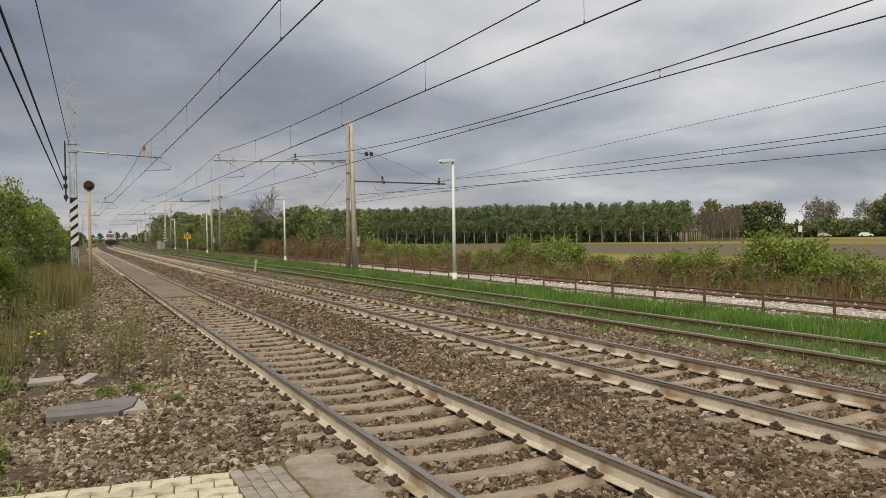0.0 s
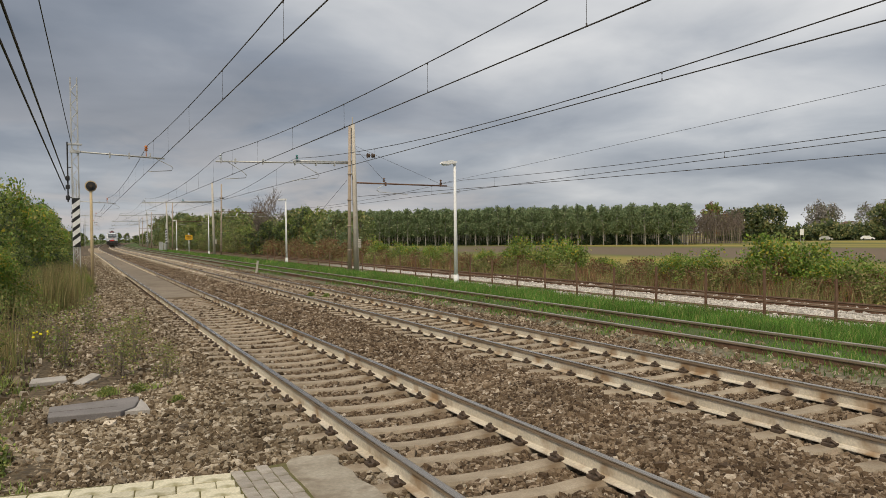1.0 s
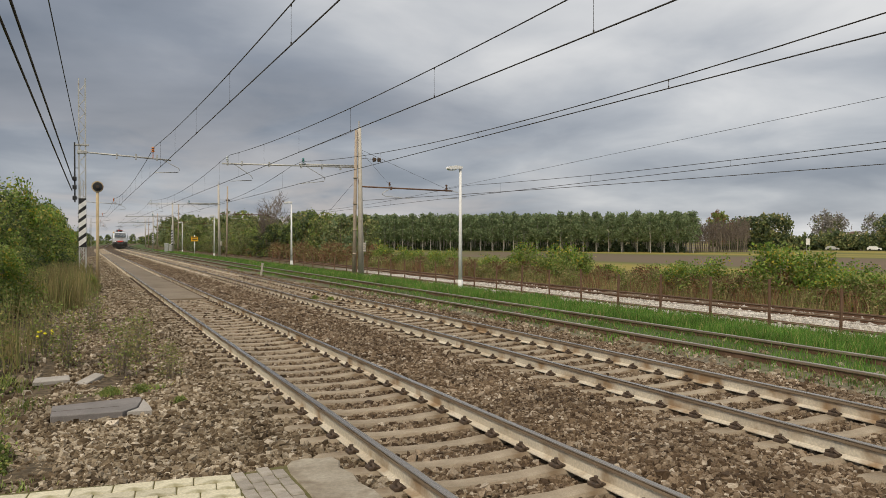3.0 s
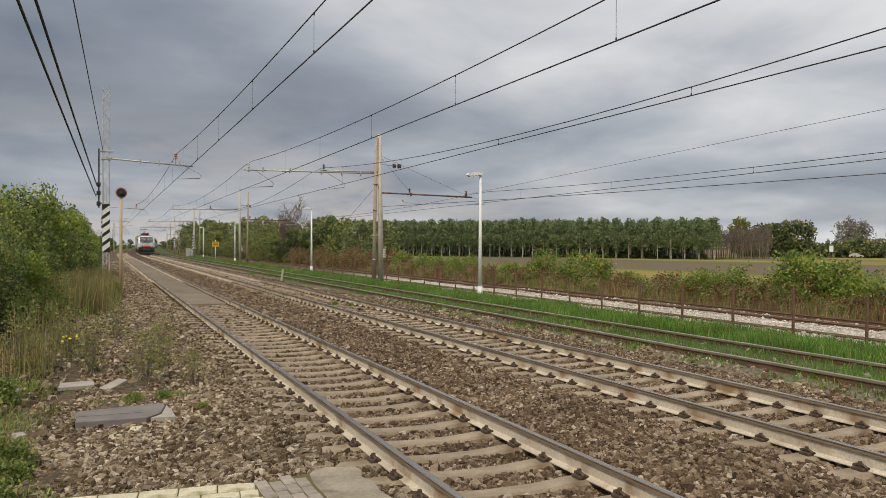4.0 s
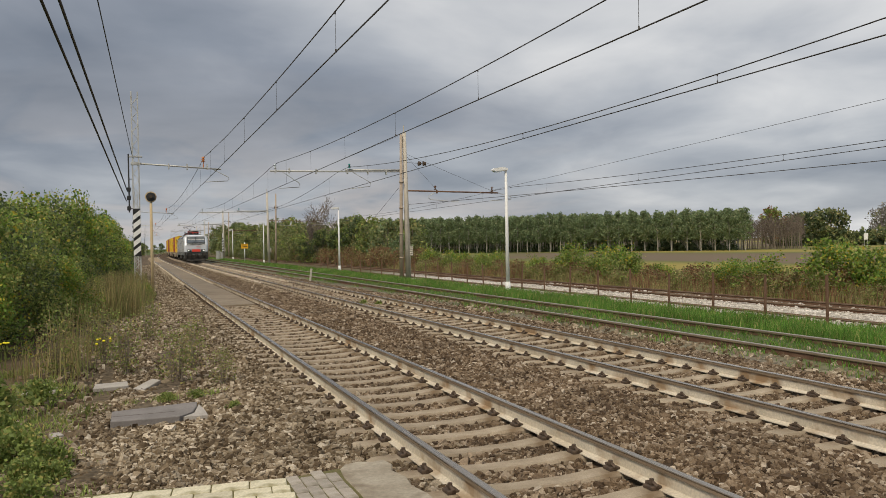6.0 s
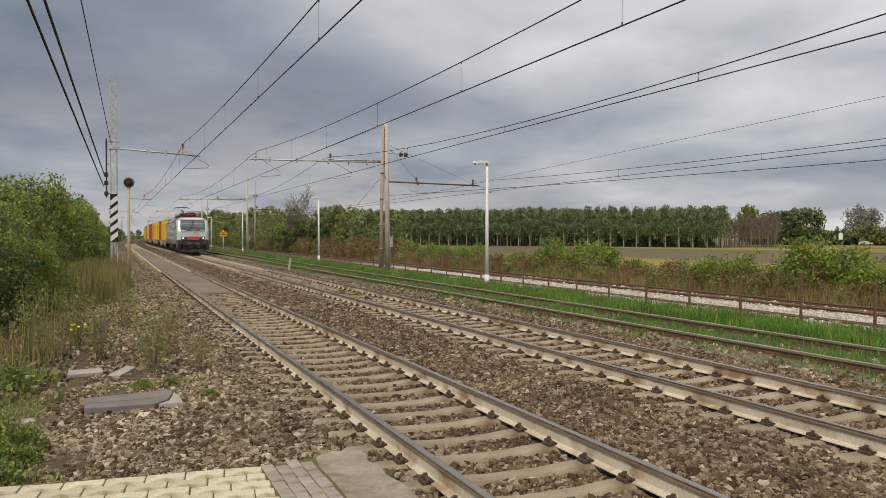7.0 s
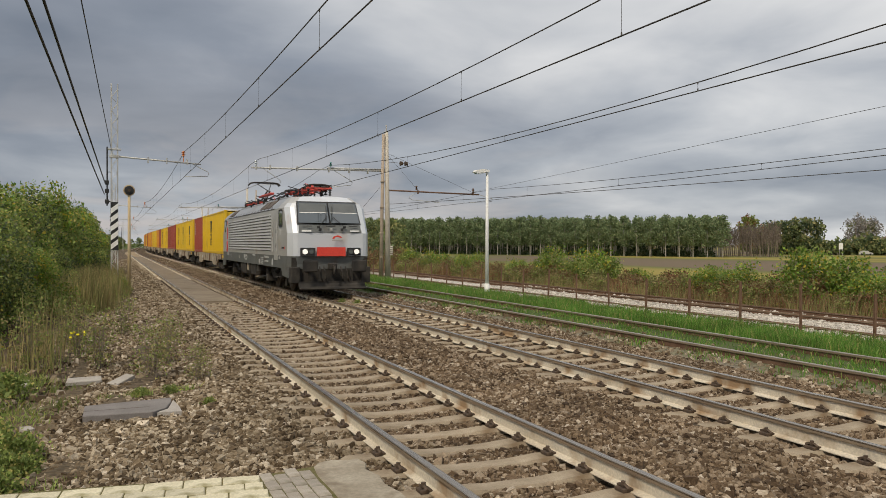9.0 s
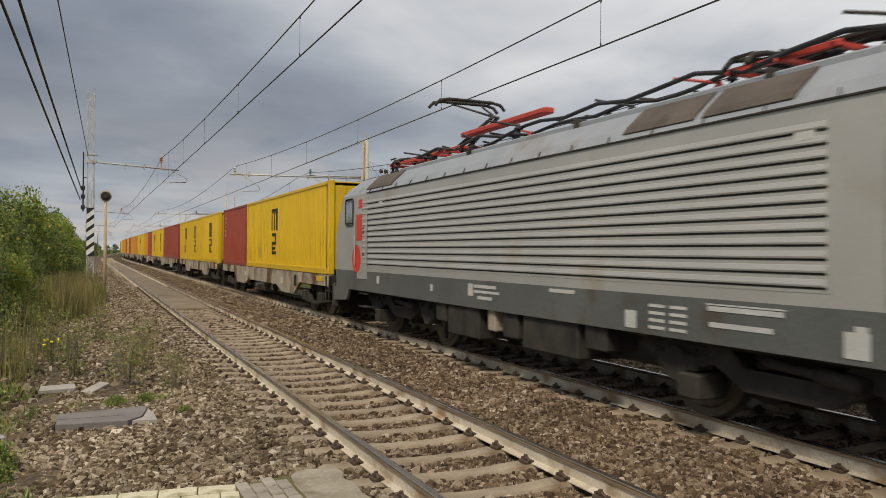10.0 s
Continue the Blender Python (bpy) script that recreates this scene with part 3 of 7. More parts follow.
def infill(parent):
    """Level mortar-and-dust panels that fill the near track between its rails, farther along."""
    y, r2 = 27.6, random.Random(9)
    while y < 118:
        ln = r2.uniform(5.0, 9.0)
        bm = B()
        box(bm, T1 - 0.635, T1 + 0.635, y, y + ln - 0.05, -0.30, -0.128 + r2.uniform(-0.008, 0.006), 0, 0.012)
        part("infill_panel", bm, M_INFILL, parent, "level dusty brown filling between the rails")
        y += ln


infill(near_track)


def scatter_stones(name, label, spots, size, mt):
    """Broken stones, each a lopsided block of six faces, lying at the spots."""
    n = len(spots)
    base = np.array([(-1, -1, -1), (1, -1, -1), (1, 1, -1), (-1, 1, -1), (-1, -1, 1), (1, -1, 1), (1, 1, 1), (-1, 1, 1)], float) * 0.5
    V = np.repeat(base[None], n, 0) + RNG.uniform(-0.24, 0.24, (n, 8, 3))
    V[:, 4:, :2] *= RNG.uniform(0.45, 0.95, (n, 1, 1))
    V *= (size * RNG.lognormal(0, 0.32, n))[:, None, None] * RNG.uniform(0.6, 1.25, (n, 1, 3)) * np.array([1.15, 1.15, 0.92])
    a, b = RNG.uniform(0, 2 * np.pi, n), RNG.uniform(-0.6, 0.6, n)
    ca, sa, cb, sb = np.cos(a), np.sin(a), np.cos(b), np.sin(b)
    x, y, z = V[..., 0], V[..., 1], V[..., 2]
    y, z = y * cb[:, None] - z * sb[:, None], y * sb[:, None] + z * cb[:, None]
    x, y = x * ca[:, None] - y * sa[:, None], x * sa[:, None] + y * ca[:, None]
    V = np.stack([x, y, z], -1) + spots[:, None, :]
    f = np.array([(0, 3, 2, 1), (4, 5, 6, 7), (0, 1, 5, 4), (1, 2, 6, 5), (2, 3, 7, 6), (3, 0, 4, 7)])
    Q = (f[None] + 8 * np.arange(n)[:, None, None]).reshape(-1, 4)
    ob = new(name, np_mesh(name, V.reshape(-1, 3), Q, [mt]))
    return tagged(ob, label, "ballast", kind="stuff")


PX, PZ = np.array([p[0] for p in PROFILE], float), np.array([p[1] for p in PROFILE], float)


def spots(x0, x1, y0, y1, density, lift=0.005, free=()):
    n = int((x1 - x0) * (y1 - y0) * density)
    s = np.stack([RNG.uniform(x0, x1, n), RNG.uniform(y0, y1, n), np.zeros(n)], -1)
    s[:, 2] = np.interp(s[:, 0], PX, PZ) + lift + RNG.uniform(-0.01, 0.015, n)
    keep = np.ones(n, bool)
    for r in (T1 - GAUGE / 2, T1 + GAUGE / 2, T2 - GAUGE / 2, T2 + GAUGE / 2):
        keep &= np.abs(s[:, 0] - r) > 0.085
    for c, first in ((T1, 0.45), (T2, 0.25)):
        on = (np.abs(s[:, 0] - c) < 1.22) & (np.abs((s[:, 1] - first + 0.3) % 0.6 - 0.3) < 0.125)
        keep &= ~on
    for fx0, fx1, fy0, fy1 in free:
        keep &= ~((s[:, 0] > fx0) & (s[:, 0] < fx1) & (s[:, 1] > fy0) & (s[:, 1] < fy1))
    return s[keep]


PAVED = [(-3, 1.1, -5, 6.75), (1.1, 2.06, -5, 6.78), (-0.36, 0.8, 10.1, 11.2)]
near_spots = np.concatenate([spots(-0.6, 9.3, 3.8, 12.0, 1300, free=PAVED), spots(-0.4, 9.4, 12.0, 20.0, 560, free=PAVED)])
near_spots = near_spots[near_spots[:, 0] < near_spots[:, 1] * 1.40 + 0.5]
near_spots[:, 2] += RNG.uniform(-0.010, 0.016, len(near_spots))
grey_side = near_spots[:, 0] + RNG.normal(0, 0.35, len(near_spots)) < 2.5
scatter_stones("ballast_stones", "grey and tan broken ballast stones beside the platform", near_spots[grey_side], 0.036, M_STONE)
scatter_stones("brown_ballast_stones", "reddish brown broken ballast stones between the tracks", near_spots[~grey_side], 0.033, M_BROWN_STONE)
scatter_stones("far_ballast_stones", "brown ballast stones along the tracks farther on", np.concatenate([spots(2.2, 9.4, 20.0, 36.0, 270), spots(2.2, 9.3, 36.0, 62.0, 120), spots(2.2, 9.3, 62.0, 110.0, 45)]), 0.050, M_BROWN_STONE)
scatter_stones("shoulder_stones", "pale grey ballast stones along the track shoulder", np.concatenate([spots(-0.5, 2.2, 20.0, 36.0, 300), spots(0.1, 2.2, 36.0, 62.0, 140), spots(0.3, 2.2, 62.0, 110.0, 50)]), 0.048, M_STONE)
scatter_stones("gravel_stones", "loose grey stones on the dirt beside the track", np.concatenate([spots(-1.9, -0.6, 7.4, 16, 55, free=PAVED), spots(-0.9, -0.5, 7.4, 12, 200, free=PAVED), spots(-1.2, 0.4, 16, 34, 110)]), 0.05, M_STONE)
scatter_stones("pale_stones", "pale limestone ballast of the disused sidings", np.concatenate([spots(16.5, 20.6, 8.0, 40.0, 170), spots(20.5, 23.2, 8.0, 40.0, 10)]), 0.055, M_PALE_STONE)
scatter_stones("verge_stones", "grey stones scattered between main track and siding", np.concatenate([spots(9.2, 10.3, 7.0, 30.0, 45), spots(9.2, 12.5, 7.0, 22.0, 4)]), 0.055, M_STONE)


# ---------------------------------------------------------------- overhead line
def sag(y, first, span, high, low):
    u = ((y - first) % span) / span
    return low + (high - low) * (2 * u - 1) ** 2


def wire_path(bm, pts, r, sides=5):
    sweep(bm, pts, r, sides)


def overhead_line(label, s, first, span, high, low, contact, y1, step=6.0, r=0.0125):
    ln = thing("overhead_line", label, "overhead wire", "overhead wires")
    ys = list(np.arange(-30, 130, 2.5)) + list(np.arange(130, y1, 6.0))
    bm = B()
    wire_path(bm, [(s + bend(y), y, sag(y, first, span, high, low)) for y in ys], r)
    part("messenger_wire", bm, M_WIRE, ln)
    bm = B()
    wire_path(bm, [(s + bend(y), y, contact) for y in ys[::2]], r * 1.05)
    part("contact_wire", bm, M_WIRE, ln)
    for y in np.arange(first - 2 * span + 4, 120, step):
        if y < -20:
            continue
        top = sag(y, first, span, high, low)
        bm = B()
        tube(bm, (s, y, contact), (s, y, top), 0.004, sides=4, caps=False)
        tube(bm, (s, y, contact - 0.01), (s, y, contact + 0.05), 0.014, sides=5)
        tube(bm, (s, y, top - 0.04), (s, y, top + 0.01), 0.014, sides=5)
        part("dropper", bm, M_WIRE, ln)


overhead_line("dark catenary wires hung over the near main track", T1 + 0.05, 40.4, 51.7, 6.34, 5.78, 5.10, 330)
overhead_line("dark catenary wires hung over the second main track", T2, 43.4, 51.7, 6.40, 5.68, 5.02, 330)
overhead_line("dark catenary wires over the grassy siding", T3 + 0.35, 43.4, 51.7, 6.25, 5.12, 4.98, 220, step=8.6)
overhead_line("thin catenary wires over the disused siding", T5 - 0.3, 43.4, 51.7, 5.20, 4.72, 4.52, 160, step=8.6, r=0.012)


def insulator(bm, c, r, h, mi):
    """A stack of insulator sheds on a pin."""
    x, y, z = c
    tube(bm, (x, y, z - h / 2), (x, y, z + h / 2), r * 0.4, sides=8, mi=mi)
    for k in range(3):
        zz = z - h / 2 + h * (k + 0.5) / 3
        tube(bm, (x, y, zz - h * 0.10), (x, y, zz + h * 0.06), r, r * 0.55, 10, mi)


def steady_arm(bm, tip, end, beam, mi=0):
    """The bent arm that holds the contact wire aside, hung from the beam."""
    tip, end, beam = Vector(tip), Vector(end), Vector(beam)
    mid = end + Vector((0, 0, 0.12)) + (beam - end) * 0.15
    sweep(bm, [tip, tip.lerp(end, 0.9), end.lerp(mid, 0.5), mid, beam], 0.018, 6, mi)


def lattice_mast(at, top=9.4, board=True):
    ms = thing("catenary_mast", "galvanised lattice catenary mast with a long bracket and striped board" if board else "galvanised lattice catenary mast with a long bracket", "catenary mast", "lattice masts", at=at)
    bm = B()
    for dx in (-0.14, 0.14):
        box(bm, dx - 0.03, dx + 0.03, -0.05, 0.05, -0.4, top, 0, 0.006)
    part("post", bm, M_GALV, ms)
    bm = B()
    z, k = 0.2, 0
    while z < top - 0.3:
        for y in (-0.05, 0.05):
            tube(bm, ((-0.13, 0.13)[k % 2], y, z), ((0.13, -0.13)[k % 2], y, z + 0.33), 0.016, sides=4)
        z, k = z + 0.33, k + 1
    part("bracing", bm, M_GALV, ms)
    bm = B()
    tube(bm, (0.16, 0, 5.95), (3.95, 0, 5.74), 0.04, sides=8)
    box(bm, -0.22, 0.22, -0.09, 0.09, 5.88, 6.02, 0, 0.01)
    box(bm, -0.3, 0.3, -0.08, 0.08, 6.25, 6.32, 0, 0.01)
    for x in (1.5, 2.35, 3.3):
        box(bm, x - 0.03, x + 0.03, -0.05, 0.05, 5.70, 5.98, 0, 0.006)
    part("bracket", bm, M_GALV, ms)
    bm = B()
    steady_arm(bm, (3.2, 0, 5.10), (4.4, 0, 5.17), (3.55, 0, 5.74))
    part("steady_arm", bm, M_GALV, ms)
    bm = B()
    insulator(bm, (3.12, 0, 6.22), 0.10, 0.26, 0)
    tube(bm, (3.12, 0, 5.78), (3.12, 0, 6.1), 0.02, sides=6)
    part("insulator", bm, M_ORANGE, ms, "orange insulator")
    bm = B()
    tube(bm, (-0.32, 0, 3.6), (-0.32, 0, 6.4), 0.035, sides=6)
    for z in (3.7, 4.2, 4.6):
        box(bm, -0.42, -0.24, -0.07, 0.07, z, z + 0.2, 0, 0.02)
    tube(bm, (-0.14, 0, 5.2), (-0.33, 0, 5.2), 0.02, sides=5)
    tube(bm, (-0.14, 0, 3.8), (-0.33, 0, 3.8), 0.02, sides=5)
    part("cable_riser", bm, M_CABLE, ms, "black cable riser")
    if board:
        bm = B()
        box(bm, -0.165, 0.165, -0.10, -0.075, 1.5, 3.78, 0, 0.004)
        part("striped_board", bm, M_BLACK, ms, "black board with white slanted stripes")
        for k in range(5):
            z = 1.64 + k * 0.425
            bm = B()
            prism(bm, [(-0.163, z - 0.12), (0.163, z + 0.14), (0.163, z + 0.39), (-0.163, z + 0.13)], "y", -0.106, -0.100)
            part("stripe", bm, M_WHITE, ms.children[-1] if ms.children[-1].name.startswith("striped") else [c for c in ms.children if c.name.startswith("striped")][0])
    return ms


for k in range(5):
    yy = 40.4 + 51.7 * k
    lattice_mast(pose(0.04 + bend(yy), yy, 0), 9.4 if k == 0 else 8.2, board=(k == 0))


def twin_mast(at, stays, sx=-0.36):
    """Concrete post with a steel post beside it, beams over the tracks on either side."""
    ms = thing("catenary_mast", "pale concrete catenary mast with beams over the tracks on both sides", "catenary mast", "twin masts", at=at)
    bm = B()
    for a, b, r0, r1 in (((0.13, 0, -0.5), (0.02, 0, 8.35), 0.17, 0.11),):
        tube(bm, a, b, r0, r1, 10)
    tube(bm, (0, 0, 8.3), (0, 0, 8.75), 0.03, sides=6)
    part("concrete_post", bm, M_MASTCON, ms)
    bm = B()
    tube(bm, (sx, -0.12, -0.5), (sx + 0.16, -0.10, 8.2), 0.115, 0.08, 10)
    for z in (1.0, 2.4, 3.9, 5.4):
        tube(bm, (sx + 0.01 + 0.018 * z, -0.12, z), (sx + 0.01 + 0.018 * z, -0.12, z + 0.08), 0.125, sides=10)
    part("steel_post", bm, M_BROWNMAST, ms, "brown weathered steel post")
    bm = B()
    tube(bm, (-7.75, 0, 5.97), (0, 0, 6.06), 0.045, sides=8)
    tube(bm, (-3.5, 0.12, 6.12), (0, 0.12, 6.16), 0.045, sides=8)
    for x in (-7.45, -6.7, -5.2, -3.4, -2.2, -1.1):
        box(bm, x - 0.03, x + 0.03, -0.06, 0.16, 5.88, 6.15, 0, 0.006)
    part("beam", bm, M_GALV, ms)
    bm = B()
    tube(bm, (0.15, 0, 4.95), (6.0, 0, 4.85), 0.045, sides=8)
    for x in (2.0, 5.6):
        box(bm, x - 0.04, x + 0.04, -0.06, 0.06, 4.8, 5.0, 0, 0.006)
    part("low_beam", bm, M_RUST, ms, "rusty brown beam over the sidings")
    for arm in (((-7.3, 0, 5.03), (-6.05, 0, 5.12), (-7.1, 0, 5.95)), ((-3.6, 0, 5.0), (-1.95, 0, 5.2), (-3.1, 0, 5.98)), ((3.4, 0, 4.30), (1.4, 0, 4.45), (1.9, 0, 4.85)), ((5.4, 0, 4.36), (7.0, 0, 4.46), (6.0, 0, 4.85))):
        bm = B()
        steady_arm(bm, *arm)
        part("steady_arm", bm, M_GALV, ms)
    for x, z, mt, lb in ((-7.48, 6.24, M_CERAMIC, "pale ceramic insulator"), (-3.3, 6.33, M_TEAL, "teal glass insulator"), (1.9, 5.14, M_RUST, ""), (5.6, 5.10, M_RUST, "")):
        bm = B()
        insulator(bm, (x, 0, z), 0.09, 0.26, 0)
        part("insulator", bm, mt, ms, lb)
    bm = B()
    for x, z in ((0.9, 6.55), (1.2, 6.55)):
        disc(bm, (x, 0, z), (1, 0, 0), 0.14, 0.06, 12)
        disc(bm, (x + 0.1, 0, z), (1, 0, 0), 0.11, 0.05, 12)
    tube(bm, (0.1, 0, 6.6), (1.2, 0, 6.55), 0.012, sides=5)
    part("strain_insulator", bm, M_CLIP, ms, "dark strain insulators")
    bm = B()
    for k in range(5):
        disc(bm, (0.28, 0, 1.2 + k * 0.11), (0, 0, 1), 0.14, 0.09, 12)
    tube(bm, (0.28, 0, 1.6), (0.14, 0, 5.2), 0.01, sides=4)
    part("tension_weight", bm, M_MASTCON, ms)
    if stays:
        for a, b in (((0.1, 0, 7.0), (2.0, 0, 5.0)), ((0.1, 0, 7.1), (5.5, 0, 5.0)), ((-0.4, -0.1, 8.1), (-4.6, 0, 6.3)), ((-0.4, -0.1, 5.1), (-3.2, 6.5, -0.1))):
            bm = B()
            tube(bm, a, b, 0.009, sides=4, caps=False)
            part("stay_wire", bm, M_WIRE, ms)
    return ms


for k in range(5):
    yy = 43.4 + 51.7 * k
    twin_mast(pose(14.65 + bend(yy), yy, 0), k == 0, 0.9 if k else -0.36)


def hung_cable(name, label, a, b, dip, r, mt=M_CABLE):
    a, b = Vector(a), Vector(b)
    bm = B()
    pts = [a.lerp(b, k / 24) - Vector((0, 0, dip * (1 - (k / 12 - 1) ** 2))) for k in range(25)]
    wire_path(bm, pts, r, 6)
    ob = part(name, bm, mt, None)
    return tagged(ob, label, "cable", "hung cables")


hung_cable("black_cable", "thick black cable hung towards the lattice mast", (-0.40, 40.4, 4.15), (-1.84, -14.4, 6.50), 0.10, 0.024)
hung_cable("black_cable", "thick black cable hung towards the lattice mast", (-0.36, 40.4, 4.65), (-1.48, -14.4, 6.20), 0.10, 0.024)
hung_cable("thin_cable", "thin dark wire hung high to the lattice mast", (-0.10, 40.4, 6.3), (-1.50, -14.4, 8.65), 0.08, 0.014)
hung_cable("feeder_wire", "thin dark feeder wire beyond the fence", (14.9, 43.4, 4.15), (24.0, 4.0, 4.15), 0.1, 0.012, M_WIRE)
hung_cable("feeder_wire", "thin dark wire rising over the sidings", (20.25, 43.4, 5.0), (20.5, -8.3, 6.6), 0.05, 0.007, M_WIRE)


# ---------------------------------------------------------------- lamps, signal, signs, fence
def platform_lamp(at, height=4.75):
    lp = thing("street_lamp", "slim white platform lamp with a flat grey head", "street lamp", "platform lamps", at=at)
    bm = B()
    tube(bm, (0, 0, -0.3), (0, 0, height), 0.085, 0.05, 10)
    tube(bm, (0, 0, -0.3), (0, 0, 0.25), 0.11, 0.10, 10)
    part("pole", bm, M_WHITE, lp)
    bm = B()
    tube(bm, (0.02, 0, height - 0.03), (-0.22, 0, height + 0.03), 0.03, sides=6)
    part("arm", bm, M_GALV, lp)
    bm = B()
    prism(bm, [(-0.62, height - 0.02), (-0.55, height + 0.06), (-0.2, height + 0.12), (0.05, height + 0.08), (0.05, height), (-0.5, height - 0.05)], "y", -0.11, 0.11)
    part("lamp_head", bm, M_WHITE, lp)
    bm = B()
    prism(bm, [(-0.58, height - 0.03), (-0.5, height - 0.09), (-0.25, height - 0.08), (-0.18, height - 0.02)], "y", -0.09, 0.09)
    part("lens", bm, M_CERAMIC, lp, "clouded lamp glass")
    return lp


platform_lamp(pose(13.93, 28.5, -0.02))
platform_lamp(pose(14.85, 60.4, -0.02))
platform_lamp(pose(14.6, 98.0, -0.02))
platform_lamp(pose(14.9, 134.0, -0.02))


def round_signal(at):
    sg = thing("railway_signal", "round black railway signal with pale rim on a rusty post", "railway signal", at=at)
    bm = B()
    tube(bm, (0, 0, -0.2), (0, 0, 4.25), 0.07, 0.055, 10)
    part("post", bm, M_SIGPOST, sg)
    bm = B()
    disc(bm, (0, -0.06, 4.36), (0, 1, 0), 0.235, 0.02, 24)
    disc(bm, (0, -0.03, 4.36), (0, 1, 0), 0.19, 0.03, 24)
    part("target_rim", bm, M_SIGPOST, sg, "pale rim")
    bm = B()
    disc(bm, (0, -0.085, 4.36), (0, 1, 0), 0.19, 0.03, 24)
    prism(bm, [(-0.11, 4.25), (0.11, 4.25), (0.13, 4.4), (0.09, 4.5), (-0.09, 4.5), (-0.13, 4.4)], "y", -0.02, 0.22)
    part("target", bm, M_BLACK, sg, "black disc")
    bm = B()
    tube(bm, (0, -0.26, 4.36), (0, -0.09, 4.36), 0.075, 0.07, 14)
    part("hood", bm, M_BLACK, sg)
    bm = B()
    disc(bm, (0, -0.27, 4.36), (0, 1, 0), 0.06, 0.012, 14)
    part("lens", bm, M_CLIP, sg)
    return sg


round_signal(pose(0.61, 35.8, -0.3))


def yellow_sign(at):
    sg = thing("trackside_sign", "yellow rectangular sign on a white post", "sign", at=at)
    bm = B()
    tube(bm, (0, 0, -0.2), (0, 0, 2.6), 0.05, sides=8)
    part("post", bm, M_WHITE, sg)
    bm = B()
    box(bm, -0.44, 0.44, -0.08, -0.05, 1.76, 2.38, 0, 0.01)
    panel = part("panel", bm, M_YELLOW_SIGN, sg)
    for x0, x1, z in ((-0.36, 0.3, 2.18), (-0.3, 0.34, 1.94)):
        bm = B()
        box(bm, x0, x1, -0.088, -0.082, z, z + 0.1)
        part("text_bar", bm, M_BLACK, panel)
    return sg


yellow_sign(pose(13.3, 106, -0.1))


def small_board(at):
    sg = thing("striped_post", "slim black and white striped trackside post", "sign", at=at)
    bm = B()
    tube(bm, (0, 0, -0.2), (0, 0, 4.2), 0.05, sides=8)
    part("post", bm, M_GALV, sg)
    bm = B()
    box(bm, -0.15, 0.15, -0.09, -0.06, 1.2, 3.4, 0, 0.004)
    bd = part("striped_board", bm, M_BLACK, sg)
    for k in range(5):
        z = 1.36 + k * 0.41
        bm = B()
        prism(bm, [(-0.148, z - 0.06), (0.148, z + 0.12), (0.148, z + 0.31), (-0.148, z + 0.13)], "y", -0.097, -0.091)
        part("stripe", bm, M_WHITE, bd)
    return sg


small_board(pose(12.3, 124, -0.1))
small_board(pose(13.6, 176, -0.1))


def marker_stub(at, h, label):
    """A short square concrete post with a chamfered head, leaning a little."""
    st = thing("marker_post", label, "marker post", "marker posts", at=at)
    bm = B()
    box(bm, -0.05, 0.05, -0.045, 0.045, -0.2, h, 0, 0.012)
    part("post", bm, M_MASTCON, st)
    bm = B()
    box(bm, -0.07, 0.07, -0.06, 0.06, h, h + 0.04, 0, 0.015)
    part("cap", bm, M_MASTCON, st)


marker_stub(pose(9.30, 45.0, -0.2, 4, 7, 10), 0.68, "short pale concrete post leaning beside the siding")
marker_stub(pose(13.3, 24.5, -0.2, 0, 3, 20), 0.22, "low white concrete stub in the green grass")


def cabinet(at, w, h):
    cb = thing("relay_cabinet", "pale grey relay cabinet standing by the sidings", "cabinet", "relay cabinets", at=at)
    bm = B()
    box(bm, -w / 2, w / 2, -0.3, 0.3, 0, h, 0, 0.02)
    part("body", bm, M_GALV, cb)
    bm = B()
    box(bm, -w / 2 - 0.05, w / 2 + 0.05, -0.36, 0.36, h, h + 0.06, 0, 0.02)
    part("lid", bm, M_WHITE, cb)
    bm = B()
    box(bm, -w / 2 + 0.06, w / 2 - 0.06, -0.325, -0.3, 0.1, h - 0.1, 0, 0.008)
    part("door", bm, M_GALV, cb)


cabinet(pose(11.9, 128, -0.2), 0.55, 1.5)
cabinet(pose(12.7, 130, -0.2), 0.4, 1.3)


def fence():
    fc = thing("fence", "low fence of rusty steel posts with slack wires", "fence")
    k, y = 0, 5.99
    posts = []
    while y < 70:
        lean = random.uniform(-2.5, 2.5)
        h = random.uniform(1.08, 1.22)
        bm = B()
        prism(bm, [(-0.03, -0.03), (0.03, -0.03), (0.03, -0.02), (0.006, -0.02), (0.006, 0.03), (-0.006, 0.03), (-0.006, -0.02), (-0.03, -0.02)], "z", -0.2, h)
        part("post", bm, M_RUST, fc, at=pose(15.0, y, -0.30, 0, lean, random.uniform(-15, 15)))
        posts.append((15.0 + h * math.sin(radians(lean)) * 0.9, y, -0.30 + h))
        y += 1.95 if y < 45 else 2.6
        k += 1
    for f in (0.32, 0.62, 0.92):
        bm = B()
        wire_path(bm, [(15.0 + (p[0] - 15.0) * f, p[1], -0.30 + (p[2] + 0.30) * f) for p in posts], 0.003, 4)
        part("wire", bm, M_RUST, fc)


fence()


# ---------------------------------------------------------------- platform end
def paver(me, parent, at):
    return part_mesh("paver", me, parent, at=at)


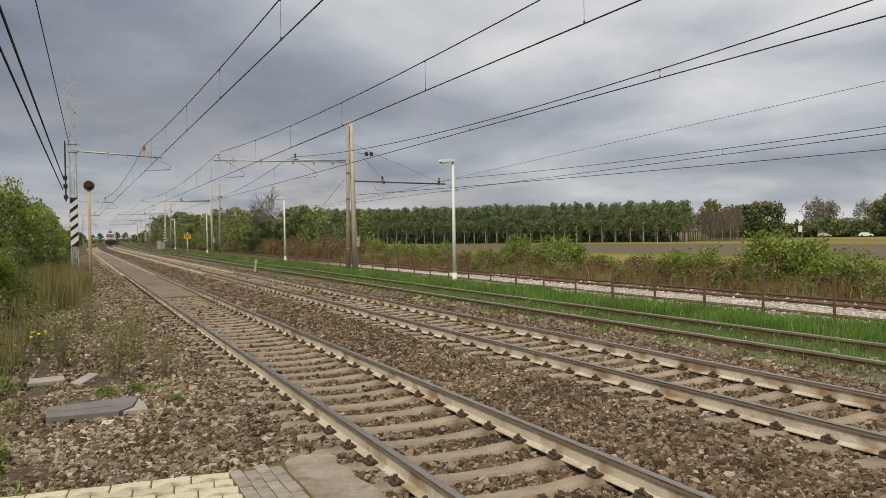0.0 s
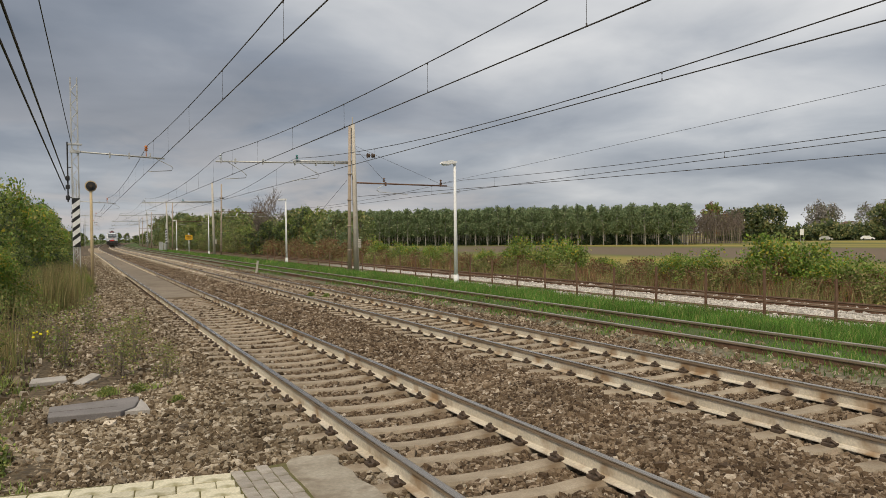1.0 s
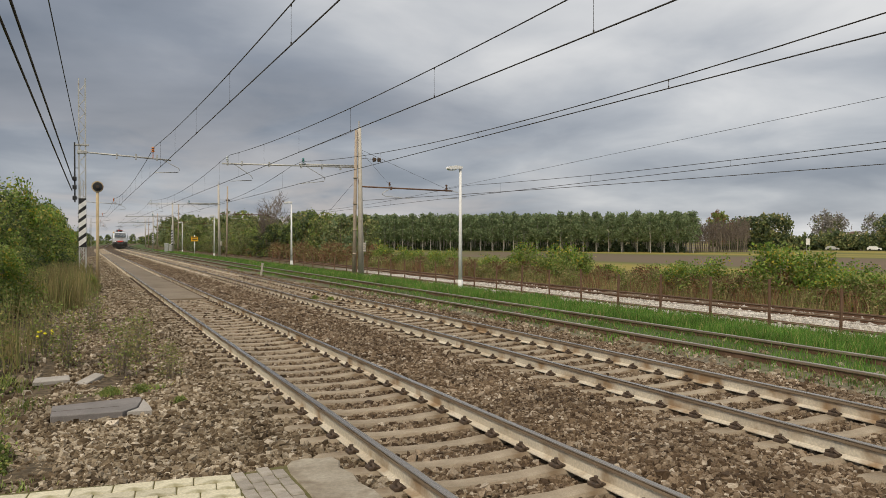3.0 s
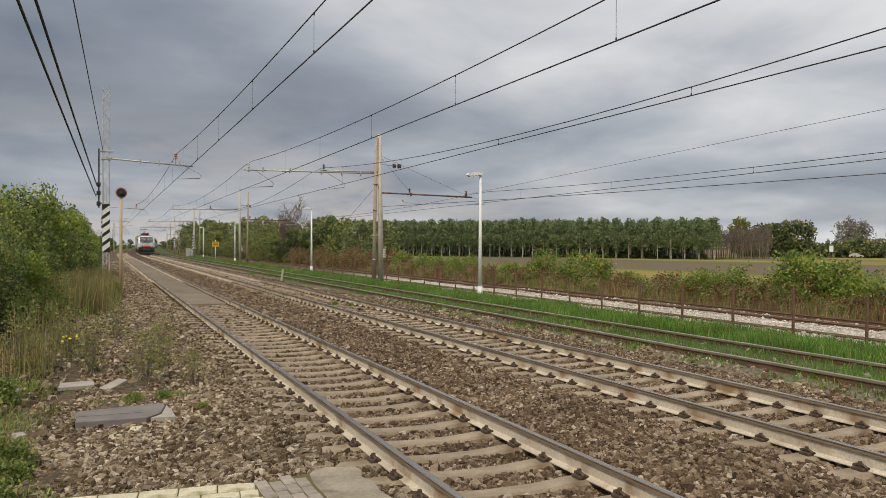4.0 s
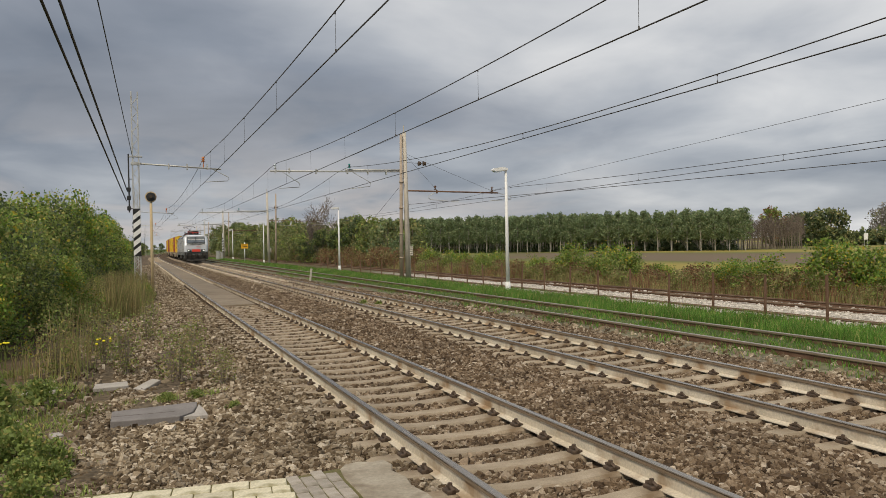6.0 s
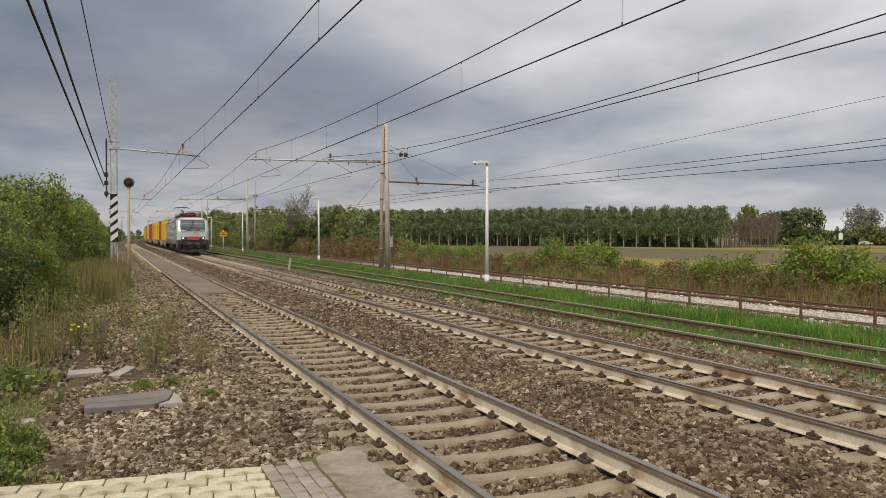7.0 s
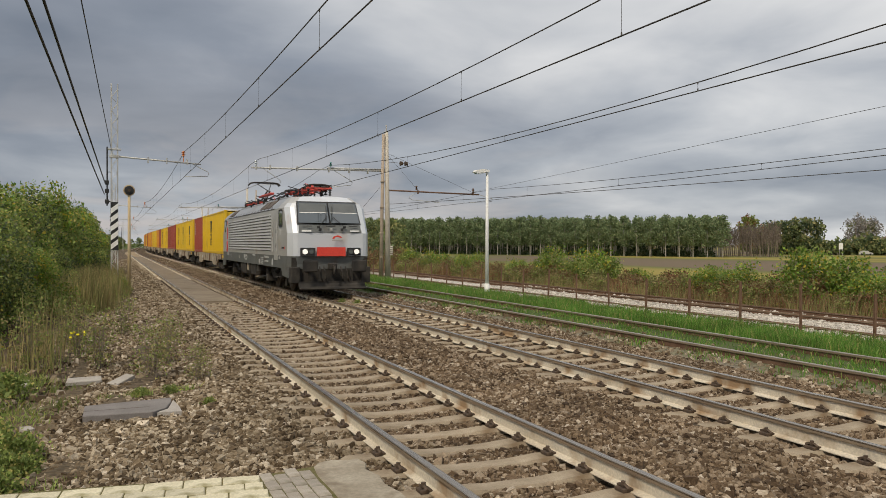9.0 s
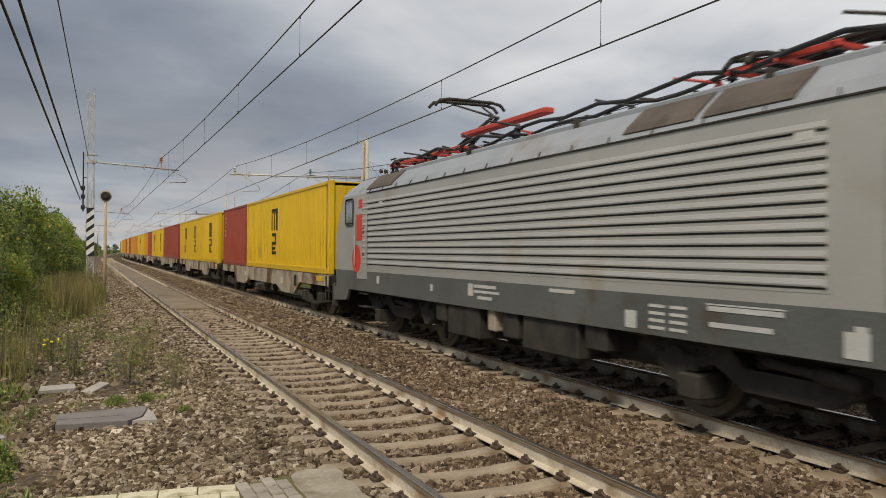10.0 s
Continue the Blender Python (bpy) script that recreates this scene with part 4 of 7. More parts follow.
def platform():
    pf = thing("platform_paving", "mossy end of a low station platform with yellow and grey pavers", "pavement", kind="structure")
    bm = B()
    prism(bm, [(-3.2, -6.0), (2.0, -6.0), (2.0, 6.60), (1.60, 6.68), (1.12, 6.58), (-0.2, 6.78), (-3.2, 7.14)], "z", -0.5, -0.109)
    part("bed", bm, M_MOSS, pf, "moss and dirt in the joints")
    ramp = B()
    outline = [(1.56, 5.2), (1.58, 5.9), (1.57, 6.4), (1.60, 6.66), (1.66, 6.76), (1.80, 6.80), (1.92, 6.74), (2.03, 6.76), (2.06, 6.60), (2.00, 6.42), (2.05, 6.2), (2.02, 5.95), (2.07, 5.7), (2.06, 5.2)]
    prism(ramp, outline, "z", -0.4, -0.10)
    bmesh.ops.bevel(ramp, geom=ramp.edges[:], offset=0.012, segments=1, affect="EDGES")
    part("concrete_ramp", ramp, M_RAMP, pf, "stained cast concrete edge")
    ramp = B()
    prism(ramp, [(1.56, -6.0), (1.56, 5.18), (2.07, 5.18), (2.07, -6.0)], "z", -0.4, -0.10)
    part("concrete_edge", ramp, M_RAMP, pf)

    def stone_mesh(name, w, l, mt):
        b2 = B()
        box(b2, -w / 2, w / 2, -l / 2, l / 2, -0.06, 0.0, 0, 0.005)
        me = bpy.data.meshes.new(name)
        b2.to_mesh(me)
        b2.free()
        me.materials.append(mt)
        return me

    grey = stone_mesh("grey_paver", 0.101, 0.235, M_PAVER_G)
    yel = stone_mesh("yellow_paver", 0.290, 0.190, M_PAVER_Y)
    half = stone_mesh("half_paver", 0.140, 0.190, M_PAVER_Y)
    r = random.Random(3)
    for i in range(4):
        for j in range(20):
            paver(grey, pf, pose(1.175 + i * 0.108, 6.50 + 0.023 * i - j * 0.243 - (i % 2) * 0.12, -0.10 + r.uniform(-0.006, 0.004), r.uniform(-1, 1), r.uniform(-1, 1), 1 + r.uniform(-0.8, 0.8)))
    for j in range(1, 24, 2):
        paver(half, pf, pose(1.035, 6.492 - j * 0.198, -0.10, 0, 0, -6.8))
    for j in range(24):
        for i in range(10):
            x, y = 0.965 - i * 0.298 - (j % 2) * 0.15, 6.50 - j * 0.198
            paver(yel, pf, pose(x, y + 0.12 * (0.965 - x), -0.10 + r.uniform(-0.006, 0.004), r.uniform(-1, 1), r.uniform(-1, 1), -6.8 + r.uniform(-1.2, 1.2)))


platform()


def stone_slab():
    sl = thing("stone_slab", "cracked grey stone slab lying on the ballast", "slab")
    bm = B()
    prism(bm, [(-0.34, 10.28), (0.45, 10.24), (0.62, 10.45), (0.70, 10.85), (0.72, 11.1), (-0.34, 10.92)], "z", -0.36, -0.245)
    bmesh.ops.bevel(bm, geom=bm.edges[:], offset=0.008, segments=1, affect="EDGES")
    part("slab", bm, M_SLAB, sl)
    bm = B()
    prism(bm, [(0.50, 10.26), (0.79, 10.22), (0.78, 10.55), (0.735, 11.0), (0.71, 10.85), (0.64, 10.45)], "z", -0.36, -0.262)
    part("broken_corner", bm, M_SLAB_PALE, sl, "pale broken corner")
    bm = B()
    box(bm, -0.338, 0.42, 10.56, 10.572, -0.252, -0.2435)
    part("crack", bm, M_CLIP, sl, "dark crack across the slab")


stone_slab()


def flat_stone(x, y, w, l, turn, tilt, label):
    bm = B()
    prism(bm, [(-w / 2, -l / 2), (w * 0.42, -l * 0.55), (w / 2, l * 0.4), (-w * 0.35, l / 2)], "z", -0.03, 0.03)
    bmesh.ops.bevel(bm, geom=bm.edges[:], offset=0.008, segments=1, affect="EDGES")
    ob = part("flat_stone", bm, M_SLAB_PALE, None, at=pose(x, y, ground_z(x) + 0.05, tilt, 0, turn))
    tagged(ob, label, "stone", "flat stones")


flat_stone(-0.42, 13.1, 0.55, 0.30, 12, 4, "flat pale stone lying among the weeds")
flat_stone(0.12, 12.9, 0.22, 0.45, -35, 10, "narrow pale stone lying tilted among the weeds")
flat_stone(-1.4, 13.2, 0.5, 0.25, 5, 6, "flat pale stone half sunk in the dirt")
flat_stone(-0.9, 9.9, 0.14, 0.12, 40, 8, "small white stone beside the green weeds")


# ---------------------------------------------------------------- vegetation
def leaf_quads(points, size, rng, flat=0.0, aspect=1.6):
    """One small bent leaf at each point, turned at random."""
    n = len(points)
    a = rng.standard_normal((n, 3))
    a[:, 2] *= 1 - flat
    a /= np.linalg.norm(a, axis=1)[:, None] + 1e-9
    b = np.cross(a, rng.standard_normal((n, 3)))
    b /= np.linalg.norm(b, axis=1)[:, None] + 1e-9
    s = (size * rng.uniform(0.6, 1.4, n))[:, None]
    P = np.asarray(points)
    V = np.stack([P - a * s * aspect / 2, P + b * s / 2, P + a * s * aspect / 2, P - b * s / 2], 1)
    Q = np.arange(4 * n).reshape(n, 4)
    return V.reshape(-1, 3), Q


def clumps(centres, each, spread, rng):
    c = np.repeat(np.asarray(centres), each, 0)
    d = rng.standard_normal(c.shape)
    d /= np.linalg.norm(d, axis=1)[:, None]
    return c + d * (spread * rng.uniform(0.35, 1.0, len(c)) ** 0.6)[:, None]


def woody(bm, base, top, r, rng, limbs, reach, up=0.5, start=0.25):
    """A tapered, slightly crooked trunk with limbs; gives back the limb tips."""
    base, top = Vector(base), Vector(top)
    fine = 3 if r < 0.1 else 7
    n = 2 if r < 0.1 else 5
    pts = [base.lerp(top, k / n) + Vector((rng.uniform(-1, 1), rng.uniform(-1, 1), 0)) * (0.25 * r * k) for k in range(n + 1)]
    for k in range(n):
        tube(bm, pts[k], pts[k + 1], r * (1 - 0.8 * k / n), r * (1 - 0.8 * (k + 1) / n), fine, caps=False)
    tips = []
    for k in range(limbs):
        f = start + (1 - start) * (k + 0.5) / limbs
        p = base.lerp(top, f)
        a = rng.uniform(0, 2 * math.pi)
        d = Vector((math.cos(a), math.sin(a), up * rng.uniform(0.5, 1.6))) * reach * rng.uniform(0.5, 1.0) * (1.15 - 0.5 * f)
        q = p + d * 0.6 + Vector((0, 0, 0.1 * reach))
        tube(bm, p, q, r * 0.38 * (1.1 - f * 0.7), r * 0.2, 3, caps=False)
        tube(bm, q, p + d, r * 0.2, r * 0.08, 3, caps=False)
        tips.append(tuple(p + d))
    return tips


def poplar_arrays(rng, h, width, bare, n_clump, each, leaf):
    """Crown of a plantation poplar: clumps thickening from the clear stem up to a rounded tip."""
    zs = rng.uniform(0, 1, n_clump) ** 0.8
    rad = width / 2 * np.sin(np.pi * (0.12 + 0.83 * zs)) ** 0.8 * rng.uniform(0.35, 1.0, n_clump)
    an = rng.uniform(0, 2 * np.pi, n_clump)
    c = np.stack([np.cos(an) * rad, np.sin(an) * rad, bare + (h - bare) * zs], -1)
    return leaf_quads(clumps(c, each, width * 0.17, rng), leaf, rng)


def make_poplar(seed, h=12.0, width=4.6, bare=3.7):
    rng, r2 = np.random.default_rng(seed), random.Random(seed)
    tr = thing("poplar_tree", "slender plantation poplar with pale stem and green crown", "tree", "poplar plantation")
    bm = B()
    woody(bm, (0, 0, -0.3), (r2.uniform(-0.2, 0.2), r2.uniform(-0.2, 0.2), h * 0.93), 0.17, r2, 12, 1.7, 1.0, 0.4)
    part("trunk", bm, M_PALEBARK, tr)
    V, Q = poplar_arrays(rng, h, width, bare, 85, 22, 0.30)
    part_mesh("crown", np_mesh("crown", V, Q, [M_POPLAR]), tr)
    return tr


FAR_Z = -1.85


def plantation():
    a, d = Vector((82.0, 302.0)), Vector((76.0, -129.0))
    along, deep = d.normalized(), Vector((d.y, -d.x)).normalized() * -1
    variants = [make_poplar(s, h, w) for s, h, w in ((21, 12.3, 4.6), (22, 11.7, 5.0), (23, 12.6, 4.4), (24, 12.0, 5.2))]
    n, step = 37, d.length / 36
    rng = np.random.default_rng(5)
    bigV, bigQ, tv, tq, o = [], [], B(), [], 0
    for i in range(n):
        p = a + along * (i * step + random.uniform(-0.4, 0.4))
        m = pose(p.x, p.y, FAR_Z, 0, 0, random.uniform(0, 360))
        tall = 1.07 - 0.13 * i / n
        if i < 4:
            variants[i].matrix_basis = m
        else:
            copy_thing(random.choice(variants), m).scale = (1, 1, tall)
    for row in range(1, 9):
        for i in range(n):
            p = a + along * ((i + 0.5 * (row % 2)) * step + random.uniform(-0.4, 0.4)) + deep * row * 5.0
            h = random.uniform(11.4, 12.6) * (1.07 - 0.13 * i / n)
            if p.x > 0.912 * p.y:
                continue
            V, Q = poplar_arrays(rng, h, 4.9, 3.4, 36, 12, 0.48)
            V = V + np.array([p.x, p.y, FAR_Z])
            bigV.append(V), bigQ.append(Q + o)
            o += len(V)
            tube(tv, (p.x, p.y, FAR_Z - 0.2), (p.x + random.uniform(-0.2, 0.2), p.y, FAR_Z + h * 0.8), 0.16, 0.07, 5, caps=False)
    me = np_mesh("plantation_interior", np.concatenate(bigV), np.concatenate(bigQ), [M_POPLAR])
    ob = new("plantation_interior", me)
    tagged(ob, "dense rows of green poplars deeper in the plantation", "trees", kind="stuff")
    st = part("plantation_stems", tv, M_PALEBARK, None)
    tagged(st, "pale stems of the inner plantation rows", "trees", kind="stuff")
    # undergrowth between the stems; rows 7 up add a dark leaf wall for shade
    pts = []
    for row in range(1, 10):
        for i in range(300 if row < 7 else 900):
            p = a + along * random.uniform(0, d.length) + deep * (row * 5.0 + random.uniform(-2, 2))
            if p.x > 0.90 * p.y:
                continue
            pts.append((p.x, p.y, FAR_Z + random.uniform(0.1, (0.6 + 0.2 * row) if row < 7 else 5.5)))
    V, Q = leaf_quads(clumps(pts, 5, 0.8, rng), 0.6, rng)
    tagged(new("plantation_undergrowth", np_mesh("plantation_undergrowth", V, Q, [M_DARKLEAF])), "dark undergrowth and added leaf backing among the poplar stems", "undergrowth", kind="stuff")


plantation()


def make_shrub(name, label, seed, w, h, mats, leaf, n_clump, each, group, stems=7):
    """A bush of several stems whose clumps stand out unevenly."""
    rng, r2 = np.random.default_rng(seed), random.Random(seed)
    sh = thing(name, label, "bush", group)
    bm = B()
    tips = []
    for k in range(stems):
        a = r2.uniform(0, 6.28)
        top = (math.cos(a) * w * 0.3 * r2.random(), math.sin(a) * w * 0.3 * r2.random(), h * r2.uniform(0.6, 0.95))
        tips += woody(bm, (top[0] * 0.3, top[1] * 0.3, -0.2), top, 0.035 * h / 2.5, r2, 6, w * 0.35, 0.6, 0.2)
    part("branchwork", bm, M_BARK, sh)
    an, u = rng.uniform(0, 2 * np.pi, n_clump), rng.uniform(0, 1, n_clump)
    z = h * (0.06 + 0.92 * u ** 0.75)
    rad = w / 2 * np.sqrt(np.clip(1.06 - (z / h) ** 2.4, 0, 1)) * rng.uniform(0.45, 1.08, n_clump)
    lump = 1 + 0.22 * np.sin(an * 3 + seed) * np.cos(z * 2.2 + seed)
    c = np.stack([np.cos(an) * rad * lump, np.sin(an) * rad * lump, z * (1 + 0.10 * np.sin(an * 2 + seed * 2))], -1)
    c = np.concatenate([c, np.array(tips)])
    V, Q = leaf_quads(clumps(c, each, 0.11 * w + 0.08, rng), leaf, rng)
    idx = rng.integers(0, len(mats), len(c)).repeat(each) if len(mats) > 1 else None
    part_mesh("foliage", np_mesh("foliage", V, Q, mats, idx), sh)
    return sh


def plant(template, spots_):
    used = False
    for x, y, z, s, turn in spots_:
        m = pose(x, y, z, 0, 0, turn) @ Matrix.Diagonal((s, s, s * random.uniform(0.9, 1.1), 1))
        if not used:
            template.matrix_basis, used = m, True
        else:
            ob = copy_thing(template, pose(x, y, z, 0, 0, turn))
            ob.scale = (s, s, s * random.uniform(0.9, 1.1))


R1 = random.Random(11)
# hedge along the west side
hedge = [make_shrub("hedge_bush", "dense green hedge bush growing beside the railway", 31 + k, 3.0, 3.6, [M_HEDGE, M_BRIGHT] if k % 2 else [M_HEDGE, M_HEDGE, M_DARKLEAF], 0.068, 190, 40, "hedge bushes") for k in range(4)]
lists = [[] for _ in hedge]
for k in range(34):
    y = 15 + k * 1.55
    line = np.interp(y, [15, 24, 40, 68], [-5.6, -3.9, -2.5, -1.9])
    lists[k % 4].append((line + R1.uniform(-0.4, 0.3), y, ground_z(line) - 0.05, R1.uniform(0.85, 1.12), R1.uniform(0, 360)))
    if k % 4 == 1:
        lists[(k + 1) % 4].append((line - 2.0 + R1.uniform(-0.5, 0.5), y, -0.7, R1.uniform(1.0, 1.2), R1.uniform(0, 360)))
for k, (x, y, sc) in enumerate(((-2.6, 21.5, 0.62), (-2.1, 25.0, 0.60), (-1.9, 28.5, 0.55), (-3.2, 18.5, 0.66), (-2.9, 23.2, 0.75), (-2.4, 31.0, 0.62), (-1.7, 44.0, 0.8), (-1.5, 48.0, 0.8), (0.05, 33.6, 0.22), (0.35, 34.8, 0.20))):
    lists[(k * 3) % 4].append((x, y, ground_z(x) - 0.05, sc, R1.uniform(0, 360)))
for h, sp in zip(hedge, lists):
    plant(h, sp)

# bushes behind the sidings
green = make_shrub("bush", "green bush with russet twigs behind the sidings", 41, 3.2, 2.4, [M_HEDGE, M_HEDGE, M_BRIGHT], 0.09, 110, 26, "trackside bushes")
yellow = make_shrub("bush", "bright yellow-green bush behind the sidings", 42, 3.2, 2.7, [M_BRIGHT, M_BRIGHT, M_HEDGE], 0.095, 110, 26, "trackside bushes")
russet = make_shrub("weed_clump", "russet brown clump of dying weeds", 43, 2.2, 1.5, [M_AUTUMN, M_AUTUMN, M_STRAW], 0.085, 55, 13, "russet weeds", stems=6)
straw = make_shrub("weed_clump", "straw-coloured clump of dry weeds", 44, 1.8, 1.25, [M_STRAW, M_STRAW, M_HEDGE], 0.08, 50, 12, "dry weeds", stems=6)
plant(green, [(25.3, 37.3, -0.95, 0.86, 20), (26.0, 40.0, -0.95, 0.92, 70), (25.6, 43.0, -0.95, 0.85, 130), (25.2, 26.4, -0.95, 0.78, 200), (25.0, 18.9, -0.95, 0.72, 260), (25.2, 17.4, -0.95, 0.62, 300),
             (24.9, 46.5, -0.9, 0.6, 10), (27.5, 33, -1.2, 0.55, 99), (24.5, 54, -0.9, 0.6, 150), (25, 62, -0.9, 0.7, 50), (26.0, 70, -0.9, 0.8, 20), (26.5, 14.5, -1.0, 0.5, 30)] + [(R1.uniform(29, 44), 52 + k * 3.6, -1.55, R1.uniform(0.5, 0.85), R1.uniform(0, 360)) for k in range(16)])
plant(yellow, [(25.3, 22.9, -0.95, 0.84, 15), (25.9, 21.4, -0.95, 0.80, 100), (25.0, 28.2, -0.95, 0.62, 220), (25.1, 20.1, -0.95, 0.62, 320), (26.0, 34.6, -1.0, 0.55, 40)])
ru, stw = [], []
for k in range(90):
    y = 6 + k * 0.75
    ru.append((R1.uniform(24.2, 26.0), y, -0.85, R1.uniform(0.45, 0.85), R1.uniform(0, 360)))
    if k % 2 == 0:
        stw.append((R1.uniform(23.5, 24.7), y + 0.3, -0.7, R1.uniform(0.45, 0.8), R1.uniform(0, 360)))
for k in range(40):
    y = 73 + k * 2.0
    ru.append((R1.uniform(22.5, 26.0), y, -0.8, R1.uniform(0.9, 1.5), R1.uniform(0, 360)))
plant(russet, ru)
plant(straw, stw)


def make_tree(name, label, seed, h, w, trunk_h, mats, leaf, n_clump, each, group, bark=None):
    rng, r2 = np.random.default_rng(seed), random.Random(seed)
    tr = thing(name, label, "tree", group)
    bm = B()
    tips = woody(bm, (0, 0, -0.3), (r2.uniform(-0.3, 0.3), r2.uniform(-0.3, 0.3), h * 0.85), 0.028 * h, r2, 16, w * 0.42, 0.5, trunk_h / h)
    part("trunk", bm, bark or M_BARK, tr)
    an, u = rng.uniform(0, 2 * np.pi, n_clump), rng.uniform(0, 1, n_clump)
    z = trunk_h + (h - trunk_h) * u ** 0.85
    mid = (z - trunk_h) / (h - trunk_h)
    rad = w / 2 * np.sqrt(np.clip(1 - (2 * mid - 0.85) ** 2 / 1.35, 0.02, 1)) * rng.uniform(0.35, 1.05, n_clump)
    c = np.stack([np.cos(an) * rad, np.sin(an) * rad * 0.95, z + 0.06 * h * np.sin(an * 2 + seed)], -1)
    c = np.concatenate([c, np.array(tips)])
    V, Q = leaf_quads(clumps(c, each, 0.10 * w, rng), leaf, rng)
    idx = rng.integers(0, len(mats), len(c)).repeat(each) if len(mats) > 1 else None
    part_mesh("crown", np_mesh("crown", V, Q, mats, idx), tr)
    return tr


def make_bare_tree(name, label, seed, h, w, group, twigs=260):
    """Leafless crown of fine twigs on upright limbs."""
    r2 = random.Random(seed)
    tr = thing(name, label, "tree", group)
    bm = B()
    tips = woody(bm, (0, 0, -0.3), (0.2, 0.1, h * 0.9), 0.022 * h, r2, 18, w * 0.5, 1.1, 0.25)
    part("trunk", bm, M_BARK, tr)
    bm = B()
    for k in range(twigs):
        p = Vector(r2.choice(tips)).lerp(Vector((0, 0, h * r2.uniform(0.35, 0.9))), r2.random() * 0.7)
        d = Vector((r2.uniform(-1, 1), r2.uniform(-1, 1), r2.uniform(0.0, 1.5))) * w * 0.14
        tube(bm, p, p + d, 0.0035 * h, 0.0012 * h, 3, caps=False)
    part("branchwork", bm, M_BARE, tr, "fine bare grey twigs")
    return tr


# tree belt west of the plantation, behind the sidings
belt = [make_tree("belt_tree", "leafy green tree in the belt behind the sidings", 51 + k, 4.7, 5.0, 0.5, [M_BELT, M_HEDGE, M_BELT] if k else [M_BELT, M_POPLAR], 0.17, 100, 24, "tree belt") for k in range(3)]
bl = [[] for _ in belt]
for k in range(62):
    y = 88 + k * 3.5
    bl[k % 3].append((np.interp(y, [88, 300], [30, 27]) + bend(y) + R1.uniform(-3, 3), y, -1.3, R1.uniform(0.85, 1.15) * np.interp(y, [88, 140, 300], [1.08, 1.45, 1.95]), R1.uniform(0, 360)))
for k in range(16):
    y = 118 + k * 10
    bl[(k + 1) % 3].append((21.5 + bend(y) + R1.uniform(-1, 1), y, -0.7, R1.uniform(0.5, 0.7), R1.uniform(0, 360)))
for b_, sp in zip(belt, bl):
    plant(b_, sp)
plant(make_bare_tree("bare_tree", "tall thinning tree with bare upper branches", 61, 8.6, 6.5, "thinning trees", 420), [(24.4, 112, -1.0, 0.98, 0), (22.9, 107, -0.9, 0.70, 90)])
wood = make_tree("dark_tree", "dark green spreading tree at the belt's end", 62, 7.2, 6.0, 0.8, [M_DARKLEAF, M_HEDGE], 0.22, 130, 26, "dark trees")
plant(wood, [(29.0, 106, -1.3, 0.84, 0), (23.6, 106, -1.0, 0.60, 60), (25.2, 104, -1.1, 0.62, 300), (21.9, 109, -0.9, 0.5, 140), (26.6, 108, -1.3, 0.74, 200), (32, 112, -1.3, 0.82, 120), (35, 118, -1.3, 0.78, 200), (38, 124, -1.3, 0.8, 20), (42, 132, -1.3, 0.85, 90)])
# west side trees far up the line
plant(make_tree("far_tree", "green tree on the west side far along the line", 63, 6.5, 6.0, 0.6, [M_HEDGE, M_DARKLEAF], 0.32, 60, 18, "west trees"), [(-2.6 - R1.random() * 1.2 + bend(72 + k * 10), 72 + k * 10, -0.8, R1.uniform(0.55, 0.75), R1.uniform(0, 360)) for k in range(24)] + [(-14 + k * 4.5 + R1.uniform(-2, 2) + bend(380), 385 + R1.uniform(-15, 15), -1.2, R1.uniform(0.6, 0.85), R1.uniform(0, 360)) for k in range(12) if not 3 <= k <= 6] + [(6 + k * 5.0, 565 + R1.uniform(-8, 8), -1.5, R1.uniform(0.8, 1.0), R1.uniform(0, 360)) for k in range(8)])


def ray_spot(azimuth, dist):
    return math.sin(radians(azimuth)) * dist, math.cos(radians(azimuth)) * dist


# trees and buildings on the eastern horizon
oak = make_tree("field_tree", "dark green broad tree standing by the fields", 64, 13, 14, 1.5, [M_DARKLEAF, M_BELT], 0.6, 130, 22, "field trees")
plant(oak, [(*ray_spot(a, 320), FAR_Z, s, R1.uniform(0, 360)) for a, s in ((46.2, 1.05), (47.6, 0.95), (45.4, 0.72), (54.6, 0.95), (55.8, 1.1), (57.0, 1.2), (58.5, 1.2), (60.5, 1.1), (63, 1.1))])
umber = make_tree("field_tree", "olive brown tree standing by the fields", 65, 12.5, 10, 2.0, [M_HEDGE, M_AUTUMN], 0.55, 110, 20, "field trees")
plant(umber, [(*ray_spot(44.2, 318), FAR_Z, 1.0, 0), (*ray_spot(59.5, 330), FAR_Z, 1.05, 90)])
grey = make_tree("thinning_tree", "grey-brown tree with a thin autumn crown on the field edge", 66, 12, 10, 2.0, [M_TWIGS, M_TWIGS, M_TWIGS, M_BELT], 0.36, 120, 13, "thinning field trees")
plant(grey, [(*ray_spot(50.6, 360), FAR_Z, 1.15, 0), (*ray_spot(51.5, 365), FAR_Z, 1.22, 60), (*ray_spot(51.05, 370), FAR_Z, 1.2, 130), (*ray_spot(53.6, 350), FAR_Z, 1.1, 200), (*ray_spot(54.6, 330), FAR_Z, 1.2, 20)])
thin = make_bare_tree("sapling", "thin brown leafless sapling at the plantation's end", 67, 9.5, 3.4, "leafless saplings", 420)
plant(thin, [(*ray_spot(42.35 + k * 0.125, 252 + (k % 4) * 5), FAR_Z, R1.uniform(0.9, 1.12), R1.uniform(0, 360)) for k in range(30)])
low = make_shrub("hedgerow_bush", "dark green hedgerow bush along the field road", 68, 9, 5.0, [M_DARKLEAF, M_BELT], 0.7, 40, 13, "field hedgerow", 3)
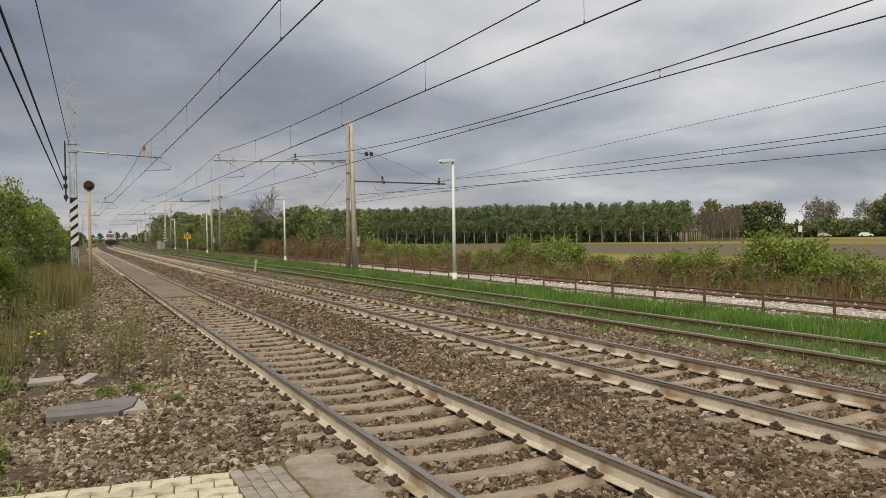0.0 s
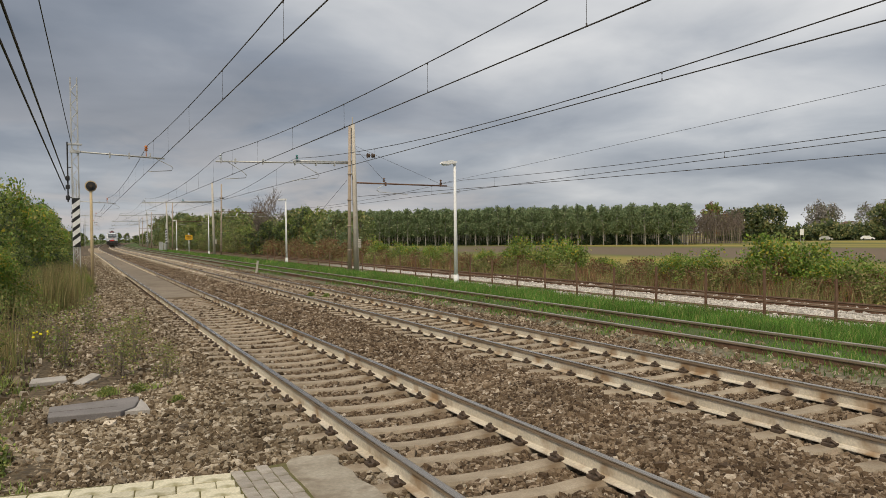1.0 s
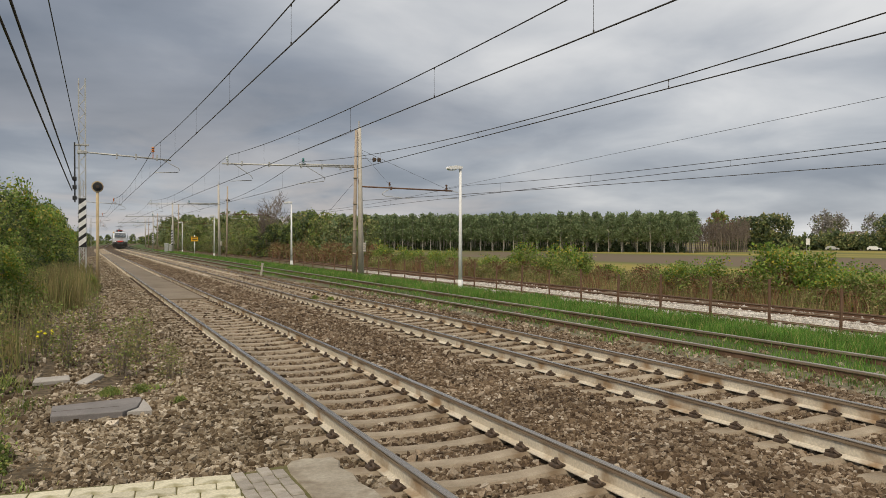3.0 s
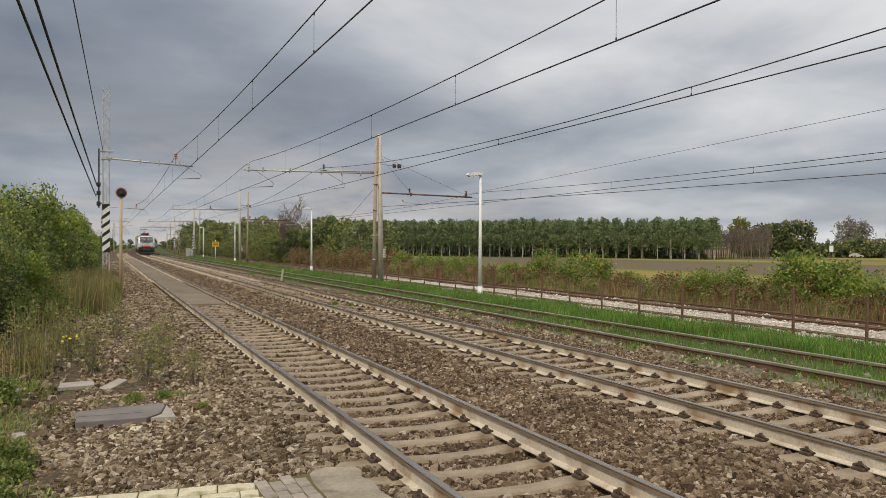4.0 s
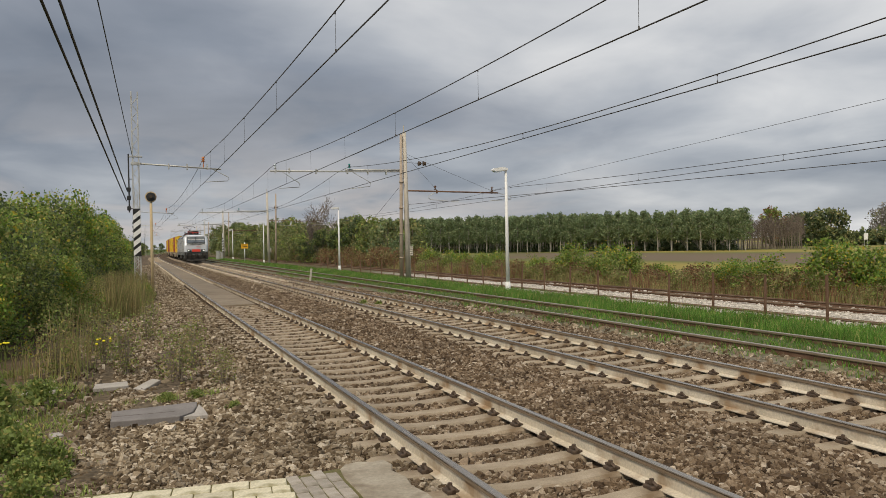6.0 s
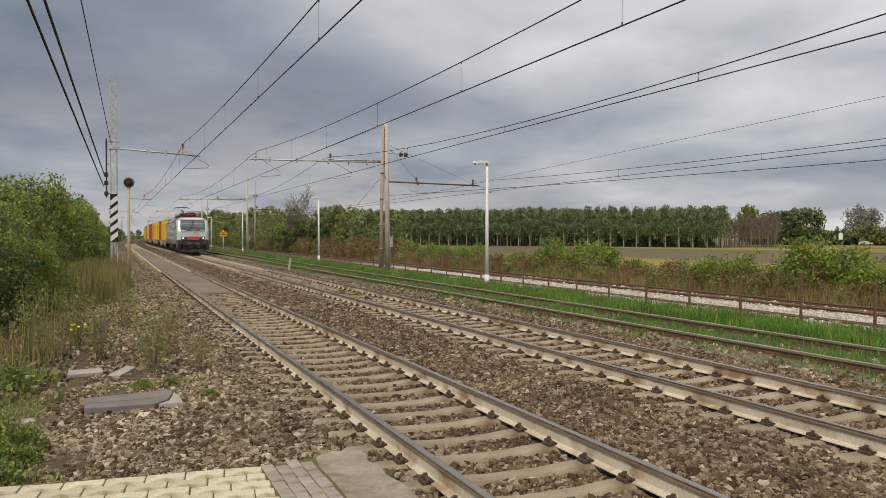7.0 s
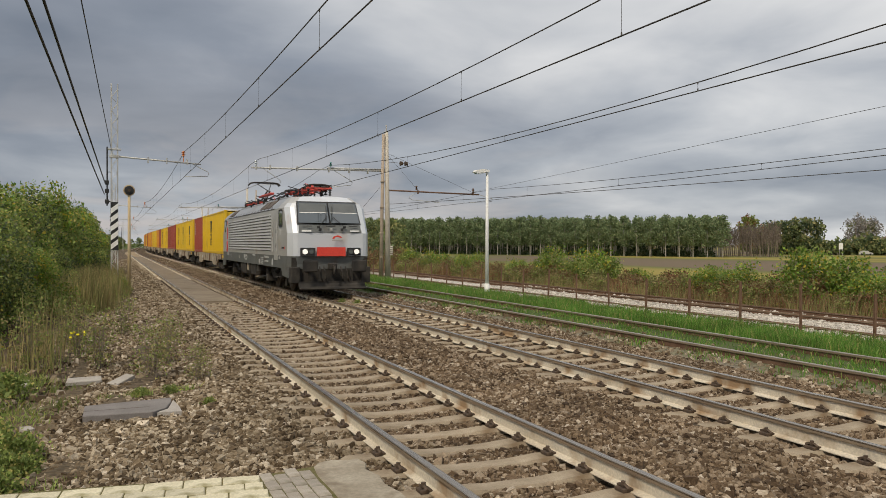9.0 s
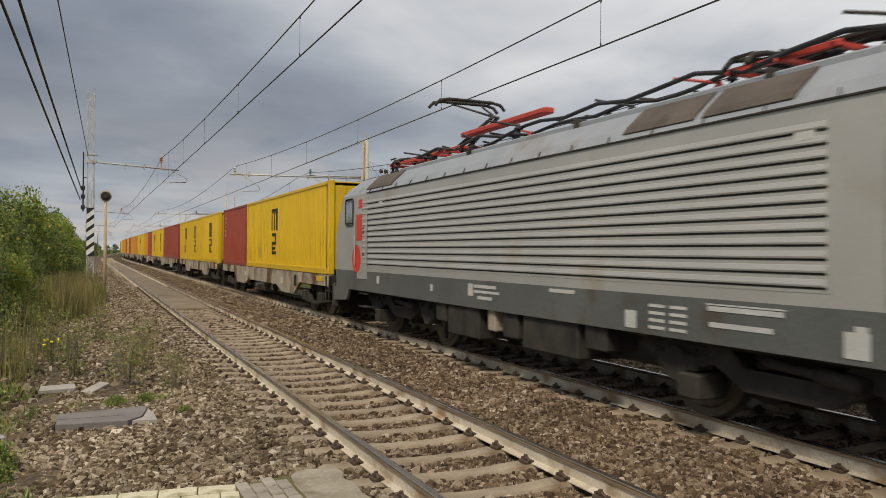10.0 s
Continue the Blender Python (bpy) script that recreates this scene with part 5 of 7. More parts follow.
plant(low, [(*ray_spot(44.6 + k * 0.33, 322 + R1.uniform(-6, 6)), FAR_Z, R1.uniform(0.75, 1.12), R1.uniform(0, 360)) for k in range(44)])


def farmhouse(at):
    hs = thing("farmhouse", "white farmhouse with a low brown gable roof among trees", "house", at=at)
    bm = B()
    prism(bm, [(-5, 0), (5, 0), (5, 5.0), (0, 7.2), (-5, 5.0)], "y", -4, 4)
    part("wall", bm, M_WHITE, hs)
    for sg in (-1, 1):
        bm = B()
        prism(bm, [(0, 7.25), (sg * 5.6, 4.8), (sg * 5.6, 5.05), (0, 7.5)], "y", -4.5, 4.5)
        part("roof", bm, M_RUST, hs)
    for x in (-2.2, 2.2):
        for z in (1.2, 3.8):
            bm = B()
            box(bm, x - 0.45, x + 0.45, -4.06, -3.99, z, z + 1.2, 0, 0.02)
            part("window", bm, M_BLACK, hs)


hx, hy = ray_spot(52.55, 400)
farmhouse(pose(hx, hy, FAR_Z + 0.6, 0, 0, -30) @ Matrix.Scale(0.95, 4))


def notice_board(at):
    nb = thing("notice_board", "white panel on posts beside the field road", "sign", at=at)
    bm = B()
    box(bm, -0.6, 0.6, -0.05, 0.05, 2.2, 4.3, 0, 0.02)
    part("panel", bm, M_WHITE, nb)
    for x in (-0.45, 0.45):
        bm = B()
        tube(bm, (x, 0.08, -0.3), (x, 0.08, 4.2), 0.06, sides=6)
        part("post", bm, M_GALV, nb)


hx, hy = ray_spot(49.75, 290)
notice_board(pose(hx, hy, FAR_Z, 0, 0, -50))


def lorry():
    lr = thing("lorry", "white and blue lorry on the field road", "truck")
    bm = B()
    box(bm, -4.2, 3.0, -1.2, 1.2, 1.1, 3.7, 0, 0.05)
    part("cargo_box", bm, M_CERAMIC, lr)
    bm = B()
    prism(bm, [(3.1, 0.7), (5.3, 0.7), (5.3, 1.9), (4.9, 3.1), (3.1, 3.2)], "y", -1.15, 1.15)
    part("cab", bm, M_TRUCKBLUE, lr, "blue cab")
    for x in (-3.2, -2.0, 4.2):
        for y in (-1.0, 1.0):
            bm = B()
            disc(bm, (x, y, 0.5), (0, 1, 0), 0.5, 0.3, 16)
            part("wheel", bm, M_BLACK, lr)
    return lr


M_TRUCKBLUE = surface("blue_lorry_paint", (0.02, 0.17, 0.45), (0.03, 0.22, 0.52), 2.0, 0.4, bump=0)
field_lorry = lorry()


def parked_car(at, mt, label):
    cr = thing("car", label, "car", "far cars", at=at)
    bm = B()
    prism(bm, [(-2.1, 0.3), (2.1, 0.3), (2.15, 0.75), (1.2, 0.95), (0.5, 1.45), (-1.3, 1.45), (-2.0, 0.95), (-2.15, 0.7)], "y", -0.85, 0.85)
    part("body", bm, mt, cr)
    for x in (-1.3, 1.3):
        for y in (-0.75, 0.75):
            bm = B()
            disc(bm, (x, y, 0.32), (0, 1, 0), 0.32, 0.22, 14)
            part("wheel", bm, M_BLACK, cr)


for a, mt, lb in ((53.6, M_WHITE, "white car standing by the farm hedge"), (51.2, M_GALV, "grey car standing on the field road")):
    hx, hy = ray_spot(a, 296)
    parked_car(pose(hx, hy, FAR_Z + 0.3, 0, 0, -50), mt, lb)


# ---------------------------------------------------------------- grass and weeds
def blades(name, label, pts, h, w, lean, mt, rng, category="grass"):
    """Grass blades: narrow, bent, two segments each."""
    n = len(pts)
    a = rng.uniform(0, 2 * np.pi, n)
    u = np.stack([np.cos(a), np.sin(a), np.zeros(n)], -1)
    t = rng.uniform(0, 2 * np.pi, n)
    d = np.stack([np.cos(t), np.sin(t), np.zeros(n)], -1)
    hh = (h * rng.uniform(0.45, 1.25, n))[:, None]
    ln = (lean * rng.uniform(0.1, 1.0, n))[:, None] * hh
    up = np.array([0, 0, 1.0])
    P = np.asarray(pts)
    ww = w * rng.uniform(0.7, 1.3, n)[:, None]
    V = np.stack([P - u * ww / 2, P + u * ww / 2, P + u * ww * 0.4 + up * hh * 0.6 + d * ln * 0.35, P - u * ww * 0.4 + up * hh * 0.6 + d * ln * 0.35,
                  P + up * hh + d * ln + u * ww * 0.08, P + up * hh + d * ln - u * ww * 0.08], 1).reshape(-1, 3)
    i = 6 * np.arange(n)[:, None]
    Q = np.concatenate([i + np.array([[0, 1, 2, 3]]), i + np.array([[3, 2, 4, 5]])], 0)
    ob = new(name, np_mesh(name, V, Q, [mt]))
    return tagged(ob, label, category, kind="stuff")


def tuft_points(n, x0, x1, y0, y1, rng, clump=0.35, power=1.0, z=None, tufts=None):
    k = tufts or max(1, n // 40)
    cx, cy = rng.uniform(x0, x1, k), y0 + (y1 - y0) * rng.uniform(0, 1, k) ** power
    i = rng.integers(0, k, n)
    x, y = cx[i] + rng.normal(0, clump, n), cy[i] + rng.normal(0, clump, n)
    x = np.clip(x, x0 - 0.3, x1 + 0.3)
    zz = np.interp(x, PX, PZ) if z is None else np.full(n, z)
    sw = np.maximum(0, y - BEND_AT) ** 2 / (2 * BEND_R)
    return np.stack([x + sw, y, zz - 0.02], -1)


G = np.random.default_rng(77)
blades("verge_grass", "tall lush green grass strip between siding and fence", np.concatenate([tuft_points(44000, 11.8, 13.4, 6, 60, G, 0.24, 1.3), tuft_points(24000, 13.2, 15.8, 7, 60, G, 0.22, 1.3, tufts=330)]), 0.25, 0.014, 0.5, M_GRASS, G)
blades("far_verge_grass", "lush green grass strip farther along the fence", tuft_points(20000, 11.8, 13.8, 55, 150, G, 0.4), 0.28, 0.05, 0.5, M_GRASS, G)
blades("siding_grass", "short green grass growing through the siding", tuft_points(20000, 9.6, 11.9, 6, 60, G, 0.22, 1.3, tufts=420), 0.13, 0.014, 0.8, M_GRASS, G)
blades("fence_straw", "dry pale grass along the fence", tuft_points(2600, 14.6, 15.9, 7, 50, G, 0.2, 1.3, tufts=70), 0.26, 0.012, 0.6, M_STRAW, G)
blades("siding_weeds", "dry weeds at the edge of the disused sidings", tuft_points(9000, 22.9, 24.8, 7, 75, G, 0.4, 1.3), 0.5, 0.022, 0.5, M_STRAW, G, "weeds")
blades("russet_stalks", "reddish brown dying stalks behind the disused sidings", tuft_points(8000, 23.4, 25.2, 7, 75, G, 0.35, 1.3), 0.75, 0.024, 0.4, M_AUTUMN, G, "weeds")
blades("west_dry_grass", "tall straw-coloured grass beside the hedge", np.concatenate([tuft_points(260, -1.9, -0.75, 14, 18, G, 0.10, 1.0, tufts=26), tuft_points(1500, -1.5, -0.2, 25, 34, G, 0.2, 1.0, tufts=40), tuft_points(6000, -1.7, 0.25, 30, 60, G, 0.3), tuft_points(3000, -0.9, 0.35, 34, 41, G, 0.25)]), 0.62, 0.011, 0.35, M_STRAW, G)
blades("tall_dry_grass", "tall straw-coloured grass standing round the lattice mast", np.concatenate([tuft_points(5200, -1.5, -0.05, 26, 39, G, 0.24, tufts=80), tuft_points(90, -1.4, -0.7, 14.5, 17.5, G, 0.08, tufts=14)]), 1.15, 0.014, 0.25, M_STRAW, G)
blades("west_green_grass", "short green weeds in the dirt beside the platform", np.concatenate([tuft_points(5000, -3.2, -1.0, 7, 16, G, 0.2), tuft_points(700, -1.2, -0.5, 7.3, 13.5, G, 0.12, tufts=12), tuft_points(420, -0.1, 1.0, 11.45, 11.75, G, 0.07, tufts=9)]), 0.12, 0.014, 0.9, M_HEDGE, G, "weeds")
blades("field_grass", "rough meadow grass between weeds and fields", tuft_points(16000, 26, 45, 10, 110, G, 0.8), 0.55, 0.06, 0.5, M_STRAW, G)
herb = make_shrub("broadleaf_weed", "leafy green weed growing at the platform's end", 71, 0.7, 0.34, [M_HEDGE, M_HEDGE], 0.038, 36, 18, "broadleaf weeds", stems=4)
plant(herb, [(-0.75 - 0.9 * R1.random(), 7.3 + 0.42 * k, -0.34, R1.uniform(0.4, 0.75), R1.uniform(0, 360)) for k in range(5)] + [(-1.15, 8.9, -0.33, 0.85, 0), (-1.45, 9.8, -0.34, 0.9, 80), (-1.0, 8.1, -0.33, 0.6, 150), (-1.9, 11.5, -0.35, 1.4, 210), (-2.4, 13.0, -0.36, 1.5, 20), (-1.7, 8.6, -0.35, 1.2, 300), (0.35, 11.65, -0.34, 0.4, 30), (0.75, 11.6, -0.34, 0.4, 90),
             (1.15, 10.5, -0.30, 0.3, 10), (-1.3, 12.4, -0.34, 0.8, 60), (-2.2, 10.0, -0.36, 1.4, 250), (-2.9, 15, -0.4, 1.6, 10), (-2.0, 9.2, -0.36, 1.1, 120), (7.6, 25.5, -0.24, 0.4, 0), (7.3, 26.3, -0.24, 0.4, 40)])
spindly = make_shrub("spindly_weed", "spindly dry weed with thin brown stems", 72, 0.7, 1.0, [M_STRAW, M_HEDGE], 0.028, 40, 9, "spindly weeds", stems=9)
plant(spindly, [(0.55, 13.0, -0.31, 0.9, 0), (0.9, 14.4, -0.29, 0.8, 50), (-0.2, 14.5, -0.32, 0.9, 100), (-0.6, 16.5, -0.32, 1.0, 200), (-0.9, 18, -0.33, 1.0, 300), (1.2, 12.4, -0.27, 0.6, 20), (-1.3, 15, -0.33, 1.1, 90), (0.25, 19.5, -0.31, 0.9, 130)])


def flower_tuft(x, y, s):
    fl = thing("flowering_weed", "weed with bright yellow flower heads", "flower", "yellow flowers", at=pose(x, y, ground_z(x), 0, 0, 0))
    r2 = random.Random(int(100 * y))
    bm, bh = B(), B()
    for k in range(7):
        p = Vector((r2.uniform(-0.16, 0.16), r2.uniform(-0.1, 0.1), s * r2.uniform(0.75, 1.0)))
        tube(bm, (p.x * 0.3, p.y * 0.3, 0), p, 0.005, sides=4)
        disc(bh, p, (0.1, -0.3, 1), 0.028, 0.02, 8)
    part("stalk", bm, M_HEDGE, fl)
    part("blossom", bh, M_FLOWER, fl, "yellow flower heads")


flower_tuft(-0.62, 16.2, 0.5)
flower_tuft(-2.35, 16.6, 0.55)


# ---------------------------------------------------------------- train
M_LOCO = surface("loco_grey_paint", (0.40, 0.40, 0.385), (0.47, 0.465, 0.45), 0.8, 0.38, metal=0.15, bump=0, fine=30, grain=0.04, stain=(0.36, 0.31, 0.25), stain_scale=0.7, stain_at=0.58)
M_LOCO_SILVER = surface("loco_silver_paint", (0.58, 0.61, 0.65), (0.64, 0.67, 0.71), 0.6, 0.35, metal=0.1, bump=0, fine=30, grain=0.03, stain=(0.52, 0.47, 0.45), stain_scale=1.0, stain_at=0.6)
M_LOCO_DARK = surface("loco_dark_skirt", (0.096, 0.104, 0.102), (0.133, 0.141, 0.137), 1.0, 0.5, bump=0.05, fine=30, stain=(0.089, 0.074, 0.059), stain_scale=1.5)
M_LOCO_ROOF = surface("loco_roof_grey", (0.25, 0.268, 0.295), (0.32, 0.34, 0.37), 1.2, 0.45, bump=0.05, fine=30, grain=0.06, stain=(0.21, 0.185, 0.165), stain_scale=1.2, stain_at=0.56)
M_ROOF_BROWN = surface("dusty_roof_grille", (0.085, 0.070, 0.060), (0.135, 0.112, 0.095), 1.5, 0.8, bump=0.2, fine=40, stain=(0.07, 0.055, 0.045), stain_scale=2.0)
M_BLIND = surface("grey_sun_blind", (0.115, 0.125, 0.125), (0.15, 0.16, 0.16), 2.0, 0.2, bump=0, grain=0.03)
M_RED = surface("red_paint", (0.62, 0.045, 0.03), (0.70, 0.07, 0.045), 2.0, 0.4, bump=0.02)
M_ROOFRED = surface("red_roof_gear", (0.45, 0.05, 0.035), (0.58, 0.08, 0.06), 3.0, 0.55, bump=0.1, stain=(0.14, 0.05, 0.04), stain_scale=3.0)
M_UNDER = surface("sooty_gear_and_rib_shade", (0.022, 0.021, 0.020), (0.06, 0.053, 0.045), 3.0, 0.75, bump=0.3, fine=40)
M_TYRE = surface("wheel_steel", (0.09, 0.075, 0.06), (0.16, 0.14, 0.12), 4.0, 0.5, metal=0.5, bump=0.1)
M_LAMP = surface("headlight_lens", (0.8, 0.8, 0.75), (0.9, 0.9, 0.85), 3.0, 0.2, bump=0, emit=((1.0, 0.95, 0.80), 0.55))
M_LETTER = surface("pale_lettering", (0.48, 0.49, 0.48), (0.60, 0.60, 0.58), 4.0, 0.6, bump=0)
M_BOX_YELLOW = surface("container_yellow", (0.66, 0.42, 0.012), (0.76, 0.50, 0.02), 0.9, 0.5, bump=0.02, fine=25, grain=0.08, obj=0.08, stain=(0.48, 0.30, 0.04), stain_scale=0.8, stain_at=0.6)
M_BOX_ORANGE = surface("container_orange", (0.58, 0.24, 0.02), (0.66, 0.30, 0.03), 0.9, 0.5, bump=0.02, fine=25, grain=0.08, obj=0.1, stain=(0.40, 0.18, 0.04), stain_scale=0.8, stain_at=0.6)
M_BOX_RED = surface("container_oxide_red", (0.27, 0.05, 0.03), (0.34, 0.075, 0.045), 0.9, 0.55, bump=0.02, fine=25, grain=0.08, obj=0.12, stain=(0.20, 0.07, 0.05), stain_scale=0.8, stain_at=0.58)
M_WAGON = surface("dirty_wagon_frame", (0.34, 0.29, 0.22), (0.48, 0.43, 0.34), 0.9, 0.8, bump=0.15, fine=30, stain=(0.16, 0.10, 0.06), stain_scale=1.1, stain_at=0.48)
M_BOXBLACK = surface("black_container_mark", (0.012, 0.012, 0.013), (0.025, 0.025, 0.025), 4.0, 0.6, bump=0)


def glass_material():
    mt = bpy.data.materials.new("cab_glass")
    mt.use_nodes = True
    b = mt.node_tree.nodes["Principled BSDF"]
    nz = mt.node_tree.nodes.new("ShaderNodeTexNoise")
    nz.inputs["Scale"].default_value = 3.0
    mr = mt.node_tree.nodes.new("ShaderNodeMapRange")
    mr.inputs[3].default_value, mr.inputs[4].default_value = 0.03, 0.12
    mt.node_tree.links.new(nz.outputs[0], mr.inputs[0])
    mt.node_tree.links.new(mr.outputs[0], b.inputs["Roughness"])
    # blue-grey base paints in reflected sky and light from the cab interior
    b.inputs["Base Color"].default_value = (0.06, 0.075, 0.085, 1)
    b.inputs["Specular IOR Level"].default_value = 1.0
    b.inputs["Coat Weight"].default_value = 1.0
    b.inputs["Coat IOR"].default_value = 1.9
    b.inputs["Coat Roughness"].default_value = 0.03
    return mt


M_GLASS = glass_material()
SPEED, FRONT_AT_END = 26.2, 0.55
WHEEL_R = 0.625


def nose_y(z, fx):
    """How far back the nose stands at height z; fx is the share of the half width."""
    y = 0.55 + 0.22 * fx ** 3
    if z < 1.15:
        y += 0.05
    if z > 2.20:
        y += (z - 2.20) * 0.60
    if z > 3.36:
        y += (z - 3.36) * 1.6
    return y


def wheelset(name, parent, y, r, track_half=0.75):
    bm = B()
    tube(bm, (-0.95, 0, 0), (0.95, 0, 0), 0.085, sides=12)
    for sx in (-1, 1):
        x = sx * track_half
        tube(bm, (x - 0.055, 0, 0), (x + 0.055, 0, 0), r, r, 28)
        tube(bm, (x - sx * 0.085, 0, 0), (x - sx * 0.055, 0, 0), r + 0.028, r + 0.028, 28)
        tube(bm, (x + sx * 0.05, 0, 0), (x + sx * 0.085, 0, 0), r * 0.86, r * 0.80, 28)
        tube(bm, (x + sx * 0.08, 0, 0), (x + sx * 0.12, 0, 0), 0.16, 0.13, 12)
        for k in range(6):
            a = k * math.pi / 3
            tube(bm, (x + sx * 0.08, math.cos(a) * r * 0.5, math.sin(a) * r * 0.5), (x + sx * 0.1, math.cos(a) * r * 0.5, math.sin(a) * r * 0.5), 0.05, sides=6)
    return part(name, bm, M_TYRE, parent, at=pose(0, y, r))


def spring(bm, x, y, z0, z1, r):
    n, last = 11, None
    for k in range(n + 1):
        rr = r if k % 2 else r * 0.72
        ring = [bm.verts.new((x + rr * math.cos(j * math.pi / 4), y + rr * math.sin(j * math.pi / 4), z0 + (z1 - z0) * k / n)) for j in range(8)]
        if last:
            for j in range(8):
                bm.faces.new((last[j], last[(j + 1) % 8], ring[(j + 1) % 8], ring[j]))
        last = ring


def buffers(parent, y, sg, z=1.05):
    for x in (-0.875, 0.875):
        bm = B()
        tube(bm, (x, y + sg * 0.62, z), (x, y + sg * 0.28, z), 0.12, 0.10, 12)
        tube(bm, (x, y + sg * 0.3, z), (x, y + sg * 0.08, z), 0.085, 0.085, 12)
        bf = part("buffer", bm, M_UNDER, parent)
        bm = B()
        box(bm, x - 0.27, x + 0.27, y + min(0, sg * 0.07), y + max(0, sg * 0.07), z - 0.22, z + 0.20, 0, 0.04)
        part("buffer_head", bm, M_UNDER, bf)


def loco_bogie(parent, yc):
    part_frame = B()
    for sx in (-1, 1):
        x = sx * 1.08
        prism(part_frame, [(yc - 2.2, 0.72), (yc - 1.9, 0.95), (yc - 0.8, 0.95), (yc - 0.5, 0.68), (yc + 0.5, 0.68), (yc + 0.8, 0.95), (yc + 1.9, 0.95), (yc + 2.2, 0.72), (yc + 1.9, 0.62),
                           (yc + 0.9, 0.66), (yc + 0.5, 0.45), (yc - 0.5, 0.45), (yc - 0.9, 0.66), (yc - 1.9, 0.62)], "x", x - 0.09, x + 0.09)
    box(part_frame, -1.0, 1.0, yc - 0.35, yc + 0.35, 0.5, 0.85, 0, 0.02)
    bogie = part("bogie", part_frame, M_UNDER, parent)
    for dy in (-1.45, 1.45):
        for sx in (-1, 1):
            bm = B()
            disc(bm, (sx * 1.12, yc + dy, WHEEL_R), (1, 0, 0), 0.19, 0.26, 14)
            box(bm, sx * 1.12 - 0.12, sx * 1.12 + 0.12, yc + dy - 0.32, yc + dy + 0.32, WHEEL_R - 0.08, WHEEL_R + 0.12, 0, 0.03)
            part("axle_box", bm, M_UNDER, bogie)
            for ds in (-0.36, 0.36):
                bm = B()
                spring(bm, sx * 1.12, yc + dy + ds, 0.62, 0.95, 0.10)
                part("spring", bm, M_UNDER, bogie)
    for sx in (-1, 1):
        for dy in (-0.3, 0.3):
            bm = B()
            spring(bm, sx * 1.05, yc + dy, 0.7, 1.1, 0.13)
            part("spring", bm, M_UNDER, bogie)
        bm = B()
        tube(bm, (sx * 1.25, yc - 0.9, 0.72), (sx * 1.25, yc + 0.15, 0.80), 0.05, sides=8)
        tube(bm, (sx * 1.25, yc - 0.9, 0.72), (sx * 1.25, yc - 0.45, 0.755), 0.08, sides=8)
        part("damper", bm, M_UNDER, bogie)
        bm = B()
        tube(bm, (sx * 1.18, yc - 2.35, 0.95), (sx * 1.18, yc - 2.2, 0.25), 0.045, sides=6)
        part("sand_pipe", bm, M_UNDER, bogie)
        bm = B()
        box(bm, sx * 1.12 - 0.2, sx * 1.12 + 0.2, yc + 1.0, yc + 1.32, 0.28, 0.55, 0, 0.02)
        part("brake_box", bm, M_UNDER, bogie)
    return bogie


def pantograph(parent, yb, raised, turn, wide=0.80):
    """A single-arm pantograph: base frame, lower arm, upper arm, collector head with horns."""
    z0 = 3.78
    bm = B()
    for sx in (-0.42, 0.42):
        box(bm, sx - 0.03, sx + 0.03, yb - 0.75, yb + 0.75, z0 + 0.12, z0 + 0.19, 0, 0.008)
    for dy in (-0.7, 0, 0.7):
        box(bm, -0.5, 0.5, yb + dy - 0.03, yb + dy + 0.03, z0 + 0.11, z0 + 0.17, 0, 0.008)
    pg = part("pantograph", bm, M_ROOFRED, parent, "red pantograph base with dark arms")
    for sx in (-0.42, 0.42):
        for dy in (-0.7, 0.7):
            bm = B()
            insulator(bm, (sx, yb + dy, z0), 0.075, 0.26, 0)
            part("insulator", bm, M_BLACK, pg)
    bm = B()
    knee = Vector((0, yb - turn * 1.45, 4.10)) if not raised else Vector((0, yb - turn * 1.30, 4.45))
    head = Vector((0, yb + turn * 0.45, 4.06)) if not raised else Vector((0, yb - turn * 0.05, 4.95))
    hinge = Vector((0, yb + turn * 0.35, z0 + 0.2))
    for sx in (-0.12, 0.12):
        tube(bm, hinge + Vector((sx, 0, 0)), knee + Vector((sx * 0.5, 0, 0)), 0.045, 0.035, 7)
    tube(bm, hinge + Vector((-0.45, 0, 0)), hinge + Vector((0.45, 0, 0)), 0.05, sides=7)
    part("lower_arm", bm, M_UNDER, pg)
    bm = B()
    for sx in (-0.35, 0.35):
        tube(bm, knee, head + Vector((sx, 0, -0.06)), 0.025, 0.02, 6)
    part("upper_arm", bm, M_UNDER, pg)
    for dy in (-0.16, 0.16):
        bm = B()
        pts = [(-wide, -0.14), (-wide + 0.1, -0.03), (-wide + 0.3, 0.01), (wide - 0.3, 0.01), (wide - 0.1, -0.03), (wide, -0.14)]
        sweep(bm, [head + Vector((x, dy, a)) for x, a in pts], 0.034, 7)
        part("collector_bow", bm, M_UNDER, pg)
    for sx in (-0.5, 0.5):
        bm = B()
        tube(bm, head + Vector((sx, -0.16, 0)), head + Vector((sx, 0.16, 0)), 0.02, sides=6)
        part("collector_link", bm, M_UNDER, pg)


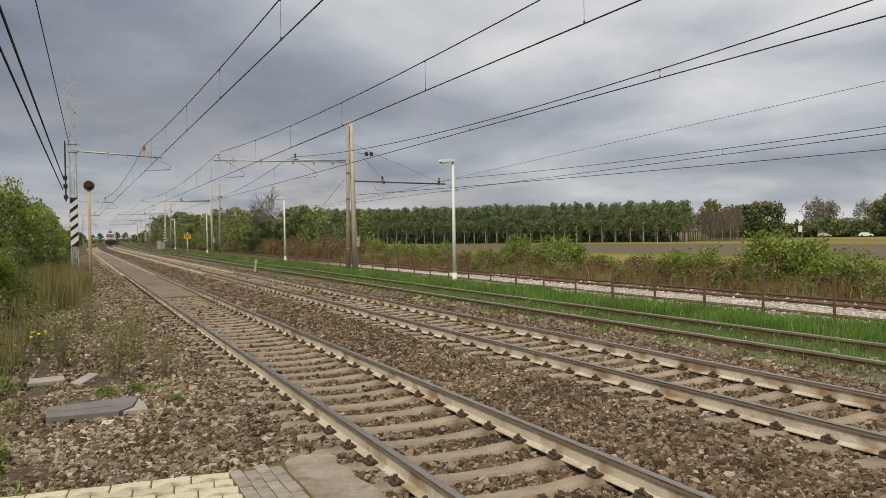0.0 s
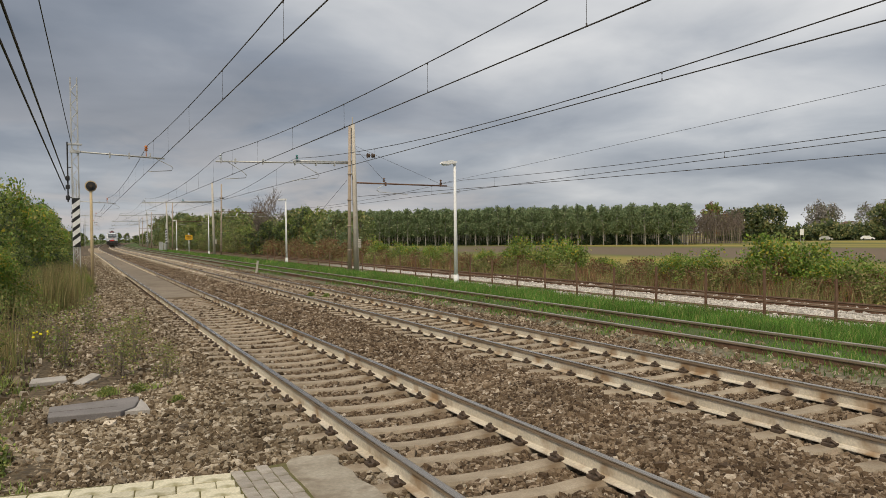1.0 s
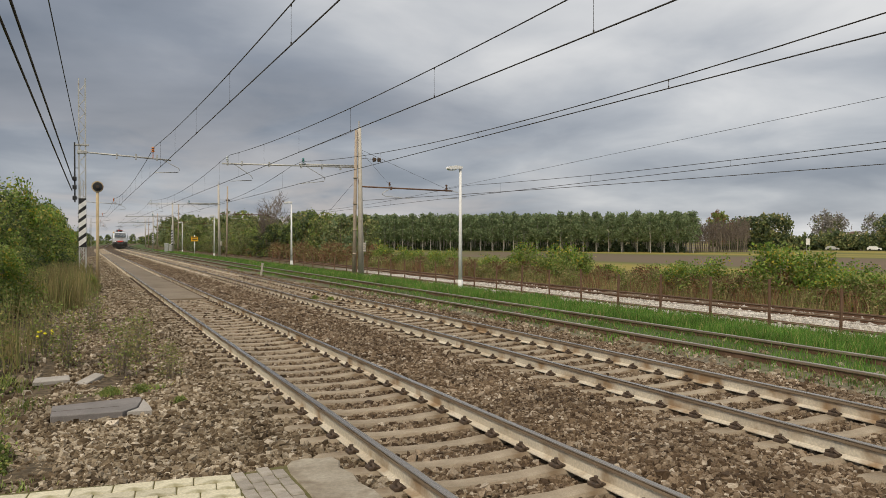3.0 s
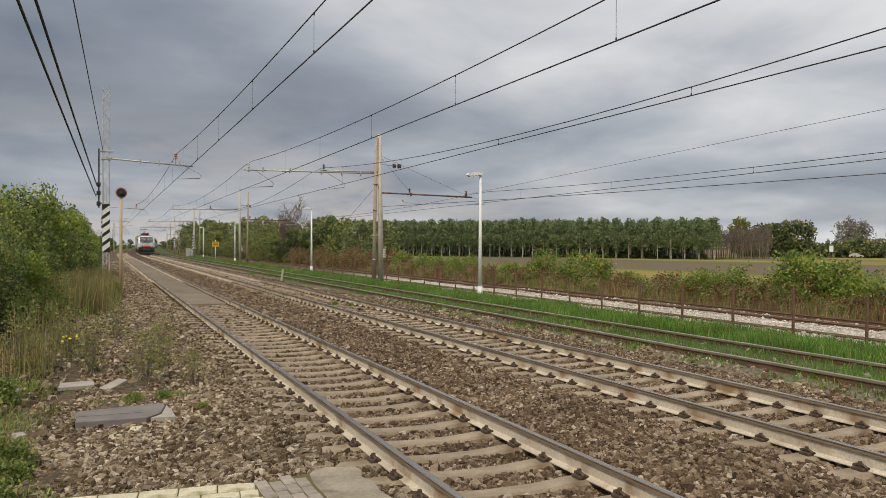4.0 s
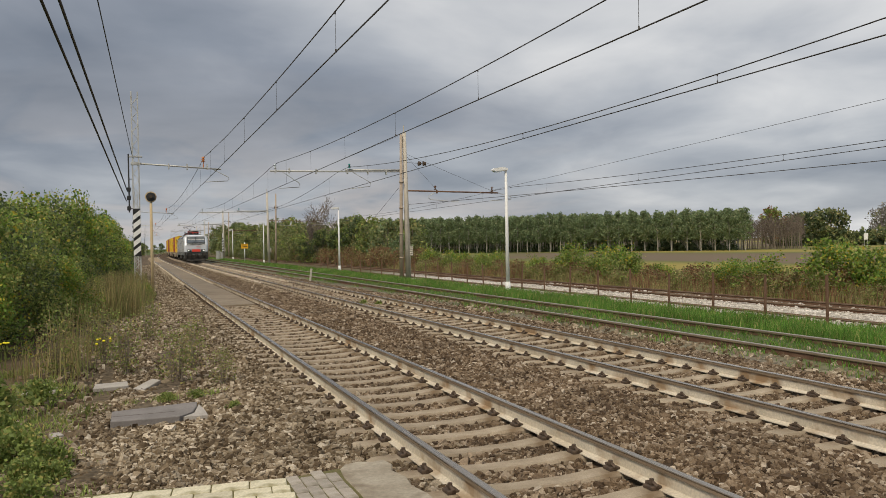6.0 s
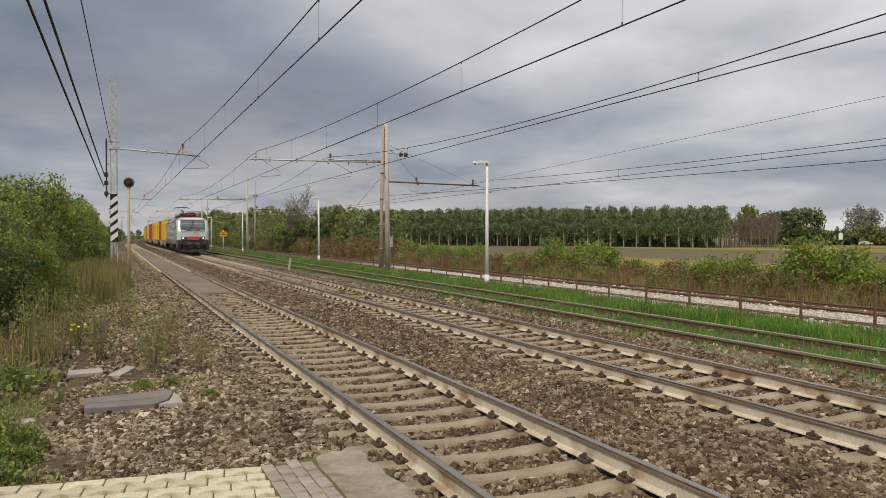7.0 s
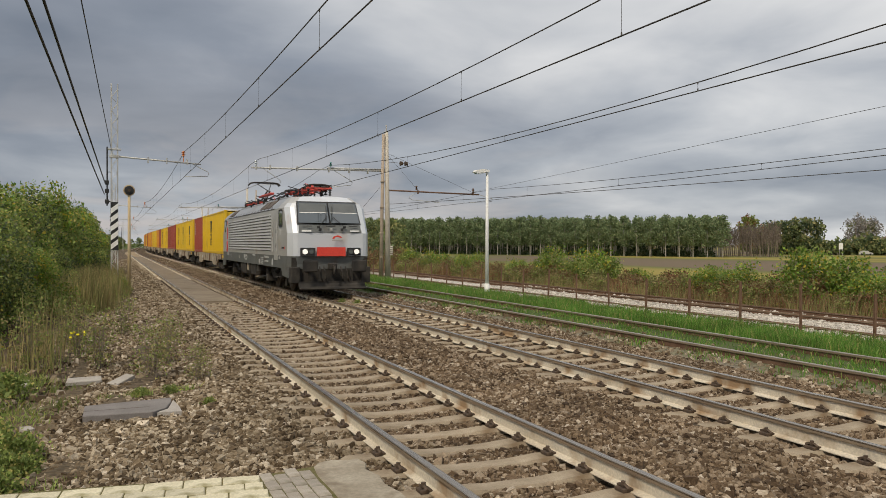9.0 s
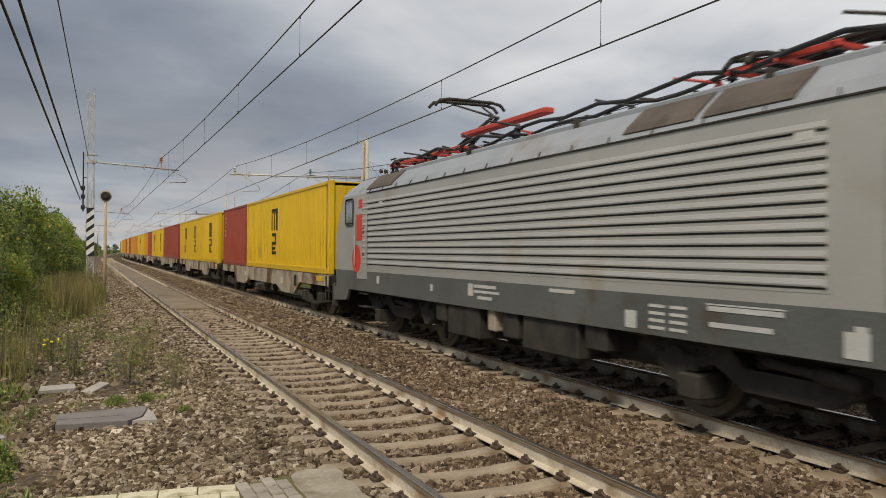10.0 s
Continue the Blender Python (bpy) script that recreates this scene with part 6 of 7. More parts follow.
def build_loco():
    """Four-axle electric locomotive; it runs towards -y, its middle over the origin."""
    L, half = 19.58, 1.49
    y0, y1 = -L / 2, L / 2
    lc = thing("locomotive", "grey electric locomotive with silver nose, red panel and ribbed sides", "locomotive")
    zs = [0.93, 1.10, 1.38, 1.80, 2.20, 2.52, 2.95, 3.14]
    prof = [(half, z) for z in zs] + [(1.36, 3.30), (1.10, 3.54), (0.55, 3.57)]
    n = len(prof)

    def ring(bm, end, back, squeeze):
        """Both sides of one cross-section, from the lower edge up over the roof."""
        out = []
        for sx in (-1, 1):
            for x, z in prof:
                xx = x * squeeze
                fx = abs(xx) / half
                y = (nose_y(z, fx) + back) if end is not None else back
                yy = (y0 + y if end == -1 else y1 - y) if end is not None else back
                out.append(bm.verts.new((sx * xx, yy, z)))
        return out

    body = B()
    rings = [ring(body, -1, 0.0, 0.80), ring(body, -1, 0.02, 0.90), ring(body, -1, 0.26, 1.0), ring(body, None, y0 + 2.75, 1.0), ring(body, None, y0 + 4.6, 1.0), ring(body, None, y1 - 4.6, 1.0), ring(body, None, y1 - 2.75, 1.0),
             ring(body, 1, 0.26, 1.0), ring(body, 1, 0.02, 0.90), ring(body, 1, 0.0, 0.80)]

    def mat_for(seg, k, z):
        ends = seg in (0, 1)
        if k >= 8 or (k == 7 and not ends):
            return 0 if (seg in (0, 1, 2)) else 3
        if z < 1.38:
            return 2
        if ends:
            return 1
        return 0

    for j in range(len(rings) - 1):
        a, b = rings[j], rings[j + 1]
        for sx in (0, 1):
            for k in range(n - 1):
                p, q = sx * n + k, sx * n + k + 1
                f = body.faces.new((a[p], a[q], b[q], b[p]))
                f.material_index = mat_for(j, k, prof[k][1])
        f = body.faces.new((a[n - 1], a[2 * n - 1], b[2 * n - 1], b[n - 1]))
        f.material_index = 3
        f = body.faces.new((a[0], a[n], b[n], b[0]))
        f.material_index = 2
    for r in (rings[0], rings[-1]):
        for k in range(n - 1):
            f = body.faces.new((r[k], r[k + 1], r[n + k + 1], r[n + k]))
            z = prof[k][1]
            f.material_index = 2 if z < 1.38 else 1
    bmesh.ops.recalc_face_normals(body, faces=body.faces[:])
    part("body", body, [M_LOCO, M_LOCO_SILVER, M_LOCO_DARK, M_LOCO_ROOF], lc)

    for sx in (-1, 1):
        X = sx * half
        # ribbed machine-room wall
        bm = B()
        box(bm, X - 0.004, X + 0.004, y0 + 4.08, y1 - 3.1, 1.50, 3.02, 0)
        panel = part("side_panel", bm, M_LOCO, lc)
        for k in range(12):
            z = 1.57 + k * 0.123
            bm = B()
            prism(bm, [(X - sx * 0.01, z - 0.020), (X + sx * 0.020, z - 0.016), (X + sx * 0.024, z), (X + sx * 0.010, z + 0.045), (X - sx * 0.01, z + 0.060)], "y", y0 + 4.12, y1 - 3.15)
            # dark strip below the rib paints in the shadow gap and its dirt
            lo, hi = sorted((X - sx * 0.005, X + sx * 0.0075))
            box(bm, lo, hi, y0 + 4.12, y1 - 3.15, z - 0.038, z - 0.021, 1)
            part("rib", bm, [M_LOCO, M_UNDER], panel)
        # gutter with brackets under the roof edge
        bm = B()
        box(bm, X - 0.02, X + 0.020, y0 + 3.4, y1 - 3.4, 3.132, 3.154, 0, 0.004)
        gut = part("roof_gutter", bm, M_UNDER, lc)
        for k in range(16):
            bm = B()
            yy = y0 + 4.0 + k * 0.8
            tube(bm, (X + sx * 0.01, yy, 3.15), (X - sx * 0.055, yy + 0.05, 3.235), 0.009, sides=5)
            part("bracket", bm, M_UNDER, gut)
        # dusty grilles let into the sloping roof edge
        for ya, yb in ((-5.26, -4.10), (-3.98, -2.80), (5.0, 6.6)):
            bm = B()
            edge = [(1.425, 3.225), (1.365, 3.305), (1.105, 3.545)]
            prism(bm, [(sx * (x - 0.02), z - 0.02) for x, z in edge] + [(sx * (x + 0.011), z + 0.011) for x, z in reversed(edge)], "y", ya, yb)
            part("roof_grille", bm, M_ROOF_BROWN, lc, "dusty brown roof grille")
        # cab side windows and doors at both ends
        for end in (-1, 1):
            ye = y0 if end == -1 else y1
            yw0, yw1 = sorted((ye - end * 1.85, ye - end * 2.45))
            bm = B()
            box(bm, X - 0.02, X + sx * 0.014, yw0, yw1, 2.44, 3.08, 0, 0.05) if sx > 0 else box(bm, X - 0.014, X + 0.02, yw0, yw1, 2.44, 3.08, 0, 0.05)
            win = part("cab_window", bm, M_BLACK, lc, "dark cab side window")
            bm = B()
            lo, hi = sorted((X + sx * 0.008, X + sx * 0.019))
            box(bm, lo, hi, yw0 + 0.06, yw1 - 0.06, 2.50, 3.02, 0, 0.003)
            part("pane", bm, M_GLASS, win)
            yd0, yd1 = sorted((ye - end * 2.75, ye - end * 3.45))
            lo, hi = sorted((X - sx * 0.01, X + sx * 0.012))
            bm = B()
            box(bm, lo, hi, yd0, yd1, 1.20, 3.06, 0, 0.004)
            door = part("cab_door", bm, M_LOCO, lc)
            for yy in (yd0 - 0.09, yd1 + 0.05):
                bm = B()
                tube(bm, (X + sx * 0.05, yy + 0.02, 1.5), (X + sx * 0.05, yy + 0.02, 2.75), 0.016, sides=6)
                part("handrail", bm, M_GALV, door)
            for zz in (1.75, 2.3):
                bm = B()
                disc(bm, (X + sx * 0.012, (yd0 + yd1) / 2 - 0.1, zz), (sx, 0, 0), 0.09, 0.008, 16)
                part("grip_recess", bm, M_LOCO_DARK, door)
            bm = B()
            for k, z in enumerate((0.55, 0.85, 1.12)):
                lo, hi = sorted((X - sx * 0.20, X - sx * 0.02))
                box(bm, lo, hi, yd0 + 0.05, yd1 - 0.05, z, z + 0.03, 0, 0.005)
            lo, hi = sorted((X - sx * 0.02, X + sx * 0.01))
            part("steps", bm, M_UNDER, lc)
            bm = B()
            lo, hi = sorted((X + sx * 0.004, X + sx * 0.018))
            box(bm, lo, hi, ye - end * 4.35 - 0.11, ye - end * 4.35 + 0.11, 2.82, 2.92, 0, 0.006)
            part("side_lamp", bm, M_LETTER, lc)
        # lettering as plain bars, and warning plates
        marks = [(-7.55, 0.26, 2.14, 0.24, 0), (-5.96, 0.24, 0.98, 0.22, 0), (-7.0, 0.2, 2.22, 0.2, 0), (-3.05, 0.2, 0.98, 0.2, 0), (1.1, 0.18, 1.12, 0.2, 0), (5.6, 0.16, 1.14, 0.16, 0), (-6.0, 0.12, 1.15, 0.1, 0), (-7.35, 0.16, 1.25, 0.1, 0), (2.7, 0.12, 1.12, 0.12, 0)]
        marks += [(-3.5 - 0.34 * i, 0.26, 1.0 + 0.08 * j, 0.035, 0) for i in range(2) for j in range(4)]
        marks += [(-4.75, 0.95, 1.26, 0.05, 0), (-4.7, 0.8, 1.10, 0.05, 0), (-4.75, 1.0, 1.32, 0.015, 0), (0.6, 0.75, 1.26, 0.05, 0), (0.55, 0.85, 1.18, 0.04, 0), (0.6, 0.5, 1.08, 0.05, 0), (-1.6, 0.6, 1.30, 0.05, 0), (-8.05, 0.5, 1.64, 0.07, 1), (-8.3, 0.12, 1.62, 0.10, 2)]
        for y, w, z, h, c in marks:
            bm = B()
            lo, hi = sorted((X + sx * 0.003, X + sx * 0.007))
            box(bm, lo, hi, y - w / 2, y + w / 2, z, z + h)
            part("marking", bm, (M_LETTER, M_UNDER, M_RED)[c], lc)
        # red stripe and discs at the rear of the side
        for ya, yb, za, zb in ((y1 - 3.12, y1 - 2.86, 2.82, 3.02), (y1 - 3.12, y1 - 2.72, 2.08, 2.68)):
            bm = B()
            lo, hi = sorted((X + sx * 0.004, X + sx * 0.018))
            box(bm, lo, hi, ya, yb, za, zb)
            part("red_stripe", bm, M_RED, lc, "red stripe")
        bm = B()
        disc(bm, (X + sx * 0.010, y1 - 2.72, 1.66), (sx, 0, 0), 0.32, 0.018, 24)
        part("red_disc", bm, M_RED, lc, "red disc")
        # underframe boxes
        for ya, yb, za, mt in ((-1.9, -0.5, 0.45, M_UNDER), (-0.35, 0.1, 0.55, M_UNDER), (0.9, 2.1, 0.42, M_UNDER), (0.35, 0.6, 0.6, M_WAGON), (2.2, 2.6, 0.6, M_UNDER), (-2.5, -2.05, 0.62, M_UNDER)):
            bm = B()
            lo, hi = sorted((X - sx * 0.05, X - sx * 0.75))
            box(bm, lo, hi, ya, yb, za, 0.95, 0, 0.02)
            part("underframe_box", bm, mt, lc)

        # dark skirts that drop at the four corners
        for end in (-1, 1):
            ye = y0 if end == -1 else y1
            bm = B()
            ya, yb = ye - end * 0.82, ye - end * 2.15
            prism(bm, [(ya, 0.95), (yb, 0.95), (yb + end * 0.25, 0.66), (ya, 0.60)], "x", *sorted((X - sx * 0.07, X - sx * 0.003)))
            part("corner_skirt", bm, M_LOCO_DARK, lc)

    # noses
    for end in (-1, 1):
        ye = y0 if end == -1 else y1

        def P(x, z, proud):
            return (x, ye - end * (nose_y(z, abs(x) / half) - proud), z)

        def plate(name, outline, mt, proud, label="", parent=lc, thick=0.03):
            bm = B()
            out = [bm.verts.new(P(x, z, proud)) for x, z in outline]
            inn = [bm.verts.new(P(x, z, proud - thick)) for x, z in outline]
            k = len(out)
            fs = [bm.faces.new(out), bm.faces.new(list(reversed(inn)))] + [bm.faces.new((out[i], inn[i], inn[(i + 1) % k], out[(i + 1) % k])) for i in range(k)]
            bmesh.ops.recalc_face_normals(bm, faces=fs)
            return part(name, bm, mt, parent, label)

        plate("lower_window_panel", [(-1.15, 2.22), (1.15, 2.22), (1.12, 2.50), (-1.12, 2.50)], M_LOCO_DARK, 0.012, "dark panel below the windscreen")
        ws = plate("windscreen", [(-1.17, 2.51), (1.17, 2.51), (1.10, 3.36), (-1.10, 3.36)], M_BLACK, 0.014, "sloping dark windscreen")
        for xa, xb in ((-1.12, -0.03), (0.03, 1.12)):
            plate("pane", [(xa, 2.57), (xb, 2.57), (xb * 0.955, 3.31), (xa * 0.955, 3.31)], M_GLASS, 0.026, "", ws, 0.012)
        for xa, xb in ((-1.05, -0.06), (0.06, 1.05)):
            plate("sun_blind", [(xa, 2.93), (xb, 2.93), (xb, 2.955), (xa, 2.955)], M_WHITE, 0.030, "pale lower edge of a sun blind", ws, 0.003)
            plate("sun_blind", [(xa, 2.957), (xb, 2.957), (xb * 0.965, 3.28), (xa * 0.965, 3.28)], M_BLIND, 0.029, "drawn grey sun blind", ws, 0.002)
        for x, tip in ((-0.45, -0.10), (0.5, 0.12)):
            bm = B()
            tube(bm, P(x, 2.42, 0.06), P(tip, 2.80, 0.07), 0.012, sides=5)
            tube(bm, P(tip - 0.05, 2.62, 0.06), P(tip + 0.03, 3.2, 0.06), 0.011, sides=5)
            box(bm, x - 0.05, x + 0.05, *sorted((P(x, 2.4, 0.02)[1], P(x, 2.4, 0.06)[1])), 2.37, 2.46, 0, 0.01)
            part("wiper", bm, M_BLACK, lc)
        for x in (-0.85, 0.0, 0.85):
            bm = B()
            tube(bm, P(x - 0.16, 2.45, 0.05), P(x + 0.16, 2.45, 0.05), 0.014, sides=5)
            part("grab_rail", bm, M_BLACK, lc)
        for x in (-0.4, 0.4, 0.0):
            bm = B()
            box(bm, x - 0.05, x + 0.05, *sorted((P(x, 2.3, 0.0)[1], P(x, 2.3, 0.025)[1])), 2.28, 2.38, 0, 0.01)
            part("nose_box", bm, M_BLACK if x else M_GALV, lc)
        for x0, x1 in ((-1.05, -0.72), (0.70, 1.05)):
            plate("number_bar", [(x0, 2.25), (x1, 2.25), (x1, 2.31), (x0, 2.31)], M_LETTER, 0.018, "", lc, 0.005)
        # red curved mark on the nose
        bm = B()
        for k in range(8):
            a0, a1 = math.pi * (0.15 + 0.10 * k), math.pi * (0.15 + 0.10 * (k + 1))
            r0, r1 = 0.10, 0.16
            pts = [(0.22 + math.cos(a) * r * 1.2, 1.98 + math.sin(a) * r * 0.9) for a, r in ((a0, r0), (a0, r1), (a1, r1), (a1, r0))]
            bm.faces.new([bm.verts.new(P(x, z, 0.006)) for x, z in pts])
        part("nose_mark", bm, M_RED, lc, "red curved mark")
        plate("nose_text_bar", [(0.02, 1.93), (0.42, 1.93), (0.42, 1.97), (0.02, 1.97)], M_LOCO, 0.008, "", lc, 0.004)
        plate("red_panel", [(-0.52, 1.38), (0.52, 1.38), (0.52, 1.70), (-0.52, 1.70)], M_RED, 0.016, "red nose panel")
        for sx in (-1, 1):
            hl = plate("headlight", [(sx * 0.58, 1.40), (sx * 1.10, 1.40), (sx * 1.10, 1.68), (sx * 0.58, 1.68)], M_BLACK, 0.016, "headlight in a dark housing")
            bm = B()
            c = P(sx * 0.94, 1.54, 0.02)
            disc(bm, c, (0, 1, 0), 0.092, 0.03, 18)
            part("lens", bm, M_LAMP, hl, "lit white lens")
            bm = B()
            disc(bm, P(sx * 0.72, 1.54, 0.02), (0, 1, 0), 0.08, 0.03, 16)
            part("tail_lens", bm, M_GLASS, hl)
        plate("buffer_beam", [(-1.38, 0.72), (1.38, 0.72), (1.38, 1.33), (-1.38, 1.33)], M_UNDER, 0.03, "black buffer beam", lc, 0.25)
        buffers(lc, ye, -end)
        bm = B()
        ya, yb = ye - end * 0.1, ye - end * 0.6
        tube(bm, (0, yb, 1.03), (0, ya, 1.03), 0.06, 0.05, 8)
        tube(bm, (0, ya, 1.03), (0, ya - end * 0.04, 0.72), 0.045, 0.045, 8)
        box(bm, -0.12, 0.12, min(ya, yb) + 0.1, max(ya, yb), 0.9, 1.14, 0, 0.03)
        part("coupling_hook", bm, M_UNDER, lc)
        for x in (-0.45, -0.3, 0.32, 0.5):
            bm = B()
            pts = [Vector((x, ye - end * 0.5, 1.0)), Vector((x, ye - end * 0.28, 0.85)), Vector((x + 0.03, ye - end * 0.30, 0.6)), Vector((x + 0.1, ye - end * 0.42, 0.5))]
            for a, b in zip(pts, pts[1:]):
                tube(bm, a, b, 0.028, sides=6)
            part("brake_hose", bm, M_UNDER, lc)
        bm = B()
        blade = [(0.06, 0.21), (0.24, 0.29), (0.30, 0.40), (0.30, 0.46), (0.35, 0.46), (0.35, 0.38), (0.29, 0.26), (0.10, 0.17)]
        prism(bm, [(ye - end * (d + 0.14), z) for d, z in blade], "x", -1.20, 1.20)
        for v in bm.verts:
            if abs(v.co.x) > 1.1:
                v.co.z += 0.03
        part("snow_plough", bm, M_UNDER, lc)
        # dark plate added behind the plough to block daylight under the nose
        bm = B()
        box(bm, -1.12, 1.12, *sorted((ye - end * 0.74, ye - end * 0.80)), 0.30, 0.95, 0, 0.01)
        part("front_shield", bm, M_UNDER, lc)
        for sx in (-1, 1):
            bm = B()
            box(bm, sx * 1.28 - 0.17, sx * 1.28 + 0.17, *sorted((ye - end * 0.55, ye - end * 1.0)), 0.42, 1.0, 0, 0.03)
            part("front_step", bm, M_UNDER, lc)
            bm = B()
            box(bm, sx * 0.72 - 0.06, sx * 0.72 + 0.06, *sorted((ye - end * 0.48, ye - end * 0.74)), 0.36, 0.90, 0, 0.015)
            part("plough_bracket", bm, M_UNDER, lc)

    # roof gear
    bm = B()
    box(bm, -0.95, 0.95, y0 + 4.0, y1 - 4.0, 3.55, 3.66, 0, 0.02)
    part("roof_hatch", bm, M_LOCO_ROOF, lc)
    for k in range(3):
        bm = B()
        box(bm, -1.02, 1.02, y0 + 5.2 + k * 3.4, y0 + 5.26 + k * 3.4, 3.56, 3.70, 0, 0.01)
        part("roof_seam", bm, M_UNDER, lc)
    pantograph(lc, y0 + 3.1, False, -1, 0.52)
    pantograph(lc, y0 + 5.6, False, 1, 0.62)
    pantograph(lc, y1 - 5.4, True, 1)
    pantograph(lc, y1 - 2.9, False, 1, 0.5)
    bm = B()
    box(bm, -0.36, -0.16, 0.7, 3.9, 4.14, 4.24, 0, 0.02)
    part("roof_busbar", bm, M_ROOFRED, lc, "red roof busbar")
    for x, za in ((0.1, 4.02), (0.45, 3.9), (-0.5, 3.95)):
        bm = B()
        pts = [(x + 0.08 * math.sin(k * 1.7 + x), y0 + 2.6 + k * 0.7, za + 0.06 * math.sin(k * 2.3)) for k in range(19)]
        sweep(bm, pts, 0.03, 6)
        part("roof_cable", bm, M_BLACK, lc)
    r2 = random.Random(4)
    for k in range(26):
        bm = B()
        yy = y0 + 2.4 + k * 0.58
        x = r2.choice((-0.5, -0.25, 0.1, 0.4))
        insulator(bm, (x, yy, 3.86), 0.085, 0.32, 0)
        tube(bm, (x, yy, 4.0), (x + r2.uniform(-0.4, 0.4), yy + r2.uniform(0.3, 0.6), 4.12), 0.02, sides=5)
        part("roof_insulator", bm, M_BLACK if k % 8 else M_ROOFRED, lc)
    for yy, x in ((y1 - 2.2, 0.4), (y1 - 2.4, -0.4)):
        bm = B()
        tube(bm, (x, yy, 3.58), (x, yy - 0.4, 3.72), 0.04, 0.07, 8)
        box(bm, x - 0.1, x + 0.1, yy - 0.05, yy + 0.15, 3.55, 3.66, 0, 0.02)
        part("horn", bm, M_UNDER, lc)

    # floor and running gear
    bm = B()
    box(bm, -1.2, 1.2, y0 + 1.0, y1 - 1.0, 0.85, 0.96, 0, 0.02)
    part("underframe", bm, M_UNDER, lc)
    bm = B()
    box(bm, -0.85, 0.85, -1.7, 1.7, 0.4, 0.95, 0, 0.05)
    part("transformer", bm, M_UNDER, lc)
    # boxes and motors added as unseen bulk so the underside stays dark
    for ya, yb in ((-2.9, -1.75), (1.75, 2.9)):
        bm = B()
        box(bm, -0.95, 0.95, ya, yb, 0.48, 0.95, 0, 0.04)
        part("battery_box", bm, M_UNDER, lc)
    for yc in (-4.95, 4.95):
        for dy in (-0.72, 0.72):
            bm = B()
            tube(bm, (-0.62, yc + dy, 0.60), (0.62, yc + dy, 0.60), 0.36, sides=14)
            part("traction_motor", bm, M_UNDER, lc)
    spin = []
    for yc in (-4.95, 4.95):
        loco_bogie(lc, yc)
        for dy in (-1.45, 1.45):
            spin.append((wheelset("wheelset", lc, yc + dy, WHEEL_R), yc + dy))
    return lc, spin


def corrugated_side(length, z0, z1, x, depth=0.036):
    """A pressed steel wall with deep vertical waves."""
    bm = B()
    pitch = 0.278
    n = int((length - 0.3) / pitch)
    start = -n * pitch / 2
    pts = []
    for k in range(n):
        a = start + k * pitch
        pts += [(a, 0), (a + 0.072, 0), (a + 0.139, 1), (a + 0.211, 1)]
    pts.append((start + n * pitch, 0))
    sg = 1 if x > 0 else -1
    lo = [bm.verts.new((x - sg * depth * d, y, z0)) for y, d in pts]
    hi = [bm.verts.new((x - sg * depth * d, y, z1)) for y, d in pts]
    for k in range(len(pts) - 1):
        bm.faces.new((lo[k], lo[k + 1], hi[k + 1], hi[k]))
    return bm


